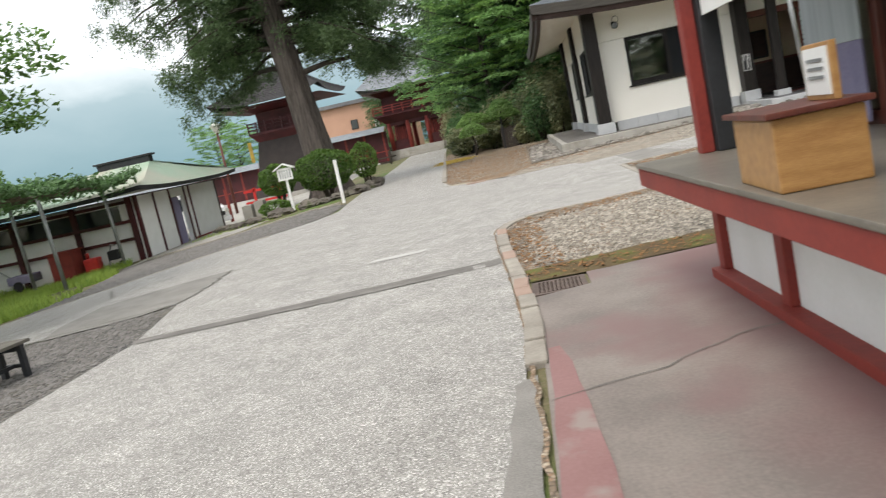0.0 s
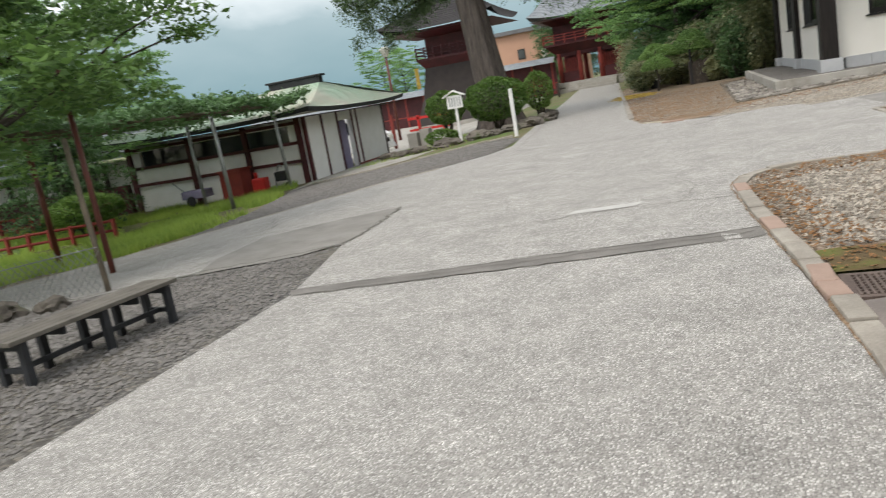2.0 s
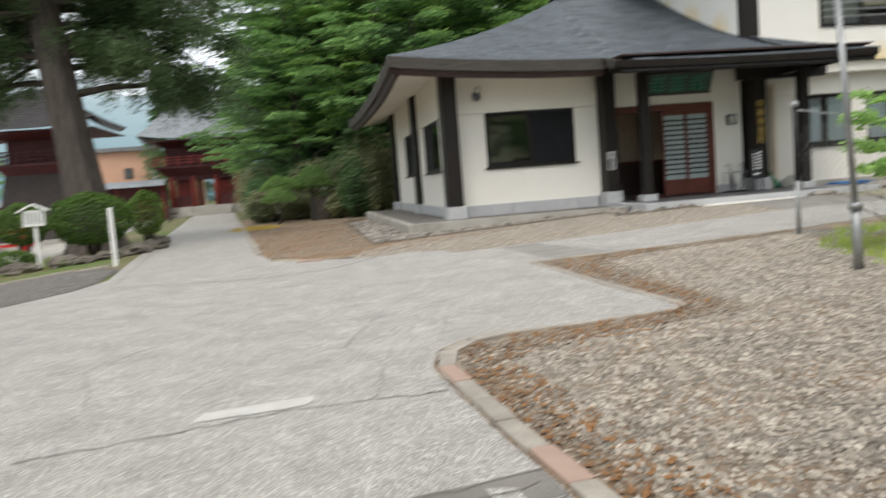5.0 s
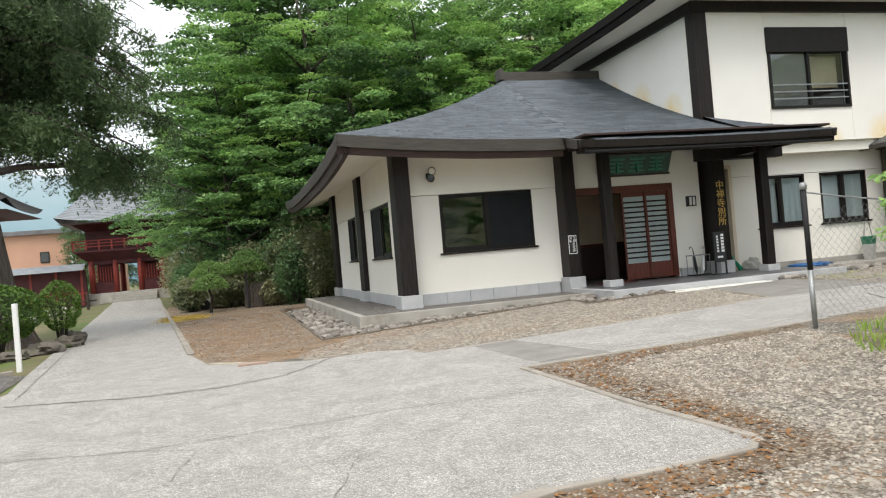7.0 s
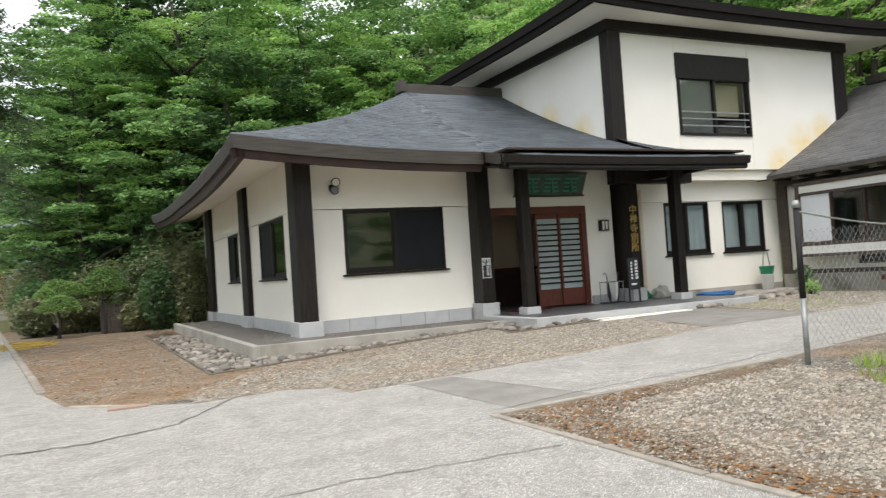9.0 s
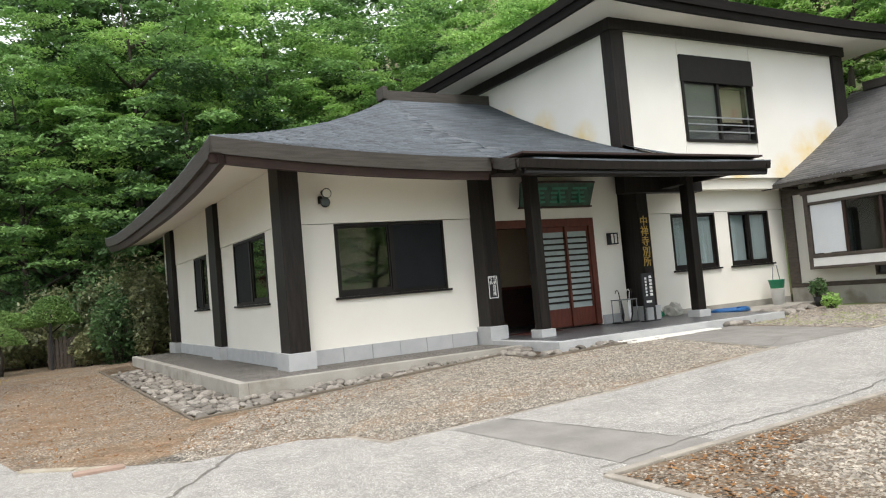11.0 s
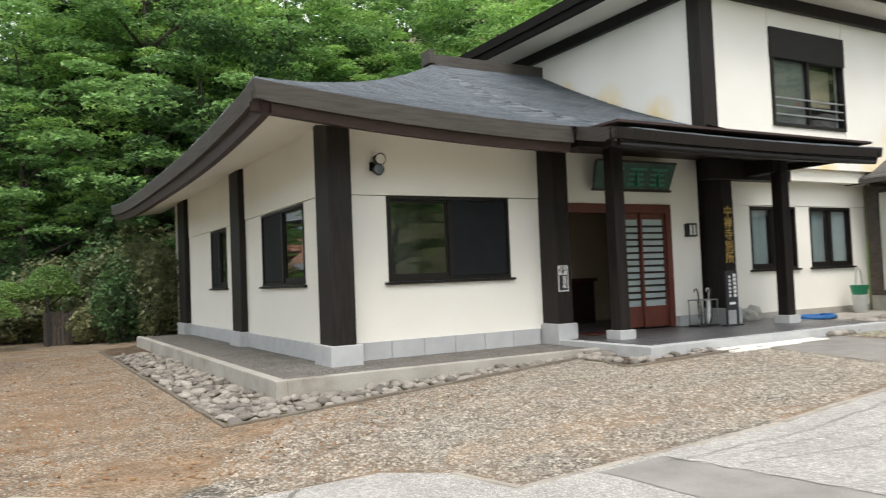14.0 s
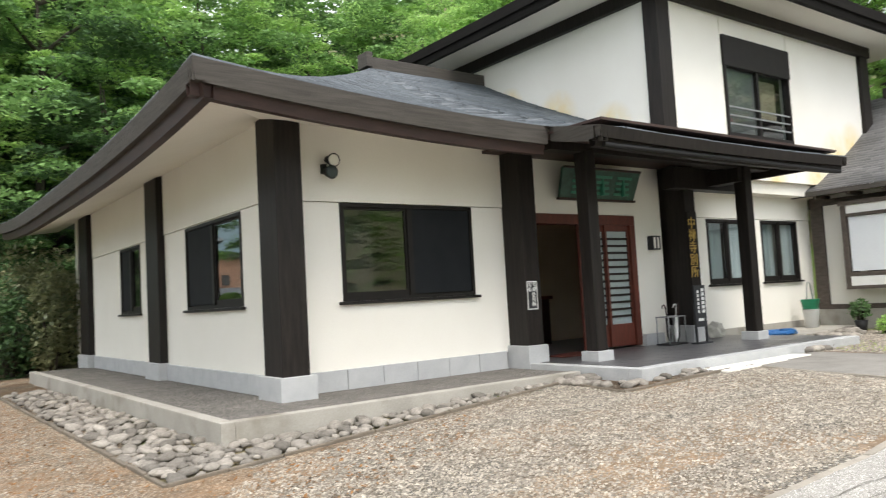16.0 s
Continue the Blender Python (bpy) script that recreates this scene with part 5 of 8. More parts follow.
part("fascia", sweep_edge(u_s, (18.2, 500), -0.38, -0.222, 0.1), M_EDGEBLACK, uroof)
part("fascia", sweep_edge(u_w, (500, 28.8), -0.38, -0.222, 0.1), M_EDGEBLACK, uroof)
for b in ((12.35, 24.1, 22.5, 23.4, 7.7, 7.73), (12.35, 13.4, 23.4, 35.2, 7.7, 7.73), (22.6, 24.1, 23.4, 35.2, 7.7, 7.73)):
    part("soffit", boxes(b), M_SOFFIT, uroof, "pale boarded soffit")

# apron, porch floor
apron = thing("gravel_apron", (3.7, 22.0, 0.05), "concrete-edged gravel apron round the office", "apron")
apron["kind"] = "structure"
part("edge", boxes((3.62, 3.78, 22.0, 34.6, -0.05, 0.335), (3.78, 9.07, 22.0, 22.16, -0.05, 0.335), bevel=0.012), M_CONCRETE, apron)
part("gravel", boxes((3.78, 5.1, 22.16, 34.6, 0.1, 0.318), (5.1, 9.07, 22.16, 23.62, 0.1, 0.318)), M_APRON_GRAVEL, apron, "fine grey gravel")
porch = thing("porch_floor", (9.08, 21.0, 0.1), "dark tiled porch floor with granite edge", "floor")
porch["kind"] = "structure"
part("edge", boxes((9.08, 15.3, 20.88, 21.12, 0.0, 0.405), (9.08, 9.3, 21.12, 23.6, 0.0, 0.405), bevel=0.008), M_GRANITE, porch)
part("bed", boxes((9.3, 15.3, 21.12, 23.98, 0.0, 0.395)), M_CONCRETE, porch)
for i in range(14):
    for k in range(6):
        x, y = 9.31 + i * 0.4275, 21.13 + k * 0.4125
        part("tile", boxes((x, x + 0.422, y, y + 0.407, 0.396, 0.408)), M_TILE, porch)
for x0, x1 in ((10.35, 11.2), (11.22, 12.05), (12.07, 12.9)):
    solo("flagstone", boxes((x0, x1, 20.5 - 0.12 + 0.09 * (x0 - 10.3), 20.86, 0.1, 0.285), bevel=0.012), M_FLAG, "pale flagstone step before the porch", "flagstone", "flagstones at the porch", at=(x0, 20.7, 0.2))
walk_slab = thing("side_slab", (15.3, 22.3, 0.2), "dark concrete strip along the wall beyond the porch", "paving")
walk_slab["kind"] = "structure"
for i in range(4):
    part("slab", boxes((15.305 + i * 1.05, 16.345 + i * 1.05, 22.4 + 0.1 * i, 23.95, 0.1, 0.345), bevel=0.01), M_CONCRETE, walk_slab)


# ---- the older wing of the office ----
wing = thing("office_wing", (21.0, 18.0, 0.3), "older wing with white walls, grey timber and dark shingle roof", "building")
part("wall", wall_with_holes("y", 19.8, 0.2, 8.0, 23.9, 0.74, 3.55, [(19.15, 22.75, 1.5, 3.0), (19.72, 21.45, 0.95, 1.22)]), M_PLASTER, wing)
part("foundation", boxes((19.76, 20.0, 8.0, 23.9, 0.0, 0.72)), M_CONCRETE, wing, "grey concrete foundation")
part("ground_beam", boxes((19.74, 19.98, 8.0, 23.9, 0.722, 0.84), bevel=0.008), M_GREYWOOD, wing)
part("vent", boxes((19.745, 19.76, 20.2, 20.85, 0.5, 0.64)), M_REDDOOR, wing, "red-brown foundation vent")
for y0, y1 in ((23.6, 23.9), (18.3, 18.5), (13.0, 13.2)):
    part("post", boxes((19.72, 19.95, y0, y1, 0.84, 3.55), bevel=0.008), M_GREYWOOD, wing)
part("beam", boxes((19.7, 19.95, 8.0, 23.6, 3.3, 3.45), bevel=0.008), M_GREYWOOD, wing)
part("beam", boxes((19.76, 19.9, 8.0, 18.3, 2.35, 2.47), bevel=0.006), M_GREYWOOD, wing)
bay = part("bay_window", boxes((19.3, 19.8, 18.95, 19.07, 1.28, 3.2), (19.3, 19.8, 22.83, 22.95, 1.28, 3.2), (19.28, 19.8, 18.9, 23.0, 3.2, 3.3), (19.3, 19.8, 19.07, 22.83, 1.5, 1.6), (19.3, 19.8, 19.07, 22.83, 2.93, 3.0), (19.3, 19.8, 18.95, 22.95, 1.2, 1.28), bevel=0.006), M_GREYWOOD, wing, "timber bay window")
part("panel", boxes((19.33, 19.36, 19.07, 22.83, 3.0, 3.2)), M_WHITE, bay, "white panel")
part("panel", boxes((19.31, 19.34, 19.07, 22.83, 1.28, 1.5)), M_WHITE, bay, "white panel")
part("shoji", boxes((19.36, 19.38, 19.1, 19.95, 1.62, 2.92)), M_PAPER, bay, "pale paper panel")
part("shoji", boxes((19.36, 19.38, 21.9, 22.8, 1.62, 2.92)), M_PAPER, bay, "pale paper panel")
for y in (19.95, 20.85, 21.82):
    part("mullion", boxes((19.34, 19.42, y, y + 0.07, 1.6, 2.93)), M_BROWNWOOD, bay)
for y0, y1 in ((20.02, 20.85), (20.92, 21.82)):
    pane = part("pane", boxes((19.385, 19.391, y0, y1, 1.6, 2.93)), M_GLASS, bay)
    pane.visible_shadow = False
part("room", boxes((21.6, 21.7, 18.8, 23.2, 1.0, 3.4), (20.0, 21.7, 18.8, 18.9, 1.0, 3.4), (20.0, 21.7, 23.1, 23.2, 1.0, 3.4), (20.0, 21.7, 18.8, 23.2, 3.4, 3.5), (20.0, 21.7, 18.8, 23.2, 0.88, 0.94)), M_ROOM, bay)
low = part("low_window", boxes((19.76, 19.9, 19.72, 21.45, 1.18, 1.22), (19.76, 19.9, 19.72, 21.45, 0.95, 0.99), (19.76, 19.9, 19.72, 19.77, 0.99, 1.18), (19.76, 19.9, 21.4, 21.45, 0.99, 1.18), (19.78, 19.86, 20.55, 20.6, 0.99, 1.18)), M_GREYWOOD, wing)
part("pane", boxes((19.84, 19.846, 19.77, 21.4, 0.99, 1.18)), M_CARGLASS, low)
w_eave = [(19.05, 24.1 - 16.5 * i / 16, 3.62) for i in range(17)]
w_top = [(23.9, 24.1 - 16.5 * i / 16, 6.55) for i in range(17)]
wroof = part("roof", courses(w_eave, w_top, 34, lambda s: 0.8 * s + 0.2 * s * s, 0.0), M_DARKROOF, wing, "dark brown-grey shingle roof")
shingles(wing, w_eave, w_top, 34, lambda s: 0.8 * s + 0.2 * s * s, M_DARKROOF, seed=4)
part("roof_slope", courses([(29, y, 3.6) for _, y, _ in w_eave], w_top, 10, lambda s: s), M_DARKROOF, wroof)
part("ridge", boxes((23.72, 24.08, 7.6, 23.6, 6.5, 6.78), bevel=0.03), M_ROOFEDGE, wroof)
part("ridge_finial", boxes((23.8, 24.0, 18.5, 18.62, 6.78, 7.15), bevel=0.02), M_BRIGHTRED, wroof, "small red finial on the ridge")
part("eave_edge", boxes((19.02, 19.12, 7.6, 24.1, 3.5, 3.615)), M_ROOFEDGE, wroof)
part("verge", boxes((19.05, 19.3, 24.1, 24.16, 3.5, 3.7)), M_GREYWOOD, wroof)
for i in range(20):
    part("rafter", boxes((19.1, 19.8, 8.2 + i * 0.8, 8.28 + i * 0.8, 3.44, 3.53)), M_GREYWOOD, wroof)
small = part("porch_roof", courses([(18.3, 19.2 - 6 * i / 4, 3.62) for i in range(5)], [(19.9, 19.2 - 6 * i / 4, 3.98) for i in range(5)], 8, lambda s: s), M_DARKROOF, wing, "small lean-to roof")
part("eave_edge", boxes((18.28, 18.36, 13.2, 19.2, 3.53, 3.615)), M_GREYWOOD, small)

# ---- things at the entrance ----
lamp = thing("wall_lamp", (12.95, 23.55, 2.37), "square dark-framed wall lamp with milky glass", "lamp")
part("glass", boxes((12.87, 13.07, 23.48, 23.59, 2.27, 2.48)), M_LAMPGLASS, lamp)
for x in (12.85, 12.955, 13.06):
    part("frame_bar", boxes((x, x + 0.022, 23.465, 23.6, 2.25, 2.5)), M_BLACKWOOD, lamp)
for z in (2.24, 2.49):
    part("frame_bar", boxes((12.85, 13.082, 23.462, 23.6, z, z + 0.02)), M_BLACKWOOD, lamp)
flood = thing("flood_light", (5.8, 23.55, 3.42), "twin round black floodlight on the wall", "lamp")
part("bracket", boxes((5.76, 5.84, 23.52, 23.59, 3.36, 3.5), bevel=0.01), M_BLACK, flood)
for dx, z in ((0.06, 3.53), (0.02, 3.36)):
    head = part("lamp_head", tube(bmesh.new(), [(5.8 + dx, 23.55, z + 0.04), (5.8 + dx, 23.44, z + 0.01), (5.8 + dx, 23.36, z)], [0.05, 0.075, 0.1], 14), M_BLACK, flood)
    part("lens", tube(bmesh.new(), [(5.8 + dx, 23.358, z), (5.8 + dx, 23.35, z)], [0.085, 0.08], 14), M_LAMPGLASS if z > 3.45 else M_CARGLASS, head)
plaque = thing("name_plaque", (11.3, 23.5, 3.2), "dark framed green plaque with raised characters", "sign")
bm = boxes((10.32, 12.28, 23.42, 23.48, 3.14, 3.68), bevel=0.01)
for v in bm.verts:
    v.co.y -= (v.co.z - 3.14) * 0.35
    v.co.x += (0.05 if v.co.x > 11 else -0.05) * (v.co.z - 3.14) / 0.5
part("board", bm, M_PLAQUE, plaque)
for i, (x, w) in enumerate(((10.55, 0.42), (11.1, 0.45), (11.68, 0.42))):
    for k in range(4):
        bm = boxes((x + 0.02 * (k % 2), x + w - 0.03 * (k % 3), 23.4, 23.415, 3.24 + k * 0.095, 3.285 + k * 0.095))
        for v in bm.verts:
            v.co.y -= (v.co.z - 3.14) * 0.35
        part("raised_stroke", bm, M_PLAQUETEXT, plaque)
    part("raised_stroke", boxes((x + w / 2 - 0.025, x + w / 2 + 0.025, 23.28, 23.34, 3.22, 3.58)), M_PLAQUETEXT, plaque)
for z, y in ((3.13, 23.42), (3.66, 23.235)):
    part("frame_rail", boxes((10.28, 12.32, y - 0.03, y + 0.04, z, z + 0.04), bevel=0.008), M_BROWNWOOD, plaque)
nameboard = thing("name_board", (13.55, 23.08, 1.3), "tall dark board with gold vertical characters", "sign")
part("board", boxes((13.42, 13.72, 23.06, 23.095, 1.25, 2.95), bevel=0.006), M_DARKWOOD, nameboard)
lettering("中禅寺別所", 0.25, pose(13.54, 23.055, 2.63, 90), M_GOLD, nameboard, "characters", vertical=True)
small_sign = thing("notice_plate", (9.18, 23.13, 1.26), "small black plate with white border and characters", "sign")
part("plate", boxes((9.14, 9.36, 23.125, 23.138, 1.26, 1.72)), M_BLACKWOOD, small_sign)
part("border", boxes((9.14, 9.36, 23.12, 23.125, 1.26, 1.275), (9.14, 9.36, 23.12, 23.125, 1.705, 1.72), (9.14, 9.153, 23.12, 23.125, 1.275, 1.705), (9.347, 9.36, 23.12, 23.125, 1.275, 1.705)), M_WHITE, small_sign)
for word, x, z in (("写経", 9.3, 1.632), ("写仏", 9.2, 1.632), ("受付所", 9.275, 1.47)):
    lettering(word, 0.08, pose(x, 23.119, z, 90), M_WHITE, small_sign, "characters", vertical=True)
stand = thing("sign_stand", (13.15, 22.75, 0.41), "black standing sign with white vertical writing", "sign")
part("board", boxes((12.98, 13.32, 22.72, 22.76, 0.72, 1.5), bevel=0.008), M_BLACKWOOD, stand)
for x in (12.98, 13.29):
    part("leg", boxes((x, x + 0.03, 22.72, 22.76, 0.41, 0.72)), M_BLACKWOOD, stand)
part("foot", boxes((12.92, 13.38, 22.66, 22.82, 0.41, 0.43)), M_BLACKWOOD, stand)
for k in range(6):
    part("writing_bar", boxes((13.19, 13.27, 22.712, 22.72, 0.98 + k * 0.08, 1.04 + k * 0.08)), M_WHITE, stand)
    part("writing_bar", boxes((13.06, 13.11, 22.712, 22.72, 0.98 + k * 0.075, 1.03 + k * 0.075)), M_WHITE, stand)
part("arrow", boxes((13.06, 13.22, 22.712, 22.72, 0.83, 0.88)), M_WHITE, stand)
rack = thing("umbrella_stand", (12.75, 23.1, 0.41), "chrome umbrella rack with a few umbrellas", "stand")
for x in (12.5, 13.0):
    for y in (22.98, 23.25):
        part("upright", tube(bmesh.new(), [(x, y, 0.41), (x, y, 0.95)], 0.012, 6), M_METAL, rack)
part("tray", boxes((12.48, 13.02, 22.96, 23.27, 0.415, 0.44)), M_BLACK, rack)
part("top_rail", boxes((12.48, 13.02, 22.97, 22.99, 0.93, 0.95), (12.48, 13.02, 23.24, 23.26, 0.93, 0.95), (12.48, 12.5, 22.99, 23.24, 0.93, 0.95), (13.0, 13.02, 22.99, 23.24, 0.93, 0.95)), M_METAL, rack)
for i, (x, m, lean) in enumerate(((12.62, M_BLACK, 0.05), (12.9, M_BUCKET, -0.04), (12.96, M_BLACK, -0.06))):
    u = thing("umbrella", (x, 23.1, 0.45), "black umbrella with a curved handle" if m is M_BLACK else "clear plastic umbrella with a white handle", "umbrella", "umbrellas in the rack")
    part("canopy", tube(bmesh.new(), [(x + lean, 23.1, 0.45), (x + lean * 0.7, 23.1, 0.6), (x, 23.1, 0.95)], [0.012, 0.045, 0.03], 8), m, u)
    part("handle", tube(bmesh.new(), [(x, 23.1, 0.95), (x - lean * 0.5, 23.1, 1.12), (x - lean * 0.6 - 0.03, 23.1, 1.17), (x - lean * 0.6 - 0.08, 23.1, 1.15), (x - lean * 0.6 - 0.09, 23.1, 1.1)], 0.012, 6), M_BROWNWOOD if m is M_BLACK else M_BUCKET, u)
bucket = thing("bucket", (18.6, 23.5, 0.345), "white plastic bucket with a green tub on it", "bucket")
bz = 0.345
part("pail", lathe(bmesh.new(), 18.6, 23.5, [(0.14, bz), (0.19, bz + 0.42), (0.2, bz + 0.43), (0.18, bz + 0.43)]), M_BUCKET, bucket)
part("tub", lathe(bmesh.new(), 18.6, 23.5, [(0.17, bz + 0.44), (0.21, bz + 0.66), (0.225, bz + 0.67), (0.2, bz + 0.67)]), M_GREENPLASTIC, bucket, "green plastic tub")
part("handle", tube(bmesh.new(), [(18.45, 23.5, bz + 0.66), (18.5, 23.5, bz + 1.0), (18.55, 23.5, bz + 1.08), (18.66, 23.5, bz + 1.05), (18.74, 23.5, bz + 0.66)], 0.012, 6), M_METAL, bucket)
hz = 0.345
coil = [(16.0 + (0.55 + 0.07 * math.sin(k * 2.3)) * math.cos(k * 0.5), 22.95 + (0.33 + 0.05 * math.cos(k * 1.7)) * math.sin(k * 0.5), hz + 0.03 + 0.0012 * k) for k in range(52)]
solo("garden_hose", tube(bmesh.new(), coil + [(17.2, 23.4, hz + 0.03)], 0.028, 6), M_BLUE, "blue garden hose coiled on the ground", "hose", at=(15.9, 22.7, hz))
bag = bmesh.new()
bmesh.ops.create_icosphere(bag, subdivisions=3, radius=0.5)
for v in bag.verts:
    d = 1 + 0.35 * noise.noise(v.co * 4)
    v.co = Vector((14.65 + v.co.x * 0.55 * d, 23.5 + v.co.y * 0.35 * d, 0.42 + max(-0.02, (v.co.z + 0.2) * 0.42 * d)))
solo("plastic_sack", bag, M_PILE, "crumpled pale sacking heaped by the post", "sack", at=(14.85, 23.45, 0.41))
solo("hand_broom", tube(bmesh.new(), [(14.35, 23.55, 0.42), (14.25, 23.75, 0.75), (14.2, 23.85, 0.95)], [0.07, 0.03, 0.012], 8), M_GREENPLASTIC, "small green hand broom leaning on the wall", "broom", at=(14.3, 23.6, 0.42))

# ---- the charm booth where the walk begins ----
booth = thing("charm_booth", (4.6, 2.0, 0.02), "red and white timber sales booth with open counter", "booth")
part("wall_panel", boxes((3.78, 3.88, -5.5, 4.82, 0.12, 0.75)), M_WHITE, booth, "white panel")
part("wall_panel", boxes((3.88, 7.0, 4.72, 4.82, 0.12, 0.75)), M_WHITE, booth, "white panel")
part("base_beam", boxes((3.68, 3.9, -5.5, 4.88, 0.02, 0.13), bevel=0.008), M_RED, booth)
for y in (4.8, 3.78, 2.6, 1.4, 0.2, -1.0):
    part("stud", boxes((3.73, 3.84, y - 0.055, y + 0.055, 0.13, 0.76), bevel=0.006), M_RED, booth)
part("counter_edge", boxes((3.35, 3.42, -5.5, 4.98, 0.73, 0.845), (3.42, 7.0, 4.91, 4.98, 0.73, 0.845), bevel=0.006), M_RED, booth)
part("counter_top", boxes((3.34, 4.6, -5.5, 4.99, 0.847, 0.875), bevel=0.008), M_COUNTERTOP, booth, "worn grey counter top")
for y0 in (4.72, -1.5):
    part("post", boxes((3.7, 3.78, y0, y0 + 0.1, 0.875, 3.0), bevel=0.008), M_RED, booth)
part("post", boxes((3.785, 3.9, 4.66, 4.81, 0.875, 3.0), bevel=0.008), M_BLACKWOOD, booth, "black timber post")
part("window_frame", boxes((4.55, 4.62, -5.5, 5.0, 0.875, 0.95), (4.55, 4.62, -5.5, 5.0, 2.1, 2.2), (4.55, 4.62, 4.2, 4.28, 0.95, 2.1), (4.55, 4.62, 3.3, 3.38, 0.95, 2.1), (4.55, 4.62, 2.3, 2.38, 0.95, 2.1), (4.55, 4.62, 1.2, 1.28, 0.95, 2.1)), M_REDDOOR, booth)
part("glazing", boxes((4.58, 4.586, -5.5, 5.0, 0.95, 2.1)), M_GLASS, booth)
part("back_wall", boxes((6.4, 6.5, -5.5, 5.1, 0.1, 3.0), (4.62, 6.4, 5.0, 5.1, 0.875, 3.0)), M_ROOMWALL, booth)
for y0, y1 in ((4.3, 5.0), (2.4, 3.2), (1.3, 2.2)):
    part("cloth_panel", boxes((4.5, 4.515, y0, y1, 0.9, 1.35)), M_NOREN, booth, "purple-grey cloth")
    part("cloth_panel", boxes((4.5, 4.512, y0, y1, 1.352, 2.0)), M_CURTAIN, booth, "pale cloth")
part("banner", boxes((3.8, 3.815, 4.0, 4.64, 1.68, 2.9)), M_WHITE, booth, "white banner over the counter")
part("banner", boxes((3.86, 3.875, -1.3, 3.9, 2.05, 2.9)), M_WHITE, booth, "white banner over the counter")
part("roof", boxes((3.7, 8.5, -6.5, 5.3, 3.0, 3.12), (4.2, 8.5, -6, 5.0, 3.12, 3.5), bevel=0.02), M_ROOF, booth, "dark roof over the booth")
booth.rotation_euler = (0, 0, 0.055)
booth.location.x += 0.14
dbox = thing("donation_box", (3.64, 2.83, 0.875), "varnished oak box with clear acrylic side on the counter", "box")
part("body", boxes((3.48, 3.79, 2.57, 3.06, 0.876, 1.135), bevel=0.008), M_OAK, dbox)
part("lid", boxes((3.455, 3.815, 2.545, 3.115, 1.137, 1.16), bevel=0.006), M_REDDOOR, dbox)
part("clear_side", boxes((3.51, 3.76, 3.062, 3.07, 0.9, 1.12)), M_PAPER, dbox, "clear acrylic side with papers behind")
card = thing("framed_notice", (3.74, 2.62, 1.16), "small oak-framed white notice on the box", "notice")
part("frame", boxes((3.7, 3.725, 2.58, 2.84, 1.161, 1.36), bevel=0.005), M_OAK, card)
part("paper", boxes((3.695, 3.701, 2.6, 2.82, 1.18, 1.345)), M_WHITE, card)
for k in range(3):
    part("writing_bar", boxes((3.691, 3.695, 2.64, 2.78, 1.235 + k * 0.03, 1.247 + k * 0.03)), M_METAL, card)

# ---- wire fence beside the side path ----
fence = thing("wire_fence", (8.0, 13.7, height(8.0, 13.7)), "chain-link fence on a dark steel post", "fence")
hz = height(8, 13.7)
part("post", tube(bmesh.new(), [(8.0, 13.7, hz - 0.05), (8.0, 13.7, hz + 0.75)], 0.032, 10), M_METAL, fence)
part("post", tube(bmesh.new(), [(8.0, 13.7, hz + 0.75), (8.0, 13.7, hz + 1.75)], 0.034, 10), M_BLACK, fence)
part("cap", lathe(bmesh.new(), 8.0, 13.7, [(0.045, hz + 1.75), (0.05, hz + 1.8), (0.03, hz + 1.84)], 10), M_METAL, fence)
part("post", tube(bmesh.new(), [(14.0, 14.4, height(14, 14.4)), (14.0, 14.4, height(14, 14.4) + 1.75)], 0.034, 10), M_METAL, fence)
top = [(8.0 + 6 * i / 12, 13.7 + 0.7 * i / 12, hz + 1.72 - 0.9 * (i / 12) * (1 - i / 12)) for i in range(13)]
part("top_wire", tube(bmesh.new(), top, 0.012, 5), M_METAL, fence)
bm = bmesh.new()
for k in range(-12, 52):
    for sgn in (1, -1):
        a, b = (k * 0.115, 0.04), (k * 0.115 + sgn * 1.5, 1.5)
        pts = []
        for i in range(9):
            u, w = a[0] + (b[0] - a[0]) * i / 8, a[1] + (b[1] - a[1]) * i / 8
            lim = 1.7 - 0.9 * min(max(u / 6, 0), 1) * (1 - min(max(u / 6, 0), 1))
            if 0 <= u <= 6 and w < lim:
                pts.append((8.0 + u, 13.7 + 0.1167 * u + 0.004 * sgn, height(8 + u, 14) + w))
        if len(pts) > 1:
            tube(bm, pts, 0.0022, 3, cap=False)
part("wire_mesh", bm, M_METAL, fence, "rusty diamond wire mesh")
fp = thing("garden_pole", (6.45, 10.6, height(6.45, 10.6)), "leaning grey steel pole with a collar", "pole")
hz = height(6.45, 10.6)
part("sleeve", tube(bmesh.new(), [(6.45, 10.6, hz - 0.02), (6.43, 10.6, hz + 0.62)], 0.045, 10), M_METAL, fp)
part("collar", tube(bmesh.new(), [(6.43, 10.6, hz + 0.6), (6.428, 10.6, hz + 0.66)], 0.065, 10), M_METAL, fp)
part("shaft", tube(bmesh.new(), [(6.428, 10.6, hz + 0.64), (6.3, 10.6, hz + 2.6)], 0.03, 10), M_METAL, fp)

# ---- bench and stones on the lake side ----
bench = thing("bench", (-2.7, 5.4, height(-2.7, 5.4)), "long low bench with greyed slat top and black legs", "bench")
bm0, bm1 = Vector((-2.52, 4.35, 0.0)), Vector((-2.32, 6.25, 0.0))
along = (bm1 - bm0).normalized()
side = Vector((-along.y, along.x, 0))


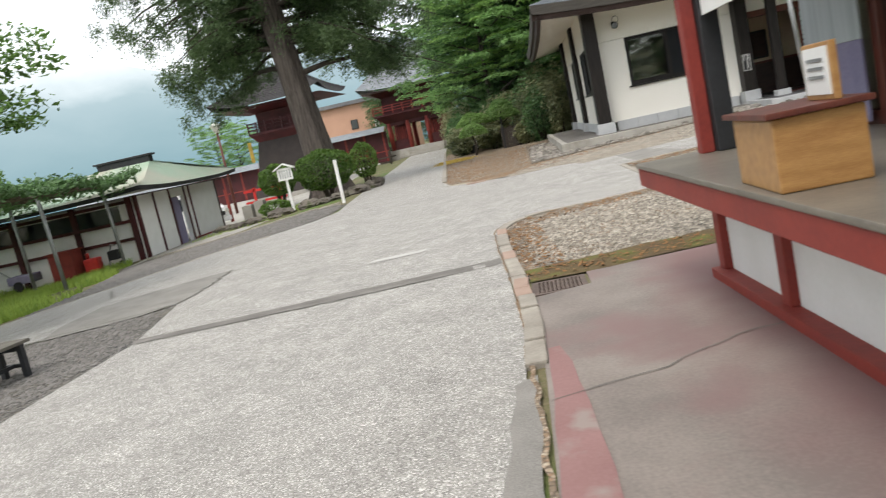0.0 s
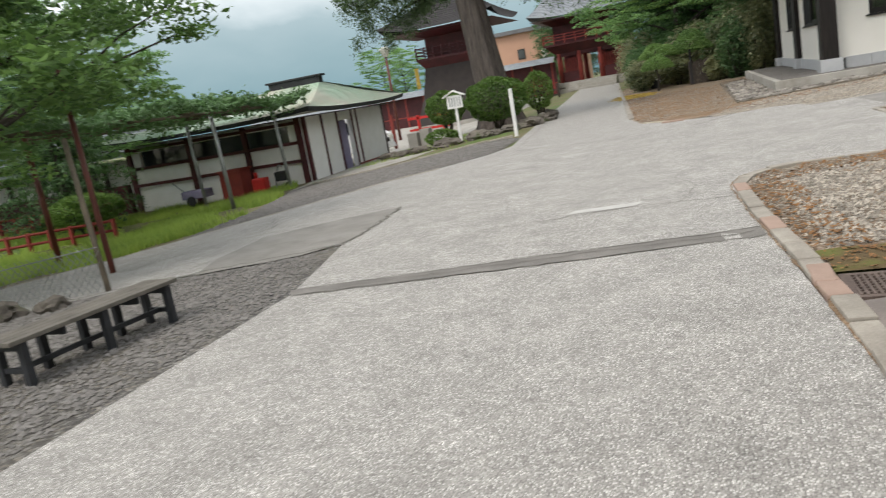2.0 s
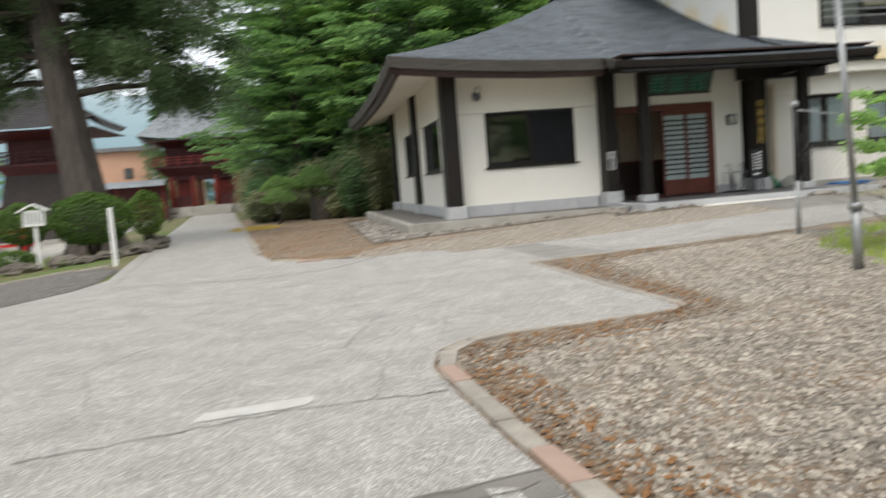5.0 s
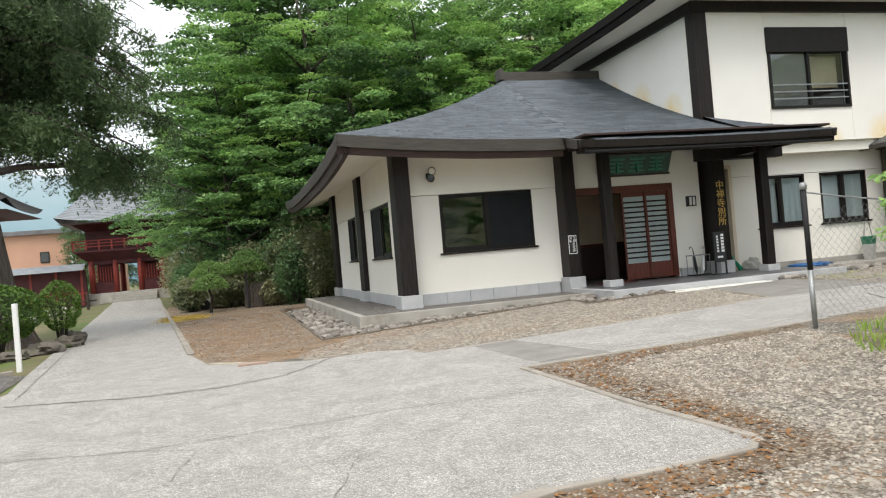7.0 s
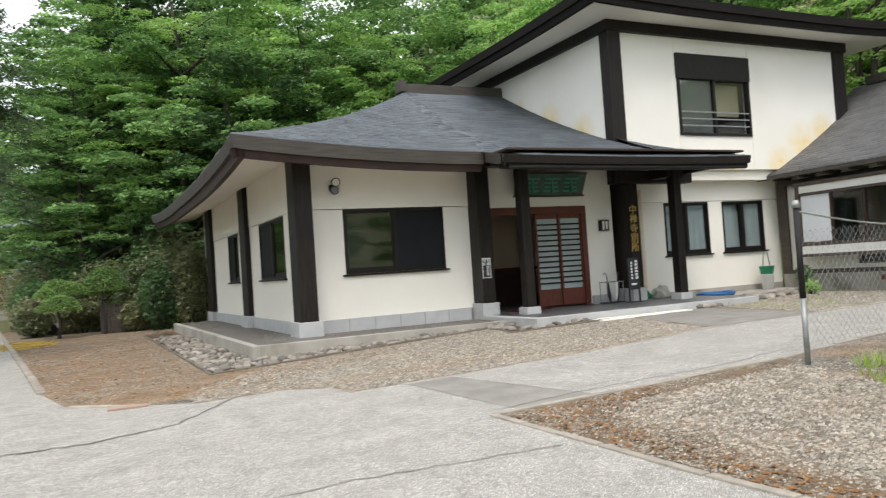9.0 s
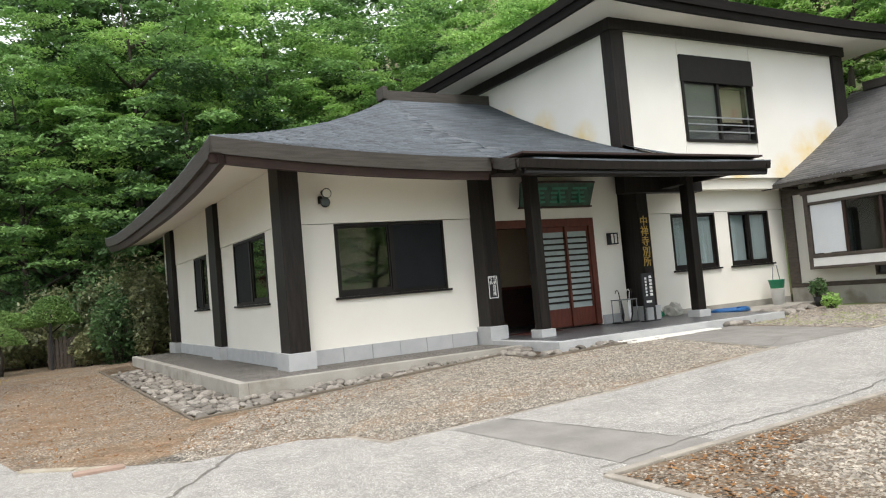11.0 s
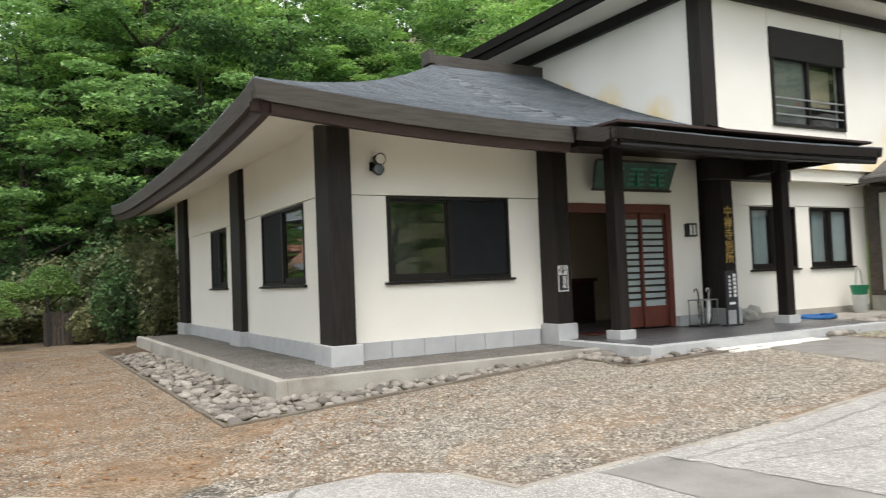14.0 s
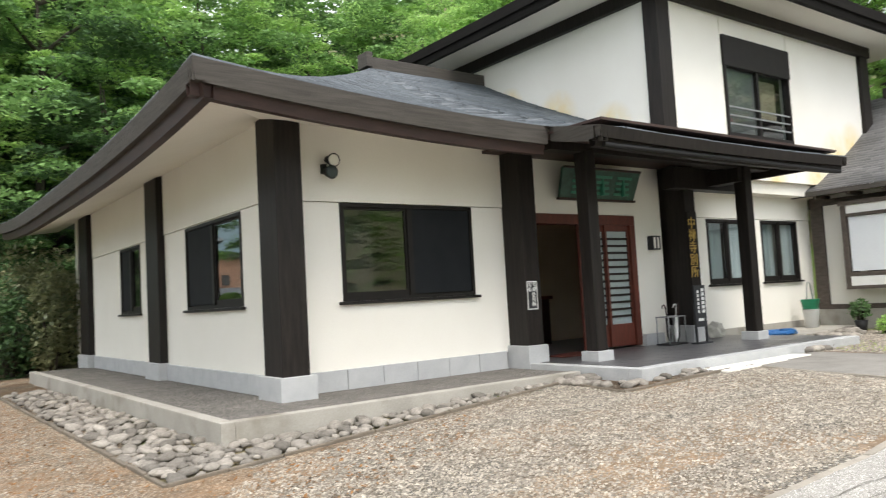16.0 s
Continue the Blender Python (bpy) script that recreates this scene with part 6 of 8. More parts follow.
def bench_box(u0, u1, s0, s1, z0, z1, bevel=0.006):
    bm = boxes((u0, u1, s0, s1, z0, z1), bevel=bevel)
    for v in bm.verts:
        v.co = Vector((-2.2, 4.72, 0.0)) + along * v.co.x * 0.8 + side * v.co.y * 0.8 + Vector((0, 0, v.co.z + 0.01))
    return bm


for i in range(4):
    part("slat", bench_box(-0.08, 1.72, 0.0 + i * 0.105, 0.098 + i * 0.105, 0.3, 0.33), M_BENCHTOP, bench)
for u in (0.03, 0.42, 0.83, 1.22, 1.58):
    for s in (0.03, 0.33):
        if u in (0.03, 1.58) or s == 0.33 or u == 0.83:
            part("leg", bench_box(u, u + 0.065, s, s + 0.065, 0.0, 0.298), M_BLACKWOOD, bench)
    part("cross_rail", bench_box(u + 0.015, u + 0.05, 0.05, 0.37, 0.24, 0.298), M_BLACKWOOD, bench)
part("stretcher", bench_box(0.05, 1.62, 0.19, 0.23, 0.09, 0.125), M_BLACKWOOD, bench)
part("end_rail", bench_box(0.045, 0.085, 0.05, 0.37, 0.09, 0.125), M_BLACKWOOD, bench)
part("end_rail", bench_box(1.595, 1.635, 0.05, 0.37, 0.09, 0.125), M_BLACKWOOD, bench)


def rock(name, x, y, rx, ry, rz, seed, mat, label, category="rock", group="", sub=3, sink=0.25):
    bm = bmesh.new()
    bmesh.ops.create_icosphere(bm, subdivisions=sub, radius=1)
    o = Vector((seed * 3.1, seed * 1.7, 0))
    for v in bm.verts:
        d = 1 + 0.42 * noise.noise(v.co * 1.5 + o) + 0.28 * noise.noise(v.co * 3.6 + o) + 0.1 * noise.noise(v.co * 8 + o)
        v.co = Vector((v.co.x * rx * d, v.co.y * ry * d, v.co.z * rz * d))
    z = height(x, y) + rz * (1 - 2 * sink) if sink else height(x, y)
    for v in bm.verts:
        v.co += Vector((x, y, z))
    return solo(name, bm, mat, label, category, group, at=(x, y, height(x, y)))


for i, (x, y, a, b, c) in enumerate([(-5.6, 24.0, 0.6, 0.4, 0.28), (-4.6, 24.1, 0.5, 0.45, 0.3), (-3.7, 24.4, 0.45, 0.4, 0.25), (-3.2, 25.3, 0.55, 0.45, 0.3), (-3.0, 26.6, 0.5, 0.5, 0.35), (-3.1, 27.8, 0.45, 0.6, 0.4), (-6.6, 24.2, 0.55, 0.35, 0.24),
                                     (-7.4, 24.6, 0.5, 0.35, 0.2), (-4.1, 23.9, 0.35, 0.3, 0.2), (-8.1, 25.4, 0.7, 0.4, 0.22)]):
    rock("garden_rock", x, y, a * 0.75, b * 0.75, c * 0.6, i + 2, M_ROCK, "mossy grey garden rock at the cedar's foot", group="rocks round the cedar")
for i, (x, y, a) in enumerate([(-5.1, 7.0, 0.28), (-5.7, 7.1, 0.22), (-4.4, 7.05, 0.18)]):
    rock("garden_rock", x, y, a, a * 0.8, a * 0.55, i + 20, M_ROCK, "rounded grey stone at the gravel's edge", group="stones by the bench")
pedestal = thing("stone_basin", (-8.3, 28.6, height(-8.3, 28.6)), "weathered grey stone basin on a short pillar", "basin")
hz = height(-8.3, 28.6)
part("pillar", boxes((-8.62, -8.22, 28.4, 28.8, hz, hz + 0.6), bevel=0.04), M_CONCRETE, pedestal)
part("bowl", boxes((-8.1, -7.7, 28.35, 28.75, hz, hz + 0.7), bevel=0.06), M_CONCRETE, pedestal)

# signs by the cedar
sg = thing("roofed_sign", (-5.32, 24.5, height(-5.32, 24.5)), "white wooden sign with a small gabled top", "sign")
hz = height(-5.32, 24.5)
part("post", boxes((-5.36, -5.28, 24.47, 24.53, hz, hz + 1.1), bevel=0.006), M_WHITE, sg)
part("board", boxes((-5.57, -5.07, 24.43, 24.47, hz + 1.08, hz + 1.48), bevel=0.006), M_WHITE, sg)
bm = bmesh.new()
for sx in (-1, 1):
    vs = [bm.verts.new((-5.32 + sx * a, y, hz + z)) for y in (24.36, 24.54) for a, z in ((0, 1.64), (0.36, 1.47), (0.36, 1.43), (0, 1.6))]
    for q in ((0, 1, 5, 4), (1, 2, 6, 5), (2, 3, 7, 6), (0, 3, 2, 1), (4, 5, 6, 7)):
        bm.faces.new([vs[k] for k in q])
part("gable", bm, M_WHITE, sg)
for k in range(5):
    part("writing_bar", boxes((-5.5 + k * 0.085, -5.465 + k * 0.085, 24.424, 24.43, hz + 1.14, hz + 1.42)), M_METAL, sg)
solo("white_post", boxes((-2.905, -2.815, 21.56, 21.65, height(-2.86, 21.6), height(-2.86, 21.6) + 1.28), bevel=0.012), M_WHITE, "square white wooden marker post", "post", at=(-2.86, 21.6, height(-2.86, 21.6)))


# ---- the shed with the green copper roof ----
shed = thing("shed", (-13.0, 26.5, -0.6), "low white shed with red timber frame and green copper roof", "building")
part("wall", wall_with_holes("y", -10.1, 0.15, 23.2, 29.6, -0.7, 1.5, [(25.6, 26.6, -0.6, 1.2)]), M_WHITE, shed)
part("wall", wall_with_holes("x", 23.2, 0.15, -17.0, -10.1, -0.75, 1.5, [(-16.5, -10.6, 0.75, 1.3)]), M_WHITE, shed)
part("door", boxes((-10.2, -10.16, 26.1, 26.58, -0.62, 1.18)), M_NOREN, shed, "grey-blue door leaf")
# dark slabs close both openings in place of the unlit inside
part("dark_recess", boxes((-10.3, -10.26, 25.5, 26.7, -0.7, 1.3), (-16.8, -10.3, 23.6, 23.7, 0.6, 1.4)), M_CARGLASS, shed, "dark panel standing in for the unlit opening")
for y in (23.2, 24.35, 25.5, 26.7, 27.1, 29.55):
    part("red_post", boxes((-10.03, -9.93, y - 0.06, y + 0.06, -0.7, 1.5)), M_DARKRED if y < 29 else M_BROWNWOOD, shed)
part("sill_beam", boxes((-10.03, -9.93, 26.75, 29.5, -0.62, -0.42)), M_RED, shed)
for x in (-10.2, -12.2, -14.4, -16.9):
    part("red_post", boxes((x - 0.08, x + 0.08, 23.08, 23.2, -0.75, 1.5)), M_DARKRED, shed)
for z in (0.12, 0.7, 1.33):
    part("rail", boxes((-16.9, -10.2, 23.1, 23.2, z, z + 0.1)), M_DARKRED, shed)
c_s = [(-17.6 + 8.44 * i / 12, 22.2, 1.68 + 0.12 * curve_up(i / 12)) for i in range(13)]
c_e = [(-9.16, 22.2 + 8.0 * i / 12, 1.68 + 0.12 * curve_up(i / 12)) for i in range(13)]
croof = part("roof", courses(c_s, [(min(max(p[0], -12.55), -10.65), 26.2, 2.66) for p in c_s], 22, lambda s: 0.62 * s + 0.38 * s * s, 0.012), M_COPPER, shed, "pale green copper sheet roof")
part("roof_slope", courses(c_e, [(-10.65, 26.2, 2.66)] * 13, 22, lambda s: 0.62 * s + 0.38 * s * s, 0.012), M_COPPER, croof)
part("roof_slope", courses([(x, 30.2, z) for x, _, z in c_s], [(min(max(p[0], -12.55), -10.65), 26.2, 2.66) for p in c_s], 8, lambda s: s), M_COPPER, croof)
part("eave_edge", sweep_edge(c_s, (-13, 400), -0.13, 0, 0), M_BLACKWOOD, croof)
part("eave_edge", sweep_edge(c_e, (-400, 26.4), -0.13, 0, 0), M_BLACKWOOD, croof)
part("soffit", boxes((-17.4, -9.35, 22.4, 30.0, 1.5, 1.53)), M_BROWNWOOD, croof)
part("ridge", boxes((-12.62, -10.58, 26.05, 26.35, 2.6, 2.84), (-12.72, -10.48, 26.0, 26.4, 2.84, 2.91), bevel=0.02), M_BLACKWOOD, croof, "black ridge cap")
back = thing("rear_shed", (-20.5, 27.5, -0.7), "long low shed with grey metal roof behind the trellis", "building")
part("wall", boxes((-26, -17.1, 24.8, 25.0, -0.75, 1.1)), M_WHITE, back)
for x in (-24.5, -22, -19.6, -17.3):
    part("post", boxes((x, x + 0.12, 24.68, 24.8, -0.75, 1.1)), M_BROWNWOOD, back)
part("door", boxes((-21.6, -20.0, 24.74, 24.8, -0.75, 0.9)), M_CARGLASS, back)
part("roof", courses([(-26.5, 23.6, 1.15), (-16.9, 23.6, 1.25)], [(-26.5, 28, 2.3), (-16.9, 28, 2.4)], 14, lambda s: s), M_GREYROOF, back)
hz = -0.62
red_box = thing("red_cabinet", (-12.4, 22.3, hz), "dark red metal cabinet beside the shed", "cabinet")
part("body", boxes((-12.75, -11.95, 22.1, 22.7, hz - 0.1, hz + 0.85), bevel=0.02), M_RED, red_box)
part("lid", boxes((-12.8, -11.9, 22.05, 22.75, hz + 0.85, hz + 0.9), bevel=0.01), M_RED, red_box)
can = thing("fuel_can", (-11.5, 22.4, hz), "bright red plastic fuel can", "can")
part("body", boxes((-11.72, -11.25, 22.25, 22.6, hz - 0.1, hz + 0.5), bevel=0.06), M_BRIGHTRED, can)
part("spout", tube(bmesh.new(), [(-11.6, 22.4, hz + 0.5), (-11.6, 22.4, hz + 0.68)], 0.06, 8), M_BRIGHTRED, can)
pump = thing("garden_machine", (-10.75, 22.55, hz), "small black garden machine against the shed wall", "machine")
part("engine", boxes((-10.95, -10.6, 22.4, 22.75, hz + 0.3, hz + 0.6), bevel=0.04), M_BLACK, pump)
part("frame", tube(bmesh.new(), [(-11.0, 22.4, hz - 0.1), (-10.95, 22.5, hz + 0.35), (-10.8, 22.5, hz + 0.8), (-10.65, 22.5, hz + 0.75)], 0.025, 6), M_METAL, pump)
part("wheel", tube(bmesh.new(), [(-10.6, 22.5, hz + 0.08), (-10.55, 22.5, hz + 0.08)], 0.16, 12), M_BLACK, pump)
cart = thing("hand_cart", (-13.9, 22.4, hz - 0.1), "small blue-grey hand cart beside the shed", "cart")
part("tray", boxes((-14.4, -13.5, 22.2, 22.7, hz + 0.15, hz + 0.42), bevel=0.03), M_NOREN, cart)
part("wheel", tube(bmesh.new(), [(-14.0, 22.15, hz + 0.08), (-14.0, 22.1, hz + 0.08)], 0.17, 12), M_BLACK, cart)
part("handle", tube(bmesh.new(), [(-14.4, 22.4, hz + 0.4), (-14.8, 22.4, hz + 0.75)], 0.02, 6), M_METAL, cart)


# ---- parked van, street lamp, tower, gate, far walls ----
def van(x, y, z, turn):
    """A white one-box van, its nose towards +x before it is turned."""
    v = thing("van", (x, y, z), "white one-box van parked on the pale yard", "van")
    body = bmesh.new()
    prof_pts = [(-2.2, 0.35), (-2.2, 1.75), (-2.05, 1.95), (0.9, 1.98), (1.2, 1.85), (1.85, 1.15), (2.2, 0.98), (2.3, 0.7), (2.3, 0.35)]
    lo = [body.verts.new((px, -0.85 + (0.07 if pz > 1.2 else 0), pz)) for px, pz in prof_pts]
    hi = [body.verts.new((px, 0.85 - (0.07 if pz > 1.2 else 0), pz)) for px, pz in prof_pts]
    body.faces.new(lo)
    body.faces.new(hi[::-1])
    for i in range(len(lo)):
        k = (i + 1) % len(lo)
        body.faces.new((lo[i], hi[i], hi[k], lo[k]))
    bmesh.ops.bevel(body, geom=body.edges[:], offset=0.04, segments=2, affect="EDGES")
    shapes = [("body", body, M_CARWHITE)]
    ws = bmesh.new()
    q = [ws.verts.new(p) for p in ((1.23, -0.7, 1.8), (1.23, 0.7, 1.8), (1.84, 0.76, 1.2), (1.84, -0.76, 1.2))]
    ws.faces.new(q)
    for p in q:
        p.co += Vector((0.03, 0, 0.03))
    shapes.append(("windscreen", ws, M_CARGLASS))
    for s in (-1, 1):
        y0, y1 = sorted((s * 0.845, s * 0.868))
        shapes.append(("side_window", boxes((-2.0, 1.1, y0 - 0.03 * s, y1 - 0.03 * s, 1.2, 1.75)), M_CARGLASS))
        shapes.append(("headlight", boxes((2.12, 2.32, min(s * 0.5, s * 0.8), max(s * 0.5, s * 0.8), 0.74, 0.9), bevel=0.02), M_LAMPGLASS))
    shapes.append(("grille", boxes((2.25, 2.33, -0.45, 0.45, 0.62, 0.8), bevel=0.01), M_BLACK))
    shapes.append(("bumper", boxes((2.2, 2.36, -0.84, 0.84, 0.33, 0.55), bevel=0.04), M_CARWHITE))
    for wx in (-1.5, 1.5):
        for s in (-1, 1):
            shapes.append(("wheel", tube(bmesh.new(), [(wx, s * 0.66, 0.31), (wx, s * 0.87, 0.31)], 0.31, 18), M_BLACK))
    for nm, bm, m in shapes:
        bm.transform(Matrix.Translation((x, y, z)))
        part(nm, bm, m, v)
    v.rotation_euler = (0, 0, radians(turn))
    return v


van(-14.0, 34.0, height(-14.0, 34.0), -12)
small = van(1.0, 41.6, height(1.0, 41.6), 180)
small.scale = (0.8, 0.85, 0.74)
tagged(small, "small white car half hidden behind trained garden trees", "car")
sl = thing("street_lamp", (-15.5, 45, -0.6), "street lamp on a red-brown pole", "street lamp")
part("pole", tube(bmesh.new(), [(-15.5, 45, -0.7), (-15.5, 45, 4.3)], [0.1, 0.07], 10), M_REDDOOR, sl)
part("head", lathe(bmesh.new(), -15.5, 45, [(0.12, 4.3), (0.3, 4.7), (0.36, 4.75), (0.1, 4.9)], 12), M_LAMPGLASS, sl)
ob = thing("low_post", (-11.6, 34.5, height(-11.6, 34.5)), "thin dark red post in the yard", "post")
part("post", boxes((-11.66, -11.54, 34.44, 34.56, -0.6, 1.0)), M_RED, ob)

tw = thing("bell_tower", (-11.8, 54, -0.5), "dark red timber tower with black boarded skirt and flared roof", "tower")


def frustum(cx, cy, z0, z1, a0, a1, b0=None, b1=None):
    bm = bmesh.new()
    b0, b1 = b0 or a0, b1 or a1
    lo = [bm.verts.new((cx + sx * a0, cy + sy * b0, z0)) for sx, sy in ((-1, -1), (1, -1), (1, 1), (-1, 1))]
    hi = [bm.verts.new((cx + sx * a1, cy + sy * b1, z1)) for sx, sy in ((-1, -1), (1, -1), (1, 1), (-1, 1))]
    bm.faces.new(lo[::-1])
    bm.faces.new(hi)
    for i in range(4):
        bm.faces.new((lo[i], lo[(i + 1) % 4], hi[(i + 1) % 4], hi[i]))
    return bm


cx, cy = -13.9, 54.0
part("base", frustum(cx, cy, -0.9, -0.3, 2.9, 2.9), M_CONCRETE, tw)
part("skirt", frustum(cx, cy, -0.3, 1.5, 2.7, 2.1), M_TOWERBLACK, tw, "black boarded skirt")
part("skirt", frustum(cx, cy, 1.5, 3.5, 2.1, 1.75), M_TOWERBLACK, tw)
part("bracket_tier", frustum(cx, cy, 3.5, 4.0, 1.75, 2.1), M_DARKRED, tw)
part("deck", boxes((cx - 2.15, cx + 2.15, cy - 2.15, cy + 2.15, 4.0, 4.15)), M_DARKRED, tw)
for z in (4.35, 4.58, 4.8):
    part("rail", boxes((cx - 2.15, cx + 2.15, cy - 2.15, cy - 2.07, z, z + 0.06), (cx - 2.15, cx - 2.07, cy - 2.07, cy + 2.15, z, z + 0.06)), M_DARKRED, tw)
for i in range(8):
    part("baluster", boxes((cx - 2.15 + i * 0.6, cx - 2.07 + i * 0.6, cy - 2.17, cy - 2.05, 4.15, 4.9)), M_DARKRED, tw)
part("body", frustum(cx, cy, 4.15, 5.6, 1.55, 1.55), M_DARKRED, tw)
part("bracket_tier", frustum(cx, cy, 5.5, 6.0, 1.55, 2.8), M_DARKRED, tw)
te = [(cx - 4.0 + 8.0 * i / 12, cy - 4.0, 5.95 + 0.5 * curve_up(i / 12)) for i in range(13)]
tr = part("roof", courses(te, [(min(max(p[0], cx - 1.0), cx + 1.0), cy, 8.6) for p in te], 16, lambda s: 0.5 * s + 0.5 * s * s), M_TOWERROOF, tw, "flared dark roof")
for sgn in (-1, 1):
    te2 = [(cx + sgn * 4.0, cy - 4.0 + 8.0 * i / 12, 5.95 + 0.5 * curve_up(i / 12)) for i in range(13)]
    part("roof_slope", courses(te2, [(cx + sgn * 1.0, cy, 8.6)] * 13, 16, lambda s: 0.5 * s + 0.5 * s * s), M_TOWERROOF, tr)
part("soffit", frustum(cx, cy, 5.86, 6.02, 3.95, 2.2), M_DARKRED, tr)
part("yellow_banner", boxes((cx - 2.35, cx - 2.1, cy - 2.3, cy - 2.25, 2.2, 3.6)), M_YELLOW, tw, "small yellow banner")

gate = thing("temple_gate", (-7.0, 73.5, 0.0), "two-storey dark red temple gate with grey tiled roof", "gate")
part("platform", boxes((-11.2, -2.8, 71.4, 77.5, -0.2, 0.8)), M_CONCRETE, gate)
for i in range(4):
    part("step", boxes((-9.0, -4.8, 70.2 + i * 0.3, 71.4, i * 0.2, 0.2 + i * 0.2), bevel=0.01), M_CONCRETE, gate)
for x in (-9.7, -7.9, -6.05, -4.3):
    for y in (72, 76):
        part("column", tube(bmesh.new(), [(x, y, 0.8), (x, y, 4.0)], 0.22, 12), M_RED, gate)
for y in (71.85, 75.85):
    part("tie_beam", boxes((-9.9, -4.1, y, y + 0.3, 3.1, 3.4)), M_DARKRED, gate)
for x0, x1 in ((-9.5, -8.1), (-5.85, -4.5)):
    part("back_panel", boxes((x0, x1, 73.8, 73.9, 0.8, 3.1)), M_DARKRED, gate)
    part("low_panel", boxes((x0, x1, 72.0, 72.1, 0.8, 1.7)), M_DARKRED, gate)
    for k in range(7):
        part("lattice_bar", boxes((x0 + k * 0.2, x0 + 0.06 + k * 0.2, 71.95, 72.0, 1.7, 2.9)), M_RED, gate)
part("bracket_tier", frustum(-7, 74, 3.4, 4.1, 3.0, 3.7, 2.2, 2.9), M_DARKRED, gate)
part("deck", boxes((-10.8, -3.2, 70.9, 77.1, 4.1, 4.25)), M_DARKRED, gate)
for z in (4.5, 4.75, 4.98):
    part("rail", boxes((-10.8, -3.2, 70.9, 70.98, z, z + 0.07)), M_RED, gate)
for i in range(9):
    part("baluster", boxes((-10.8 + i * 0.94, -10.7 + i * 0.94, 70.88, 71.0, 4.25, 5.05)), M_RED, gate)
part("upper_body", boxes((-10.0, -4.0, 72.2, 75.8, 4.25, 6.2)), M_DARKRED, gate)
part("bracket_tier", frustum(-7, 74, 5.8, 6.5, 3.0, 4.1, 1.8, 2.9), M_DARKRED, gate)
ge = [(-11.7 + 9.4 * i / 12, 69.6, 6.5 + 0.35 * curve_up(i / 12)) for i in range(13)]
gr = part("roof", courses(ge, [(min(max(p[0], -9.4), -4.6), 74, 10.2) for p in ge], 20, lambda s: 0.55 * s + 0.45 * s * s, 0.03), M_GREYROOF, gate, "blue-grey tiled roof")
for xe, xt in ((-11.7, -9.4), (-2.3, -4.6)):
    e2 = [(xe, 69.6 + 8.8 * i / 12, 6.5 + 0.35 * curve_up(i / 12)) for i in range(13)]
    part("roof_slope", courses(e2, [(xt, 74, 10.2)] * 13, 20, lambda s: 0.55 * s + 0.45 * s * s, 0.03), M_GREYROOF, gr)
part("ridge", boxes((-9.6, -4.4, 73.8, 74.2, 10.1, 10.6), bevel=0.04), M_GREYROOF, gr)
part("soffit", frustum(-7, 74, 6.35, 6.55, 4.5, 3.5, 4.2, 2.5), M_DARKRED, gr)


def red_wall(x0, x1, y, z0, z1):
    w = thing("precinct_wall", ((x0 + x1) / 2, y, z0), "dark red boarded precinct wall under a grey tiled coping", "wall", "precinct walls")
    part("boarding", boxes((x0, x1, y, y + 0.3, z0, z1)), M_DARKRED, w)
    for i in range(int((x1 - x0) / 1.8) + 1):
        part("post", boxes((x0 + i * 1.8, x0 + i * 1.8 + 0.16, y - 0.05, y, z0, z1)), M_RED, w)
    part("rail", boxes((x0, x1, y - 0.04, y, z0 + 0.9, z0 + 1.0)), M_RED, w)
    part("coping", courses([(x0, y - 0.9, z1 - 0.02), (x1, y - 0.9, z1 - 0.02)], [(x0, y + 0.15, z1 + 0.5), (x1, y + 0.15, z1 + 0.5)], 6, lambda s: s, 0.02), M_GREYROOF, w)


red_wall(-17.5, -9.9, 70.5, 0.0, 2.75)
red_wall(-40, -17.6, 68.5, -0.8, 1.9)
hotel = thing("orange_building", (-21, 106, 0), "orange rendered building beyond the precinct wall", "building")
part("wall", boxes((-27, -17.2, 105, 112, 0, 8.0)), M_ORANGE, hotel)
part("wall", boxes((-17.2, -12, 107, 113, 0, 7.6)), M_ORANGE, hotel)
bm = boxes((-27.4, -16.9, 104.4, 112.5, 8.0, 8.5))
part("roof", bm, M_DARKROOF, hotel)
part("downpipe", boxes((-17.2, -16.6, 104.8, 105, 3, 5.6)), M_WHITE, hotel)
for x in (-25.5, -20.5):
    wnd = part("window", boxes((x, x + 1.0, 104.9, 105.02, 4.6, 5.9)), M_FRAME, hotel)
    part("pane", boxes((x + 0.1, x + 0.9, 104.88, 104.9, 4.7, 5.8)), M_CARGLASS, wnd)
barrier = thing("wooden_barrier", (-10.0, 60, -0.1), "low brown wooden barrier across the yard", "barrier")
for x in (-12.0, -10.2, -8.2):
    part("post", boxes((x, x + 0.14, 60, 60.14, -0.2, 1.0 if x > -12 else 1.7), bevel=0.01), M_GREYWOOD, barrier)
part("rail", boxes((-13.5, -7.6, 60.02, 60.1, 0.45, 0.56)), M_GREYWOOD, barrier)
redrack = thing("red_trestle", (-13.6, 46, -0.7), "bright red trestle in the yard", "trestle")
for x in (-14.6, -13.0):
    part("leg", boxes((x, x + 0.14, 46, 46.14, -0.75, 0.6)), M_BRIGHTRED, redrack)
part("top_bar", boxes((-15.2, -12.5, 46, 46.16, 0.35, 0.5)), M_BRIGHTRED, redrack)
part("low_bar", boxes((-15.2, -12.5, 46, 46.16, -0.35, -0.22)), M_BRIGHTRED, redrack)


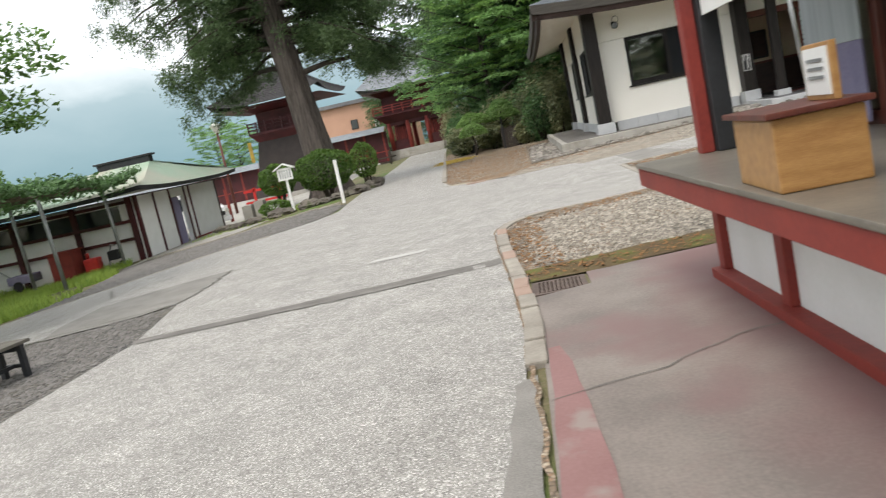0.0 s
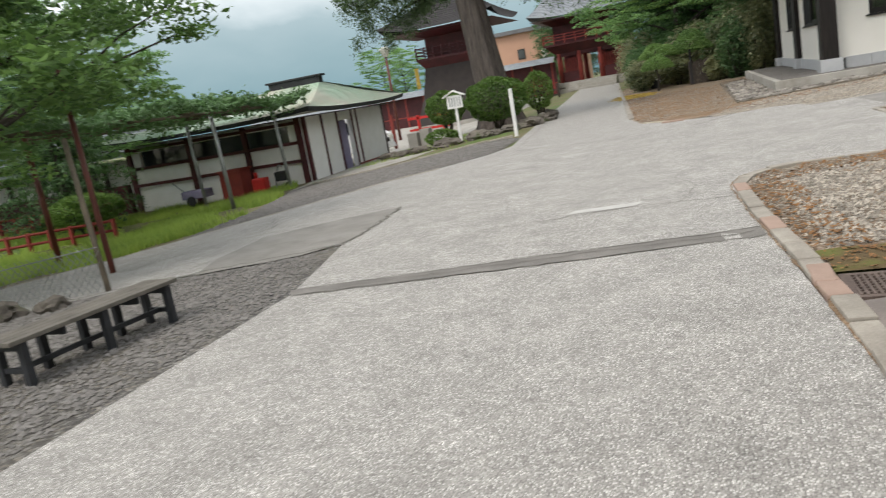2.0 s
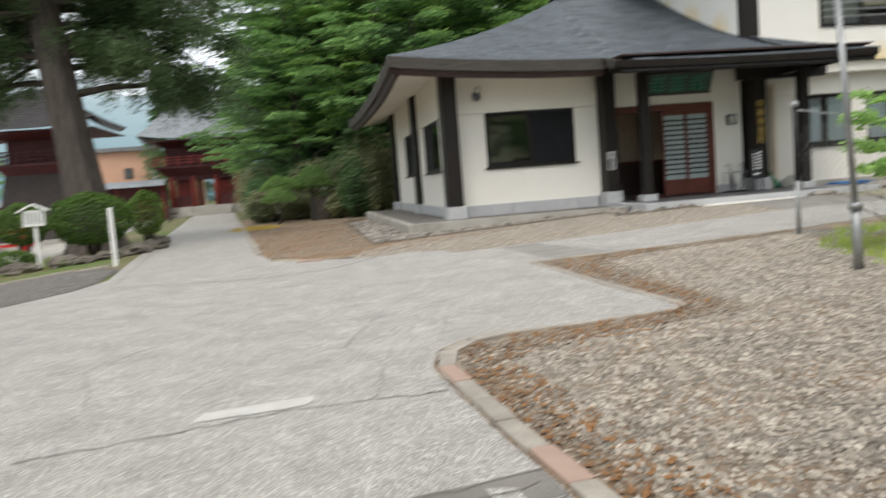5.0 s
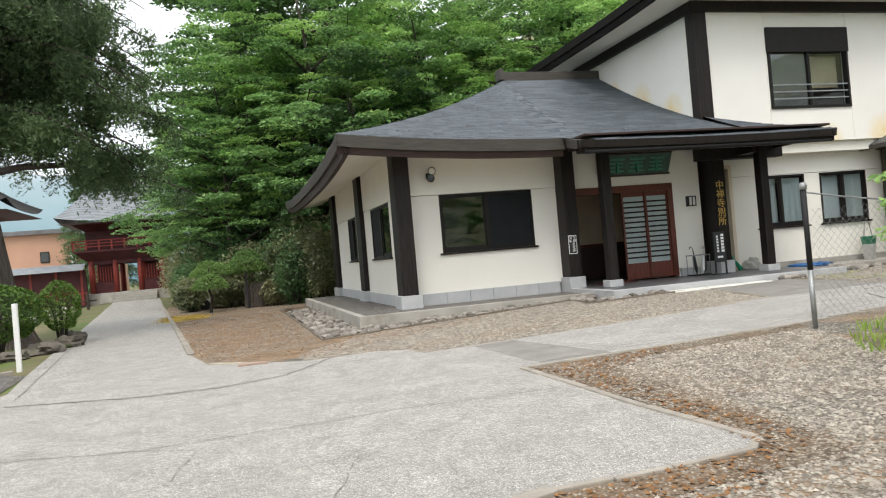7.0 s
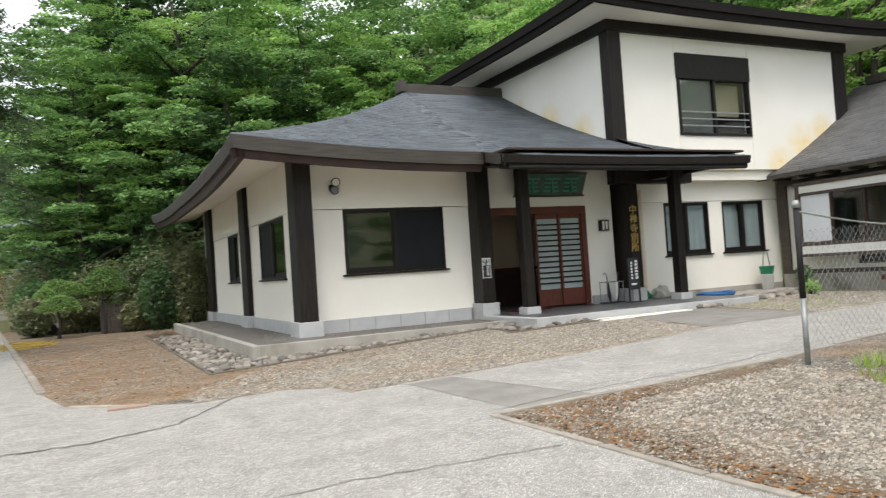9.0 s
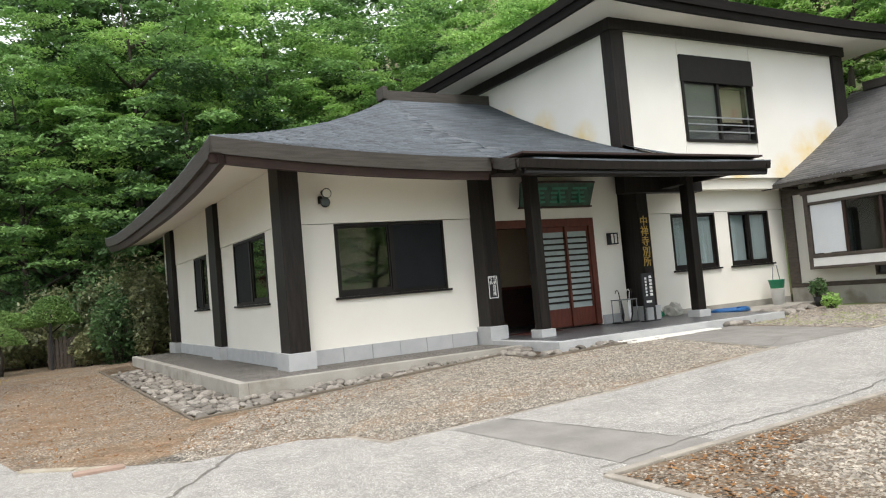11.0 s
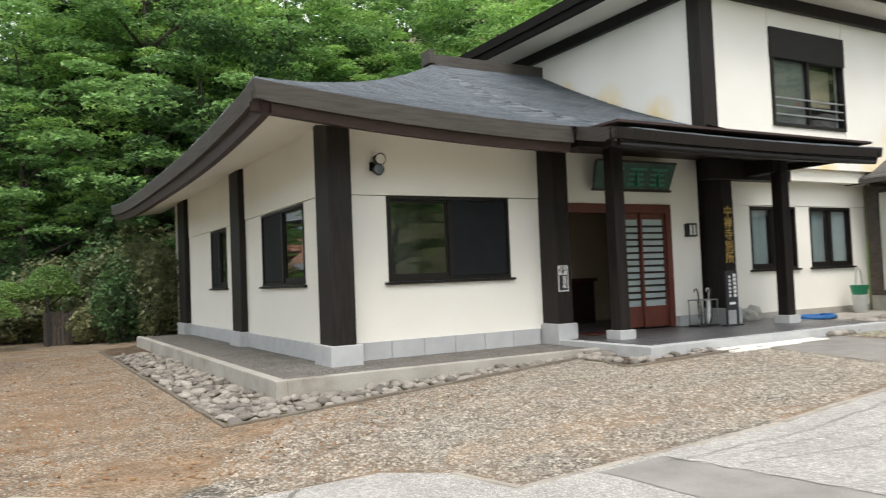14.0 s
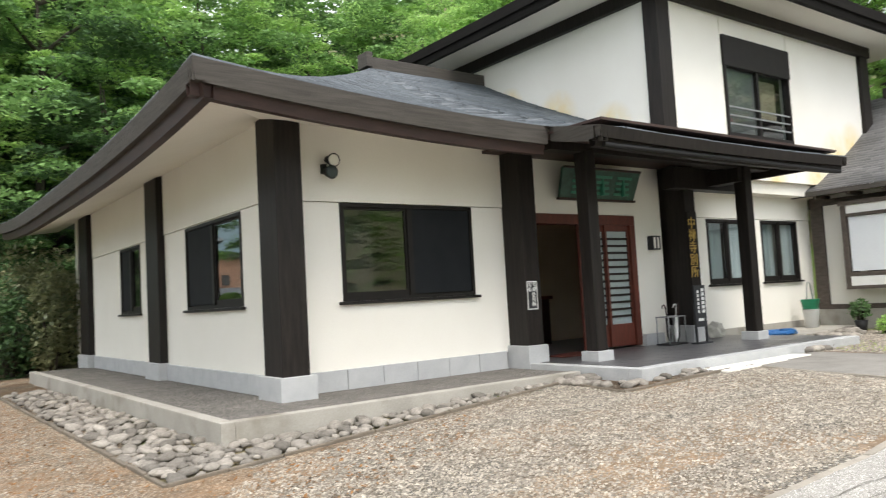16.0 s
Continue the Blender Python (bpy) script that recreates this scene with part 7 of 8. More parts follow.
def red_fence(x0, y0, x1, y1, h, label):
    f = thing("low_fence", (x0, y0, height(x0, y0)), label, "fence", "red fences")
    n = int(math.hypot(x1 - x0, y1 - y0) / 0.55)
    ang = math.atan2(y1 - y0, x1 - x0)
    for i in range(n + 1):
        x, y = x0 + (x1 - x0) * i / n, y0 + (y1 - y0) * i / n
        z = height(x, y)
        part("post", boxes((x - 0.045, x + 0.045, y - 0.045, y + 0.045, z - 0.05, z + h), bevel=0.006), M_RED, f)
    for k in (0.45, 0.9):
        part("rail", tube(bmesh.new(), [(x0, y0, height(x0, y0) + h * k), (x1, y1, height(x1, y1) + h * k)], 0.04, 6), M_RED, f)


red_fence(-12.6, 17.0, -20.5, 14.2, 0.55, "low red wooden fence along the grass")
red_fence(-16.5, 21.2, -27, 19.0, 0.7, "red wooden fence under the trees")
solo("red_screen_wall", boxes((-30, -17.5, 23.4, 23.6, -0.8, 0.25)), M_DARKRED, "low dull red wall behind the trees", "wall", at=(-24, 23.5, -0.8))

# trellis: poles, beams and a roof of leaves
trellis = thing("wisteria_trellis", (-10.8, 17.0, -0.6), "wisteria trellis of white poles with leafy roof", "trellis")
for x, y in ((-9.6, 12.2), (-9.9, 18.4), (-10.2, 22.0), (-13.0, 13.0), (-13.0, 21.5)):
    part("pole", tube(bmesh.new(), [(x, y, height(x, y) - 0.05), (x - 0.15, y + 0.1, 2.0)], 0.055, 8), M_METAL if y != 12.2 else M_REDDOOR, trellis)
for y in (12.0, 14.4, 16.8, 19.2, 21.8):
    part("beam", tube(bmesh.new(), [(-13.4, y, 2.0), (-9.3, y, 2.0)], 0.035, 6), M_BAMBOO, trellis)
for x in (-9.5, -11.2, -13.0):
    part("beam", tube(bmesh.new(), [(x, 11.5, 1.96), (x - 0.2, 22.4, 1.96)], 0.04, 6), M_BAMBOO, trellis)
pole = thing("leaning_poles", (-4.2, 7.6, height(-4.2, 7.6)), "two thin leaning poles, one painted red", "pole")
part("pole", tube(bmesh.new(), [(-4.15, 7.55, -0.1), (-4.75, 8.1, 1.6)], 0.03, 8), M_BAMBOO, pole)
part("pole", tube(bmesh.new(), [(-5.6, 9.2, -0.25), (-6.3, 9.9, 2.6)], 0.04, 8), M_REDDOOR, pole, "dark red pole")
hz = height(-5.3, 7.6)
lake_fence = thing("wire_fence", (-5.4, 7.6, hz), "low sagging wire mesh behind the bench", "fence")
bm = bmesh.new()
for k in range(-6, 26):
    for sgn in (1, -1):
        pts = [(-4.2 - (k * 0.1 + sgn * 0.5 * i / 4), 7.6, height(-4.2 - k * 0.1, 7.6) + 0.5 * i / 4) for i in range(5) if 0 <= k * 0.1 + sgn * 0.5 * i / 4 <= 2.2]
        if len(pts) > 1:
            tube(bm, pts, 0.004, 3, cap=False)
part("wire_mesh", bm, M_METAL, lake_fence)
part("top_wire", tube(bmesh.new(), [(-4.2, 7.6, height(-4.2, 7.6) + 0.5), (-6.4, 7.6, height(-6.4, 7.6) + 0.48)], 0.006, 4), M_METAL, lake_fence)

# mountain across the lake: glowing backdrop, haze and cloud painted into it
mv, mf = [], []
for j in range(25):
    for i in range(97):
        a = radians(62 + 150 * i / 96)
        r = 1500 + 520 * (j / 24) ** 0.9
        crest = 330 + 120 * noise.noise(Vector((i * 0.11, 2.0, 0))) + 60 * noise.noise(Vector((i * 0.3, 7.0, 0)))
        z = -20 + crest * (j / 24) ** 0.9 + 26 * noise.noise(Vector((i * 0.35, j * 0.3, 3))) * (j / 24)
        mv.append((r * math.cos(a), r * math.sin(a), z))
for j in range(24):
    for i in range(96):
        mf.append((j * 97 + i, j * 97 + i + 1, (j + 1) * 97 + i + 1, (j + 1) * 97 + i))
tagged(raw("backdrop", mv, mf, M_HILL), "wooded mountain across the lake, its mist painted into a glowing surface", "mountain", kind="structure")


# ---- trees and bushes ----
def leaf_arrays(centres, sizes, rng, up=0.5, droop=0.0, slim=0.5):
    """Leaf blades (folded rhombs) at the given places; up: how far they lie flat."""
    n = len(centres)
    nrm = rng.normal(size=(n, 3))
    nrm[:, 2] = np.abs(nrm[:, 2]) + up * 2.2
    nrm /= np.linalg.norm(nrm, axis=1)[:, None]
    a = rng.normal(size=(n, 3))
    a[:, 2] -= droop
    a -= (a * nrm).sum(1)[:, None] * nrm
    a /= np.linalg.norm(a, axis=1)[:, None]
    b = np.cross(nrm, a)
    s = sizes[:, None]
    tip, tail = centres + a * s * 0.55, centres - a * s * 0.45
    fold = nrm * s * 0.1
    left, right = centres + b * s * slim * 0.5 - fold, centres - b * s * slim * 0.5 - fold
    verts = np.stack([tail, left, tip, right], 1).reshape(-1, 3)
    idx = np.arange(n)[:, None] * 4
    tri = np.concatenate([idx + [0, 1, 2], idx + [0, 2, 3]], 1).reshape(-1, 3)
    return verts, tri


def broadleaf(name, h, radius, base, leaves, leaf, seed, bark, mat, label, flat=0.32, trunk_r=0.2, clumps=70, stems=1, tuft=(0.16, 0.34)):
    """A broad-leaved tree: forked trunk and limbs, foliage in many flat layered sprays with gaps between them."""
    rng = np.random.default_rng(seed)
    tree = thing(name, (0, 0, 0), label, "tree")
    wood = bmesh.new()
    ends = []
    for s in range(stems):
        lean = rng.normal(size=2) * 0.05 * h * (1 + 0.6 * (stems > 1))
        line = [(lean[0] * t * t + 0.04 * h * math.sin(3 * t + s) * t, lean[1] * t * t + 0.03 * h * math.cos(4 * t + seed) * t, -0.3 + (h * 0.86 + 0.3) * t) for t in np.linspace(0, 1, 9)]
        tube(wood, line, [trunk_r * (1.35 if i == 0 else 1) * (1 - 0.86 * i / 8) for i in range(9)], 8)
        n_limb = 11 // stems + 3
        for k in range(n_limb):
            t = 0.28 + 0.66 * k / n_limb
            o = Vector(line[int(t * 8)])
            ang, reach = 2.4 * k + seed + s, radius * (0.55 + 0.5 * rng.random()) * (1.05 - 0.5 * t)
            pts = [o + Vector((math.cos(ang + 0.25 * u), math.sin(ang + 0.25 * u), 0)) * reach * u + Vector((0, 0, reach * (0.55 * u - 0.15 * u * u))) for u in (0, 0.3, 0.6, 1)]
            tube(wood, pts, [trunk_r * 0.42 * (1 - 0.25 * t), trunk_r * 0.28, trunk_r * 0.17, trunk_r * 0.06], 6)
            ends += [(pts[2], 0.8), (pts[3], 0.9)]
            for w in range(2):
                a2 = ang + rng.uniform(-0.9, 0.9)
                q = pts[1 + w] + Vector((math.cos(a2), math.sin(a2), 0.35)) * reach * 0.45
                tube(wood, [pts[1 + w], (pts[1 + w] + q) / 2 + Vector((0, 0, 0.1)), q], [trunk_r * 0.15, trunk_r * 0.1, trunk_r * 0.04], 5)
                ends.append((q, 0.8))
    part("trunk", wood, bark, tree)
    spots = [np.array(p) for p, _ in ends]
    while len(spots) < clumps:
        ph, th = rng.uniform(0, 2 * np.pi), rng.uniform(0, 1)
        z = base + (h - base) * th
        r = radius * np.sqrt(rng.uniform(0.15, 1)) * (1 - 0.75 * max(0, th - 0.45) ** 1.2)
        spots.append(np.array((r * np.cos(ph), r * np.sin(ph), z)))
    spots = np.array([p for p in spots if p[2] > base * 0.7])
    per = leaves // len(spots)
    size = radius * rng.uniform(*tuft, len(spots))
    cen = []
    for c, r in zip(spots, size):
        d = rng.normal(size=(per, 3))
        d /= np.linalg.norm(d, axis=1)[:, None]
        d *= (rng.random(per) ** 0.45)[:, None]
        cen.append(c + d * np.array((r, r, r * flat)) - np.array((0, 0, 1)) * (np.linalg.norm(d[:, :2], axis=1)[:, None] ** 2) * r * 0.18)
    cen = np.concatenate(cen)
    v, f = leaf_arrays(cen, leaf * rng.uniform(0.6, 1.3, len(cen)), rng, up=0.55, slim=0.55)
    crown = new("crown", np_mesh("crown", v, f, mat))
    crown.parent = tree
    return tree


def conifer(name, h, radius, base, leaves, leaf, seed, bark, mat, label, trunk_r=0.25, droop=0.35):
    """A needle tree: straight trunk, whorls of drooping boughs with hanging sprays."""
    rng = np.random.default_rng(seed)
    tree = thing(name, (0, 0, 0), label, "tree")
    wood = bmesh.new()
    tube(wood, [(0.02 * h * math.sin(2 * t), 0.012 * h * math.cos(3 * t), -0.3 + h * t) for t in np.linspace(0, 1, 10)], [trunk_r * (1.5 if i == 0 else 1.0) * (1 - 0.92 * i / 9) for i in range(10)], 10)
    cen = []
    boughs = 64
    per = leaves // boughs
    for k in range(boughs):
        t = (k + rng.random()) / boughs
        z = base + (h - base) * t
        ang = 2.4 * k + rng.uniform(-0.4, 0.4)
        reach = radius * (1 - t) ** 0.75 * rng.uniform(0.6, 1.15) + 0.25
        u = np.linspace(0, 1, 5)
        px, py, pz = np.cos(ang) * reach * u, np.sin(ang) * reach * u, z + reach * (0.2 * u - droop * u * u)
        tube(wood, list(zip(px, py, pz)), [trunk_r * 0.2 * (1 - 0.8 * q) * (1 - 0.6 * t) for q in u], 4)
        w = rng.random(per) ** 0.7
        side = rng.normal(size=per) * reach * 0.17 * (0.4 + w)
        c = np.stack([np.cos(ang) * reach * w - np.sin(ang) * side, np.sin(ang) * reach * w + np.cos(ang) * side, z + reach * (0.2 * w - droop * w * w) - np.abs(rng.normal(size=per)) * reach * 0.12], 1)
        cen.append(c)
    cen = np.concatenate(cen)
    part("trunk", wood, bark, tree)
    v, f = leaf_arrays(cen, leaf * rng.uniform(0.6, 1.4, len(cen)), rng, up=0.1, droop=0.9, slim=0.34)
    crown = new("crown", np_mesh("crown", v, f, mat))
    crown.parent = tree
    return tree


def bush(name, x, y, rx, ry, h, leaves, leaf, seed, mat, label, clipped=True, category="bush", group="", z=None, stem=0.0):
    """A bush: a shell of many leaves over stems; clipped ones keep a rounded outline, wild ones break it."""
    rng = np.random.default_rng(seed)
    z = height(x, y) if z is None else z
    b = thing(name, (x, y, z), label, category, group)
    for k in range(4):
        a = 1.57 * k + seed
        wood = tube(bmesh.new(), [(0.06 * math.cos(a), 0.06 * math.sin(a), -0.05), (rx * 0.3 * math.cos(a), ry * 0.3 * math.sin(a), stem + (h - stem) * 0.35), (rx * 0.6 * math.cos(a), ry * 0.6 * math.sin(a), stem + (h - stem) * 0.65)], [0.05, 0.035, 0.012], 5)
        wood.transform(Matrix.Translation((x, y, z)))
        part("stem", wood, M_BARKDARK, b)
    d = rng.normal(size=(leaves, 3))
    d /= np.linalg.norm(d, axis=1)[:, None]
    if clipped:
        r = 1 - np.abs(rng.normal(size=leaves)) * 0.07
        lumps = 1 + 0.05 * np.sin(d[:, 0] * 7 + seed) * np.sin(d[:, 1] * 6) + 0.04 * np.sin(d[:, 2] * 9 + d[:, 0] * 5)
    else:
        r = 1 - np.abs(rng.normal(size=leaves)) * 0.25
        lumps = 1 + 0.22 * np.sin(d[:, 0] * 5 + seed) * np.sin(d[:, 1] * 4.3 + seed) + 0.15 * np.sin(d[:, 2] * 7 + d[:, 1] * 6 + seed)
    p = d * (r * lumps)[:, None]
    c = np.stack([p[:, 0] * rx, p[:, 1] * ry, stem + (h - stem) * (0.5 + 0.5 * p[:, 2])], 1)
    c[:, 2] = np.maximum(c[:, 2], 0.03)
    v, f = leaf_arrays(c, leaf * rng.uniform(0.6, 1.3, leaves), rng, up=0.25, slim=0.55)
    crown = new("foliage", np_mesh("foliage", v, f, mat))
    crown.parent = b
    return b


maples = [broadleaf("maple_tree", 15, 5.6, 4.2, 40000, 0.185, 11, M_BARKDARK, M_LEAF_MAPLE, "tall bright green maple at the wood's edge", trunk_r=0.24, clumps=300, stems=2, flat=0.13, tuft=(0.09, 0.21)),
          broadleaf("maple_tree", 13, 5.2, 3.4, 40000, 0.175, 12, M_BARKDARK, M_LEAF_MID, "green maple with layered sprays", trunk_r=0.2, clumps=280, stems=1, flat=0.13, tuft=(0.09, 0.22))]
mids = [broadleaf("forest_tree", 17, 5.8, 3.0, 20000, 0.3, 13, M_BARKDARK, M_LEAF_MID, "tall mid-green forest tree on the slope", trunk_r=0.28, clumps=230, flat=0.18, tuft=(0.1, 0.25)),
        broadleaf("forest_tree", 14, 5.5, 2.0, 20000, 0.3, 14, M_BARKDARK, M_LEAF_DARK, "dark green forest tree in the shade", trunk_r=0.24, clumps=200, stems=2, flat=0.2, tuft=(0.1, 0.26))]
firs = [conifer("conifer_tree", 18, 4.2, 1.5, 18000, 0.3, 15, M_BARKDARK, M_LEAF_CEDAR, "tall dark conifer beside the lane", trunk_r=0.28),
        conifer("conifer_tree", 14, 3.6, 1.0, 18000, 0.26, 16, M_BARKDARK, M_LEAF_DARK, "dark green conifer at the wood's edge", trunk_r=0.22)]
placed = set()


def plant(kind, x, y, turn, scale=1.0):
    """Stands a tree of the given kind; the first one planted is the original, the rest are copies."""
    m = pose(x, y, height(x, y), 0, 0, turn)
    if kind not in placed:
        placed.add(kind)
        kind.scale = (scale,) * 3
        kind.matrix_basis = m @ Matrix.Diagonal((scale, scale, scale, 1))
        return kind
    t = copy_thing(kind, m)
    t.scale = (scale,) * 3
    return t


WOOD = [(maples[1], 1.2, 45.5, 70, 1.0), (mids[0], 1.0, 53.0, 20, 0.75), (maples[1], -0.6, 62.0, 200, 0.9), (maples[0], 11.5, 43.5, 0, 1.0), (maples[1], 5.5, 44.5, 40, 1.35), (maples[1], 15.5, 42.0, 90, 1.15), (maples[0], 21.0, 41.0, 130, 1.05), (mids[1], 8.0, 42.0, 200, 0.8), (maples[0], 26.0, 40.5, 250, 1.15), (mids[0], 30.5, 36.0, 300, 1.0),
        (maples[0], 33.5, 30.0, 20, 1.0), (maples[1], 35.0, 23.0, 60, 1.1), (mids[1], 36.5, 16.0, 100, 1.1), (mids[0], 13.5, 50.0, 150, 1.1), (mids[1], 19.0, 49.0, 190, 1.15), (mids[0], 25.0, 47.0, 230, 1.1), (mids[1], 31.5, 43.5, 280, 1.15),
        (maples[0], 37.0, 37.5, 310, 1.1), (mids[0], 40.5, 30.0, 350, 1.1), (mids[1], 42.0, 22.0, 30, 1.15), (mids[0], 42.5, 13.0, 70, 1.0), (mids[1], 4.0, 52.0, 110, 1.4), (firs[0], 8.0, 53.0, 160, 1.4), (mids[0], 16.0, 58.0, 210, 1.15),
        (mids[1], 24.0, 56.0, 260, 1.2), (mids[0], 33.0, 52.0, 320, 1.15), (mids[1], 42.0, 44.0, 15, 1.2), (mids[0], 49.0, 34.0, 55, 1.2), (mids[1], 51.0, 22.0, 95, 1.2), (maples[0], 3.4, 47.5, 135, 1.0), (firs[1], 4.2, 49.0, 175, 1.5), (firs[0], 3.0, 59.0, 215, 1.2),
        (mids[1], 3.6, 55.0, 265, 1.1), (firs[1], 3.0, 67.0, 305, 1.4), (firs[0], 5.5, 62.0, 345, 1.1), (mids[1], 11.0, 64.0, 25, 1.1), (firs[0], 1.9, 52.0, 140, 0.85), (firs[1], 10.5, 47.5, 80, 1.1), (mids[0], 3.4, 74.0, 65, 0.9), (firs[1], 0.5, 92.0, 10, 1.2), (firs[0], -13.0, 116.0, 50, 1.1), (firs[1], -15.0, 102.0, 80, 1.1),
        (maples[1], -26.5, 76.0, 10, 0.6), (maples[1], -30.0, 80.0, 100, 0.65), (maples[1], -17.5, 21.5, 10, 0.62), (mids[0], -22.0, 24.0, 60, 0.5), (mids[1], -25.5, 20.0, 120, 0.6), (maples[0], -21.0, 16.0, 160, 0.55), (firs[1], -15.8, 19.0, 200, 0.55),
        (mids[0], -29.0, 28.0, 220, 0.55), (mids[1], -34.0, 22.0, 260, 0.65), (maples[1], -30.0, 14.0, 300, 0.65), (mids[0], -24.0, 33.0, 330, 0.42), (mids[1], -22.0, 8.0, 45, 0.6), (mids[0], 16.0, 3.0, 25, 0.6), (maples[0], 20.0, 8.0, 75, 0.6), (mids[1], 13.0, -8.0, 115, 0.8),
        (mids[0], -8.0, -14.0, 165, 0.9), (maples[1], 0.0, -17.0, 205, 0.9), (mids[1], -16.0, -6.0, 255, 0.9)]
for w in WOOD:
    plant(*w)

# the near tree over the bench and small trees beside the fence
near = broadleaf("cherry_tree", 6.0, 4.6, 2.5, 42000, 0.13, 31, M_BARKDARK, M_LEAF_CHERRY, "spreading green cherry tree over the lake-side gravel", trunk_r=0.16, clumps=190, flat=0.3, tuft=(0.09, 0.2))
near.location = (-8.2, 8.6, height(-8.2, 8.6))
sap = broadleaf("maple_sapling", 2.1, 0.9, 1.0, 1500, 0.1, 33, M_BARKDARK, M_LEAF_MAPLE, "young maple with bright leaves by the wire fence", trunk_r=0.025, clumps=26)
sap.location = (7.7, 11.6, height(7.7, 11.6))


# the great cedar: fluted trunk, bare below, heavy drooping sprays above
cedar = thing("cedar_tree", (-5.0, 28.3, height(-5.0, 28.3)), "great old cedar with grey fluted trunk", "tree")
bm = bmesh.new()
rings = []
for i, (z, r) in enumerate([(-0.3, 1.1), (0.2, 0.82), (0.7, 0.66), (1.4, 0.57), (2.5, 0.51), (4.0, 0.46), (6.0, 0.43), (8.5, 0.46), (11, 0.4), (14, 0.3), (17, 0.16), (19, 0.05)]):
    ring = []
    for k in range(36):
        a = 2 * math.pi * k / 36
        f = 1 + 0.1 * math.sin(5 * a + 0.25 * z) * (1.3 if z < 1 else 1) + 0.05 * math.sin(11 * a - 0.3 * z) + 0.025 * math.sin(23 * a + 0.5 * z)
        ring.append(bm.verts.new((-4.92 - 0.105 * z + r * f * math.cos(a), 28.3 + 0.01 * z + r * f * math.sin(a), z)))
    rings.append(ring)
for a, b in zip(rings, rings[1:]):
    for k in range(36):
        bm.faces.new((a[k], a[(k + 1) % 36], b[(k + 1) % 36], b[k])).smooth = True
part("trunk", bm, M_BARK, cedar)
rng = np.random.default_rng(77)
wood, cen = bmesh.new(), []
for k in range(64):
    z = 4.6 + 12.5 * (k / 64) ** 0.9
    ang = 2.4 * k + rng.uniform(-0.3, 0.3)
    if math.sin(ang) < -0.3 and z < 7.6:
        continue
    reach = (6.2 * (1 - (z - 3.6) / 16) ** 0.6 + 0.6) * rng.uniform(0.65, 1.1)
    u = np.linspace(0, 1, 6)
    ox, oy = -4.8 - 0.105 * z, 28.3
    px, py, pz = ox + np.cos(ang) * reach * u, oy + np.sin(ang) * reach * u, z + reach * (0.28 * u - 0.42 * u * u)
    tube(wood, list(zip(px, py, pz)), [0.13, 0.1, 0.075, 0.05, 0.03, 0.012], 6)
    for c in range(16):
        w = 0.3 + 0.7 * rng.random()
        s = rng.normal() * reach * 0.16
        base = np.array((ox + np.cos(ang) * reach * w - np.sin(ang) * s, oy + np.sin(ang) * reach * w + np.cos(ang) * s, z + reach * (0.28 * w - 0.42 * w * w)))
        n = 190
        q = rng.normal(size=(n, 3)) * np.array((0.16, 0.16, 0.12))
        q[:, 2] -= np.abs(rng.normal(size=n)) * 0.3
        cen.append(base + q)
for k in range(60):
    west = k % 3 == 0
    ang = math.pi + rng.uniform(-0.75, 0.75) if west else rng.uniform(-0.55, 0.75)
    z = rng.uniform(5.4, 9.0) if west else rng.uniform(5.6, 11.0)
    reach = rng.uniform(2.4, 5.2) if west else rng.uniform(2.6, 5.6)
    u = np.linspace(0, 1, 6)
    ox, oy = -4.8 - 0.105 * z, 28.3
    px, py, pz = ox + np.cos(ang) * reach * u, oy + np.sin(ang) * reach * u, z + reach * (0.2 * u - 0.5 * u * u)
    tube(wood, list(zip(px, py, pz)), [0.1, 0.08, 0.06, 0.04, 0.025, 0.01], 6)
    for c in range(10 if west else 12):
        w = 0.2 + 0.8 * rng.random()
        s = rng.normal() * reach * 0.13
        base = np.array((ox + np.cos(ang) * reach * w - np.sin(ang) * s, oy + np.sin(ang) * reach * w + np.cos(ang) * s, z + reach * (0.2 * w - 0.5 * w * w)))
        q = rng.normal(size=(150, 3)) * np.array((0.16, 0.16, 0.12))
        q[:, 2] -= np.abs(rng.normal(size=150)) * 0.34
        cen.append(base + q)
part("bough_wood", wood, M_BARKDARK, cedar)
cen = np.concatenate(cen)
v, f = leaf_arrays(cen, 0.135 * rng.uniform(0.6, 1.4, len(cen)), rng, up=0.1, droop=1.0, slim=0.3)
crown = new("crown", np_mesh("crown", v - np.array(OFFSET[cedar]), f, M_LEAF_CEDAR))
crown.parent = cedar

bush("azalea_bush", -4.3, 25.6, 1.02, 0.95, 1.75, 9000, 0.085, 3, M_LEAF_BUSH, "rounded clipped azalea before the great cedar", group="clipped azaleas", stem=0.35)
bush("azalea_bush", -6.6, 27.4, 0.7, 0.7, 1.8, 5500, 0.085, 4, M_LEAF_BUSH, "rounded clipped azalea beside the roofed sign", group="clipped azaleas", stem=0.6)
bush("azalea_bush", -3.25, 27.4, 0.5, 0.5, 1.7, 3000, 0.085, 5, M_LEAF_BUSH, "clipped azalea behind the great cedar's foot", group="clipped azaleas", stem=0.4)
bush("azalea_bush", -6.3, 25.6, 0.6, 0.4, 0.55, 2200, 0.08, 6, M_LEAF_BUSH, "low green shrub among the rocks", group="clipped azaleas")
bush("azalea_bush", -14.2, 17.8, 1.15, 0.9, 1.25, 6000, 0.09, 7, M_LEAF_BUSH, "broad clipped bush on the grass", group="clipped azaleas", stem=0.35)
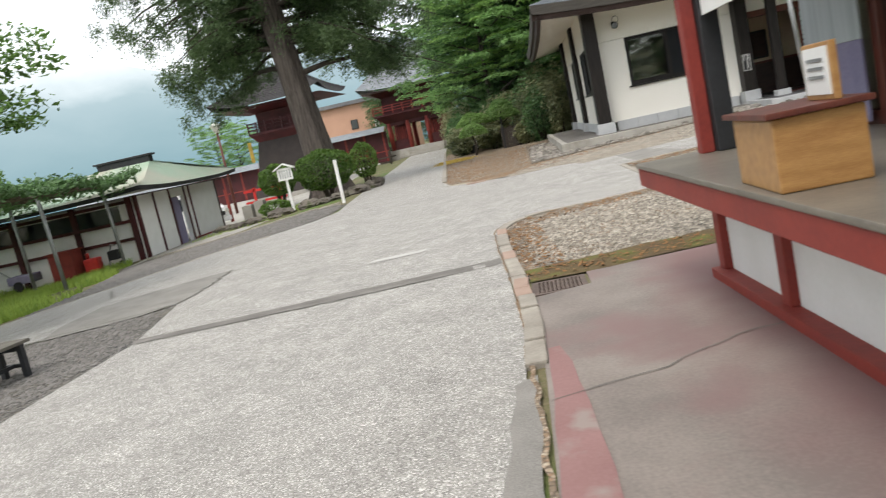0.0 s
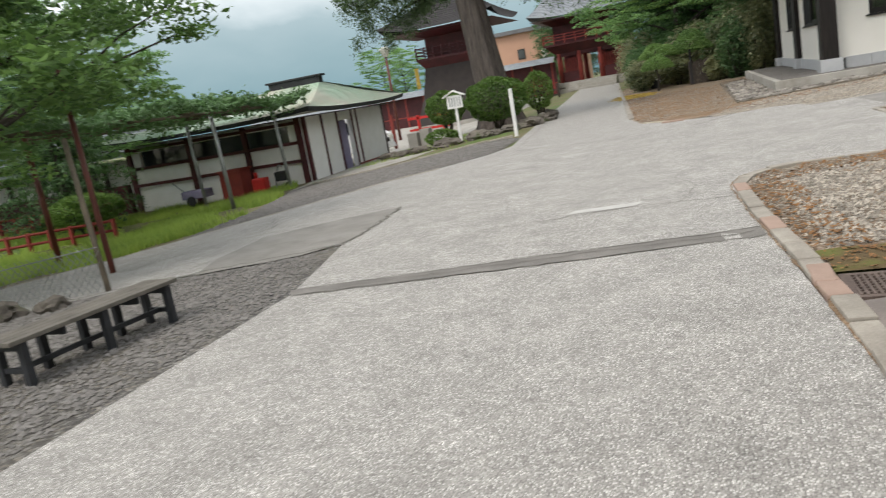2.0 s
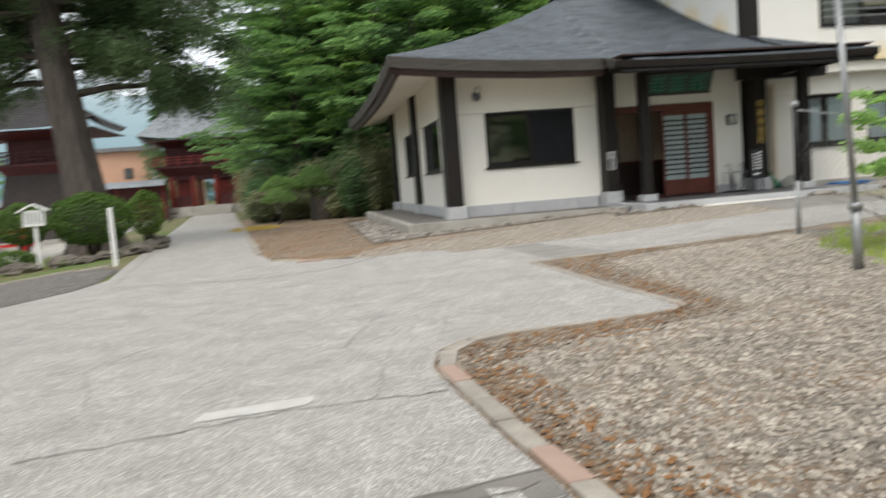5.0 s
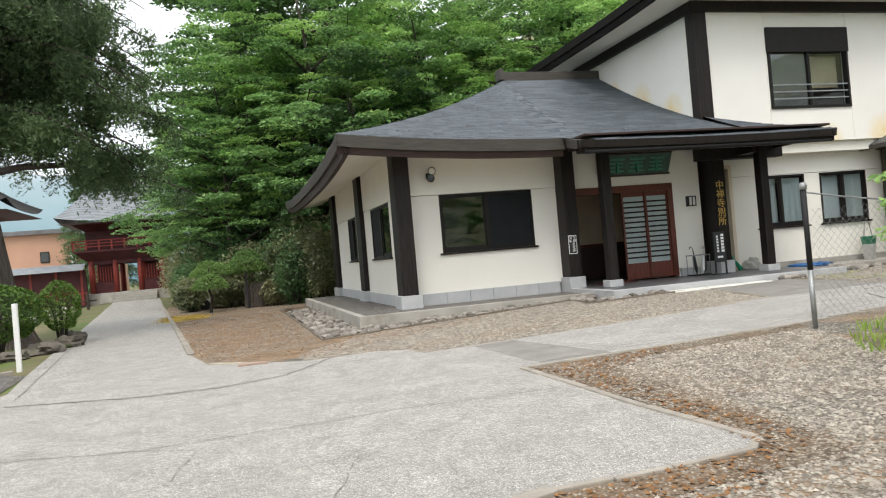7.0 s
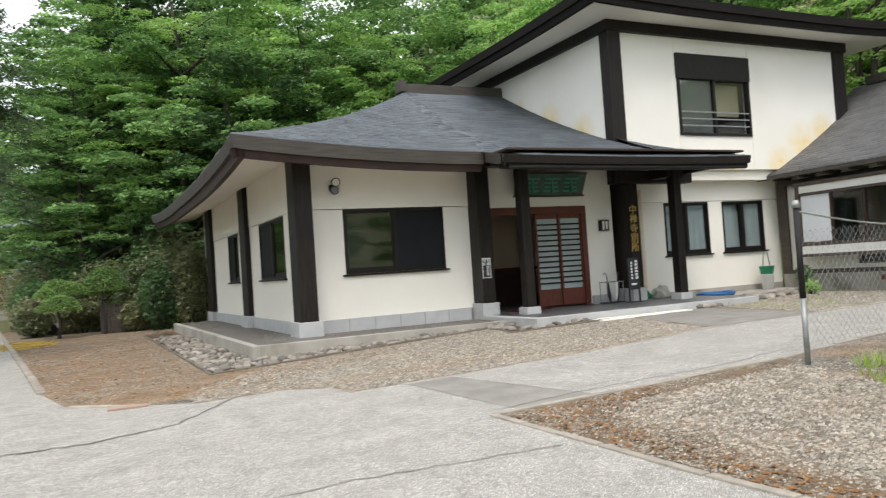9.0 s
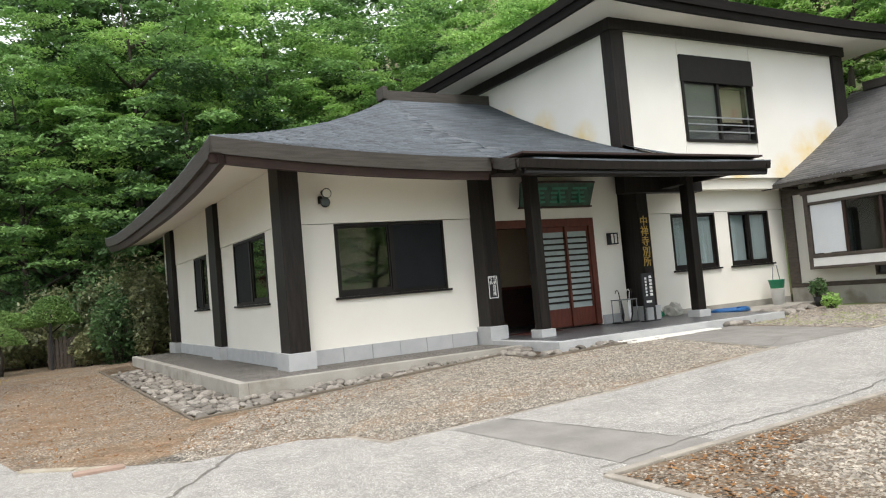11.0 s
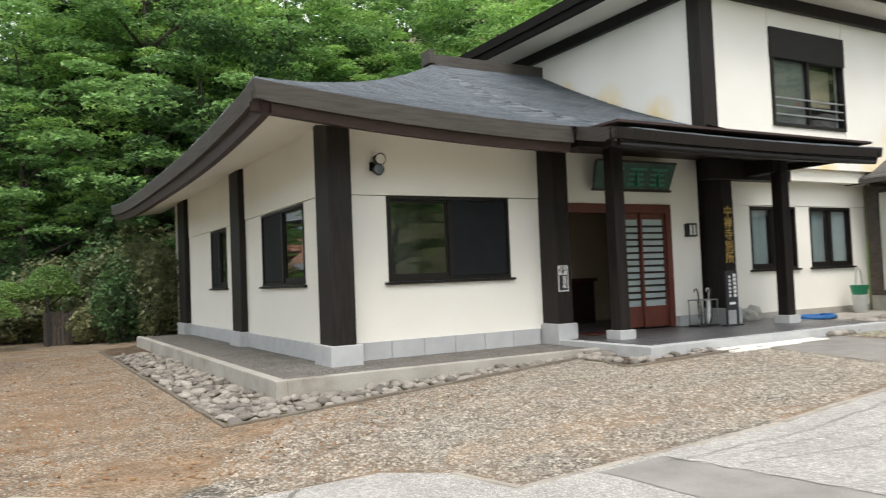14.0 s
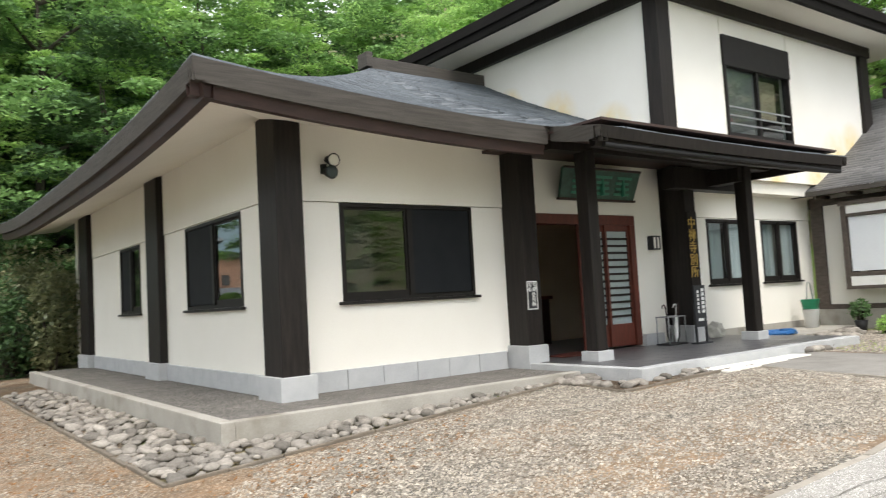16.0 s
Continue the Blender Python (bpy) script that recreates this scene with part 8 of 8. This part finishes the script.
bush("shrub", -6.2, 6.6, 0.5, 0.5, 0.8, 1600, 0.09, 9, M_LEAF_CHERRY, "loose green shrub behind the bench", clipped=False)
RH = [(3.6, 39.8, 1.5, 1.3, 3.2), (5.6, 41.0, 1.7, 1.4, 3.6), (2.0, 41.6, 1.5, 1.3, 2.8), (7.4, 40.4, 1.6, 1.4, 3.2), (-1.3, 51.0, 1.3, 1.8, 3.0), (-0.8, 46.0, 1.1, 1.5, 2.6), (1.2, 44.2, 1.5, 1.4, 3.2), (-1.8, 57.0, 1.5, 2.0, 3.6), (9.8, 40.6, 1.8, 1.5, 3.2), (13.0, 40.0, 2.0, 1.5, 3.0), (4.4, 43.0, 1.8, 1.5, 4.4), (1.0, 40.6, 1.0, 0.8, 1.9)]
for i, (x, y, a, b, h) in enumerate(RH):
    bush("rhododendron", x, y, a, b, h, 4200, 0.17, 40 + i, M_LEAF_RHODO if i % 3 else M_LEAF_DARK, "dark rhododendron thicket beside the lane", clipped=False, group="rhododendrons")


def cloud_pine(x, y, tiers, seed, label):
    """A garden tree trained into flat pads of foliage."""
    t = thing("trained_tree", (x, y, height(x, y)), label, "tree")
    wood = bmesh.new()
    z0 = height(x, y)
    tube(wood, [(x, y, z0 - 0.1), (x + 0.08, y, z0 + 0.6), (x - 0.05, y, z0 + 1.1), (x + 0.05, y, z0 + max(p[2] for p in tiers))], [0.07, 0.055, 0.045, 0.02], 7)
    rng = np.random.default_rng(seed)
    cen = []
    for dx, dy, dz, r in tiers:
        tube(wood, [(x, y, z0 + dz * 0.75), (x + dx, y + dy, z0 + dz)], [0.03, 0.015], 5)
        n = int(4200 * r)
        d = rng.normal(size=(n, 3))
        d /= np.linalg.norm(d, axis=1)[:, None]
        d[:, 2] = np.abs(d[:, 2]) - 0.35 * (np.hypot(d[:, 0], d[:, 1]) ** 3)
        cen.append(np.array((dx, dy, dz)) + d * np.array((r, r * 0.9, r * 0.6)) * (1 - 0.12 * rng.random(n))[:, None])
    part("trunk", wood, M_BARKDARK, t)
    cen = np.concatenate(cen)
    v, f = leaf_arrays(cen, 0.09 * rng.uniform(0.6, 1.3, len(cen)), rng, up=0.4)
    c = new("foliage", np_mesh("foliage", v, f, M_LEAF_PAD))
    c.parent = t


cloud_pine(0.15, 37.5, [(0.05, -0.2, 1.1, 0.72), (-0.25, 0.3, 1.55, 0.5), (0.4, 0.35, 1.62, 0.6), (0.0, 0.5, 1.8, 0.5)], 51, "small garden tree trained into bright green pads")
cloud_pine(1.65, 38.5, [(0.0, 0, 1.75, 0.86), (-0.35, 0.1, 1.55, 0.5), (0.5, 0.1, 1.6, 0.5), (0.05, 0.1, 2.1, 0.6)], 52, "taller garden tree trained into one green dome")
bf = thing("board_gate", (1.7, 38.2, height(1.7, 38.2)), "short weathered upright board gate under the trees", "gate")
for i in range(9):
    x = 1.5 + i * 0.115
    part("board", boxes((x, x + 0.1, 38.2 + 0.03 * (i % 2), 38.23 + 0.03 * (i % 2), 0.02, 1.05 + 0.05 * math.sin(i * 2.1)), bevel=0.004), M_GREYWOOD, bf)
for z in (0.25, 0.8):
    part("rail", boxes((1.45, 2.6, 38.262, 38.3, z, z + 0.06)), M_GREYWOOD, bf)
pd = thing("gate_post", (1.6, 38.1, height(1.6, 38.1)), "thin dark post before the board gate", "post")
part("post", boxes((1.57, 1.65, 38.06, 38.14, 0, 1.7), bevel=0.01), M_BLACKWOOD, pd)
for i, (x, y, a, b, h) in enumerate([(2.7, 37.8, 0.5, 0.5, 1.2), (3.5, 36.9, 0.8, 0.9, 2.4), (4.1, 38.2, 0.9, 0.9, 3.4), (-0.7, 40.0, 0.7, 0.8, 1.5), (-0.7, 42.0, 0.8, 0.9, 2.1), (3.0, 38.9, 0.8, 0.7, 2.6), (4.4, 36.2, 0.6, 0.7, 2.9), (-0.9, 44.0, 0.8, 1.0, 2.4)]):
    bush("rhododendron", x, y, a, b, h, 2600, 0.15, 70 + i, M_LEAF_RHODO if i % 3 != 1 else M_LEAF_DARK, "large-leaved brown-green rhododendron beside the office", clipped=False, group="rhododendrons")
potted = bush("potted_plant", 18.9, 22.5, 0.22, 0.22, 0.75, 420, 0.1, 61, M_LEAF_DARK, "dark leafy plant in a small pot by the wing", clipped=False, category="plant", stem=0.25)
part("pot", lathe(bmesh.new(), 18.9, 22.5, [(0.1, height(18.9, 22.5)), (0.15, height(18.9, 22.5) + 0.25), (0.13, height(18.9, 22.5) + 0.25)], 12), M_BLACK, potted)
bush("weed", 17.9, 21.5, 0.22, 0.2, 0.4, 380, 0.09, 62, M_LEAF_MAPLE, "bright green weed growing in the gravel", clipped=False, category="plant")

# leaves on the trellis, their shadow put in as a darker leaf colour
rng = np.random.default_rng(90)
n = 16000
c = np.stack([rng.uniform(-13.5, -9.1, n), rng.uniform(11.4, 22.6, n), 2.05 + np.abs(rng.normal(size=n)) * 0.13 - (rng.random(n) < 0.1) * rng.random(n) * 0.35], 1)
c[:, 2] += 0.1 * np.sin(c[:, 1] * 1.7) + 0.08 * np.sin(c[:, 0] * 2.3 + c[:, 1])
v, f = leaf_arrays(c, 0.17 * rng.uniform(0.6, 1.3, n), rng, up=0.4)
canopy = new("leaf_canopy", np_mesh("leaf_canopy", v - np.array(OFFSET[trellis]), f, M_LEAF_DARK))
canopy.parent = trellis


# ---- ground cover and loose stones ----
def inside_poly(poly, x, y):
    hit, j = np.zeros(len(x), bool), len(poly) - 1
    for i in range(len(poly)):
        (xi, yi), (xj, yj) = poly[i], poly[j]
        hit ^= ((yi > y) != (yj > y)) & (x < (xj - xi) * (y - yi) / (yj - yi + 1e-12) + xi)
        j = i
    return hit


def scatter_points(poly, n, seed, dense=None):
    rng = np.random.default_rng(seed)
    p = np.array(poly)
    x, y = rng.uniform(p[:, 0].min(), p[:, 0].max(), n), rng.uniform(p[:, 1].min(), p[:, 1].max(), n)
    keep = inside_poly(poly, x, y)
    return x[keep], y[keep], rng


def grass(name, poly, n, blade, seed, mat, label):
    x, y, rng = scatter_points(poly, n, seed)
    keep = np.array([noise.noise(Vector((a * 0.7, b * 0.7, seed))) > -0.12 for a, b in zip(x, y)])
    x, y = x[keep], y[keep]
    z = np.array([height(a, b) for a, b in zip(x, y)])
    m = len(x)
    ang, h = rng.uniform(0, 2 * np.pi, m), blade * rng.uniform(0.5, 1.4, m)
    w = (0.05 + 0.08 * rng.random(m)) * blade
    dx, dy = np.cos(ang), np.sin(ang)
    lx, ly = rng.normal(size=m) * h * 0.35, rng.normal(size=m) * h * 0.35
    v = np.stack([np.stack([x - dx * w, y - dy * w, z], 1), np.stack([x + dx * w, y + dy * w, z], 1), np.stack([x + lx, y + ly, z + h], 1)], 1).reshape(-1, 3)
    t = np.arange(m * 3).reshape(-1, 3)
    ob = new(name, np_mesh(name, v, t, mat))
    return tagged(ob, label, "grass", kind="stuff")


grass("grass", [(-7.3, 11.6), (-6.8, 12.4), (-6.9, 13.4), (-7.2, 14.9), (-8.3, 18.0), (-9.8, 21.6), (-10.4, 22.8), (-16, 22.9), (-26, 20), (-24, 12), (-12, 9.8), (-9.9, 10.2)], 110000, 0.17, 1, M_GRASS, "long bright grass under the trellis")
grass("grass", [(8.2, 13.4), (14, 14.3), (14, 7), (7.2, 7), (6.7, 10.6), (7.2, 12.2)], 16000, 0.11, 2, M_GRASS, "short bright grass inside the wire fence")
grass("grass", [(13.6, 18.2), (13.9, 20.9), (15.6, 21.4), (17, 20.5), (15.5, 18.6)], 3500, 0.05, 3, M_GRASS, "thin grass on the gravel bed")
grass("grass", [(-9.2, 24), (-5.8, 23.4), (-3.4, 25), (-5.6, 31), (-9.0, 30)], 5000, 0.09, 4, M_GRASS, "thin grass round the great cedar")


def pebbles(name, poly, n, size, seed, mat, label, level=None):
    """Loose stones: squashed octahedra, all different."""
    x, y, rng = scatter_points(poly, n, seed)
    z = np.array([height(a, b) + 0.016 if level is None else level for a, b in zip(x, y)])
    m = len(x)
    s = size * rng.uniform(0.5, 1.5, m)
    base = np.array([(1, 0, 0), (0.25, 0.9, 0.1), (-0.85, 0.45, 0), (-0.75, -0.6, 0.1), (0.35, -0.9, 0), (0.1, 0.1, 0.62)])
    ang = rng.uniform(0, 2 * np.pi, m)
    ca, sa = np.cos(ang)[:, None], np.sin(ang)[:, None]
    k = base[None] * (1 + 0.25 * rng.normal(size=(m, 6, 1)))
    k[:, :, 1] *= rng.uniform(0.55, 1.0, m)[:, None]
    vx = (k[:, :, 0] * ca - k[:, :, 1] * sa) * s[:, None] + x[:, None]
    vy = (k[:, :, 0] * sa + k[:, :, 1] * ca) * s[:, None] + y[:, None]
    vz = k[:, :, 2] * s[:, None] + z[:, None]
    v = np.stack([vx, vy, vz], 2).reshape(-1, 3)
    i = np.arange(m)[:, None] * 6
    t = np.concatenate([i + [a, (a + 1) % 5, 5] for a in range(5)], 1).reshape(-1, 3)
    return tagged(new(name, np_mesh(name, v, t, mat)), label, "gravel", kind="stuff")


BED_A = [(2.52, 6.4), (2.5, 9.1), (2.75, 9.4), (3.3, 9.5), (4.7, 9.6), (4.85, 11.5), (5.1, 13.7), (8.0, 13.85), (7.0, 11), (7.5, 6.4)]
BED_B = [(3.6, 20.8), (2.6, 19.8), (2.0, 18.9), (2.1, 18.0), (3.2, 17.95), (3.7, 17.55), (3.85, 16.95), (6.7, 16.98), (10.2, 17.4), (11.1, 20.4), (8.35, 20.45), (8.5, 21.8)]
BED_C = [(-1.4, 1.0), (-1.42, 6.4), (-1.85, 8.2), (-3.36, 7.4), (-6.2, 7.3), (-6.2, 2.0)]
BED_D = [(0.3, 21.0), (0.6, 19.2), (2.6, 20.9), (2.5, 33), (-0.9, 33)]
pebbles("loose_gravel", BED_A, 60000, 0.017, 1, M_PEBBLE, "loose pale pebbles on the gravel bed")
pebbles("loose_gravel", [(2.3, 6.5), (2.2, 9.3), (2.4, 9.75), (2.8, 9.92), (4.36, 9.95), (4.4, 11.5), (4.34, 14.15), (8.0, 14.15), (5.3, 13.7), (4.95, 11.4), (4.85, 9.55), (3.3, 9.45), (2.75, 9.1), (2.7, 6.7)], 42000, 0.014, 8, M_PEBBLE, "loose pebbles in the leaf litter")
pebbles("loose_gravel", BED_B, 64000, 0.0145, 2, M_PEBBLE, "loose pale pebbles on the forecourt")
pebbles("loose_gravel", [(3.8, 22.18), (3.8, 30.0), (4.85, 30.0), (4.9, 23.5), (9.0, 23.5), (9.0, 22.18)], 16000, 0.013, 11, M_PEBBLE_GREY, "fine grey stones on the apron", level=0.318)
pebbles("loose_gravel", BED_C, 22000, 0.02, 3, M_PEBBLE_GREY, "loose dark pebbles under the bench")
pebbles("loose_gravel", BED_D, 4500, 0.015, 4, M_PEBBLE, "loose pebbles on the brown strip")
pebbles("loose_gravel", [(13.4, 17.8), (13.8, 20.8), (15.5, 21.3), (18.9, 22.3), (18.9, 18.5)], 14000, 0.022, 5, M_PEBBLE, "loose pebbles by the wing")
pebbles("loose_gravel", [(-2.6, 20.4), (-2.4, 17.2), (-3.0, 15.6), (-4.2, 14.2), (-5.9, 12.7), (-6.7, 12.1), (-7.1, 14.8), (-8.3, 18.2), (-9.0, 20), (-6.2, 20.4)], 12000, 0.026, 6, M_PEBBLE_GREY, "loose grey pebbles on the verge")


def fallen_leaves(poly, n, seed):
    x, y, rng = scatter_points(poly, n, seed)
    z = np.array([height(a, b) for a, b in zip(x, y)]) + 0.034
    v, t = leaf_arrays(np.stack([x, y, z], 1), 0.045 * rng.uniform(0.5, 1.5, len(x)), rng, up=2.0)
    tagged(new("fallen_leaves", np_mesh("fallen_leaves", v, t, M_DEADLEAF)), "brown fallen leaves in the gravel", "leaves", kind="stuff")


fallen_leaves([(2.3, 9.0), (2.3, 9.75), (2.8, 9.93), (4.3, 9.95), (4.42, 11.5), (4.36, 14.1), (6.5, 14.1), (4.8, 13.2), (4.7, 10.0), (3.8, 9.4), (2.7, 9.2)], 7000, 1)
fallen_leaves([(2.3, 6.4), (2.2, 9.0), (2.6, 9.0), (2.8, 6.4)], 700, 2)
fallen_leaves(BED_D, 5200, 3)
fallen_leaves([(0.7, 19.15), (2.7, 20.7), (6.5, 21.2), (5, 19.8), (2.5, 18.6)], 1500, 4)
fallen_leaves([(2.45, 5.85), (2.4, 6.3), (7.5, 6.4), (7.5, 5.85)], 900, 5)

x, y, rng = scatter_points([(-1.25, 33), (-0.2, 33.4), (0.1, 35.4), (-0.4, 36.8), (-1.55, 36.6)], 3200, 9)
v, t = leaf_arrays(np.stack([x + rng.normal(size=len(x)) * 0.2, y + rng.normal(size=len(x)) * 0.35, 0.03 + 0.01 * rng.random(len(x))], 1), 0.075 * rng.uniform(0.5, 1.5, len(x)), rng, up=2.0)
tagged(new("fallen_petals", np_mesh("fallen_petals", v, t, M_YELLOW)), "yellow fallen petals on the brown strip", "petals", kind="stuff")

# river stones between the apron and its edging, each a piece of its own
shapes = []
for s in range(7):
    bm = bmesh.new()
    bmesh.ops.create_icosphere(bm, subdivisions=2, radius=1)
    for v in bm.verts:
        d = 1 + 0.3 * noise.noise(v.co * 1.2 + Vector((s * 5.3, 0, 0)))
        v.co = Vector((v.co.x * d, v.co.y * 0.72 * d, v.co.z * 0.55 * d))
    for fc in bm.faces:
        fc.smooth = True
    shapes.append(mesh_of("stone", bm, M_RIVERSTONE))
stone_bed = thing("stone_bed", (3.2, 21.3, 0.05), "bed of rounded river stones along the apron", "stones")
stone_bed["kind"] = "structure"
rnd = random.Random(5)
BED_S = [(2.76, 20.9), (2.72, 32.0), (3.58, 32.0), (3.58, 21.98), (8.5, 21.98), (8.5, 21.92)]
spots = []
tries = 0
while len(spots) < 600 and tries < 40000:
    tries += 1
    if rnd.random() < 0.62:
        x, y = rnd.uniform(2.76, 3.58), 20.9 + 11.0 * rnd.random() ** 1.3
    else:
        x = rnd.uniform(2.8, 8.55)
        y = rnd.uniform(20.85 + 0.19 * (x - 2.72) + 0.06, 21.97)
    if y < 20.85 + 0.19 * (x - 2.72) + 0.05:
        continue
    r = rnd.uniform(0.045, 0.11)
    if all((x - a) ** 2 + (y - b) ** 2 > (0.72 * (r + c)) ** 2 for a, b, c in spots):
        spots.append((x, y, r))
for x, y, r in [(rnd.uniform(9.3, 10.5), rnd.uniform(20.62, 20.82), rnd.uniform(0.06, 0.11)) for _ in range(14)] + [(rnd.uniform(8.45, 9.02), rnd.uniform(20.75, 22.0), rnd.uniform(0.07, 0.13)) for _ in range(22)] + [(x, 20.95 + 0.3 * (x - 13.4) + rnd.uniform(-0.28, 0.3), rnd.uniform(0.07, 0.16)) for x in (rnd.uniform(13.4, 18.2) for _ in range(110))]:
    spots.append((x, y, r))
for i, (x, y, r) in enumerate(spots):
    ob = new("stone", shapes[i % 7])
    ob.parent = stone_bed
    ob.location = Vector((x, y, height(x, y) + 0.3 * r + (0.03 if i % 3 == 0 else 0))) - OFFSET[stone_bed]
    ob.scale = (r * rnd.uniform(0.9, 1.3),) * 2 + (r * rnd.uniform(0.8, 1.1),)
    ob.rotation_euler = (rnd.uniform(-0.25, 0.25), rnd.uniform(-0.25, 0.25), rnd.uniform(0, 6.28))
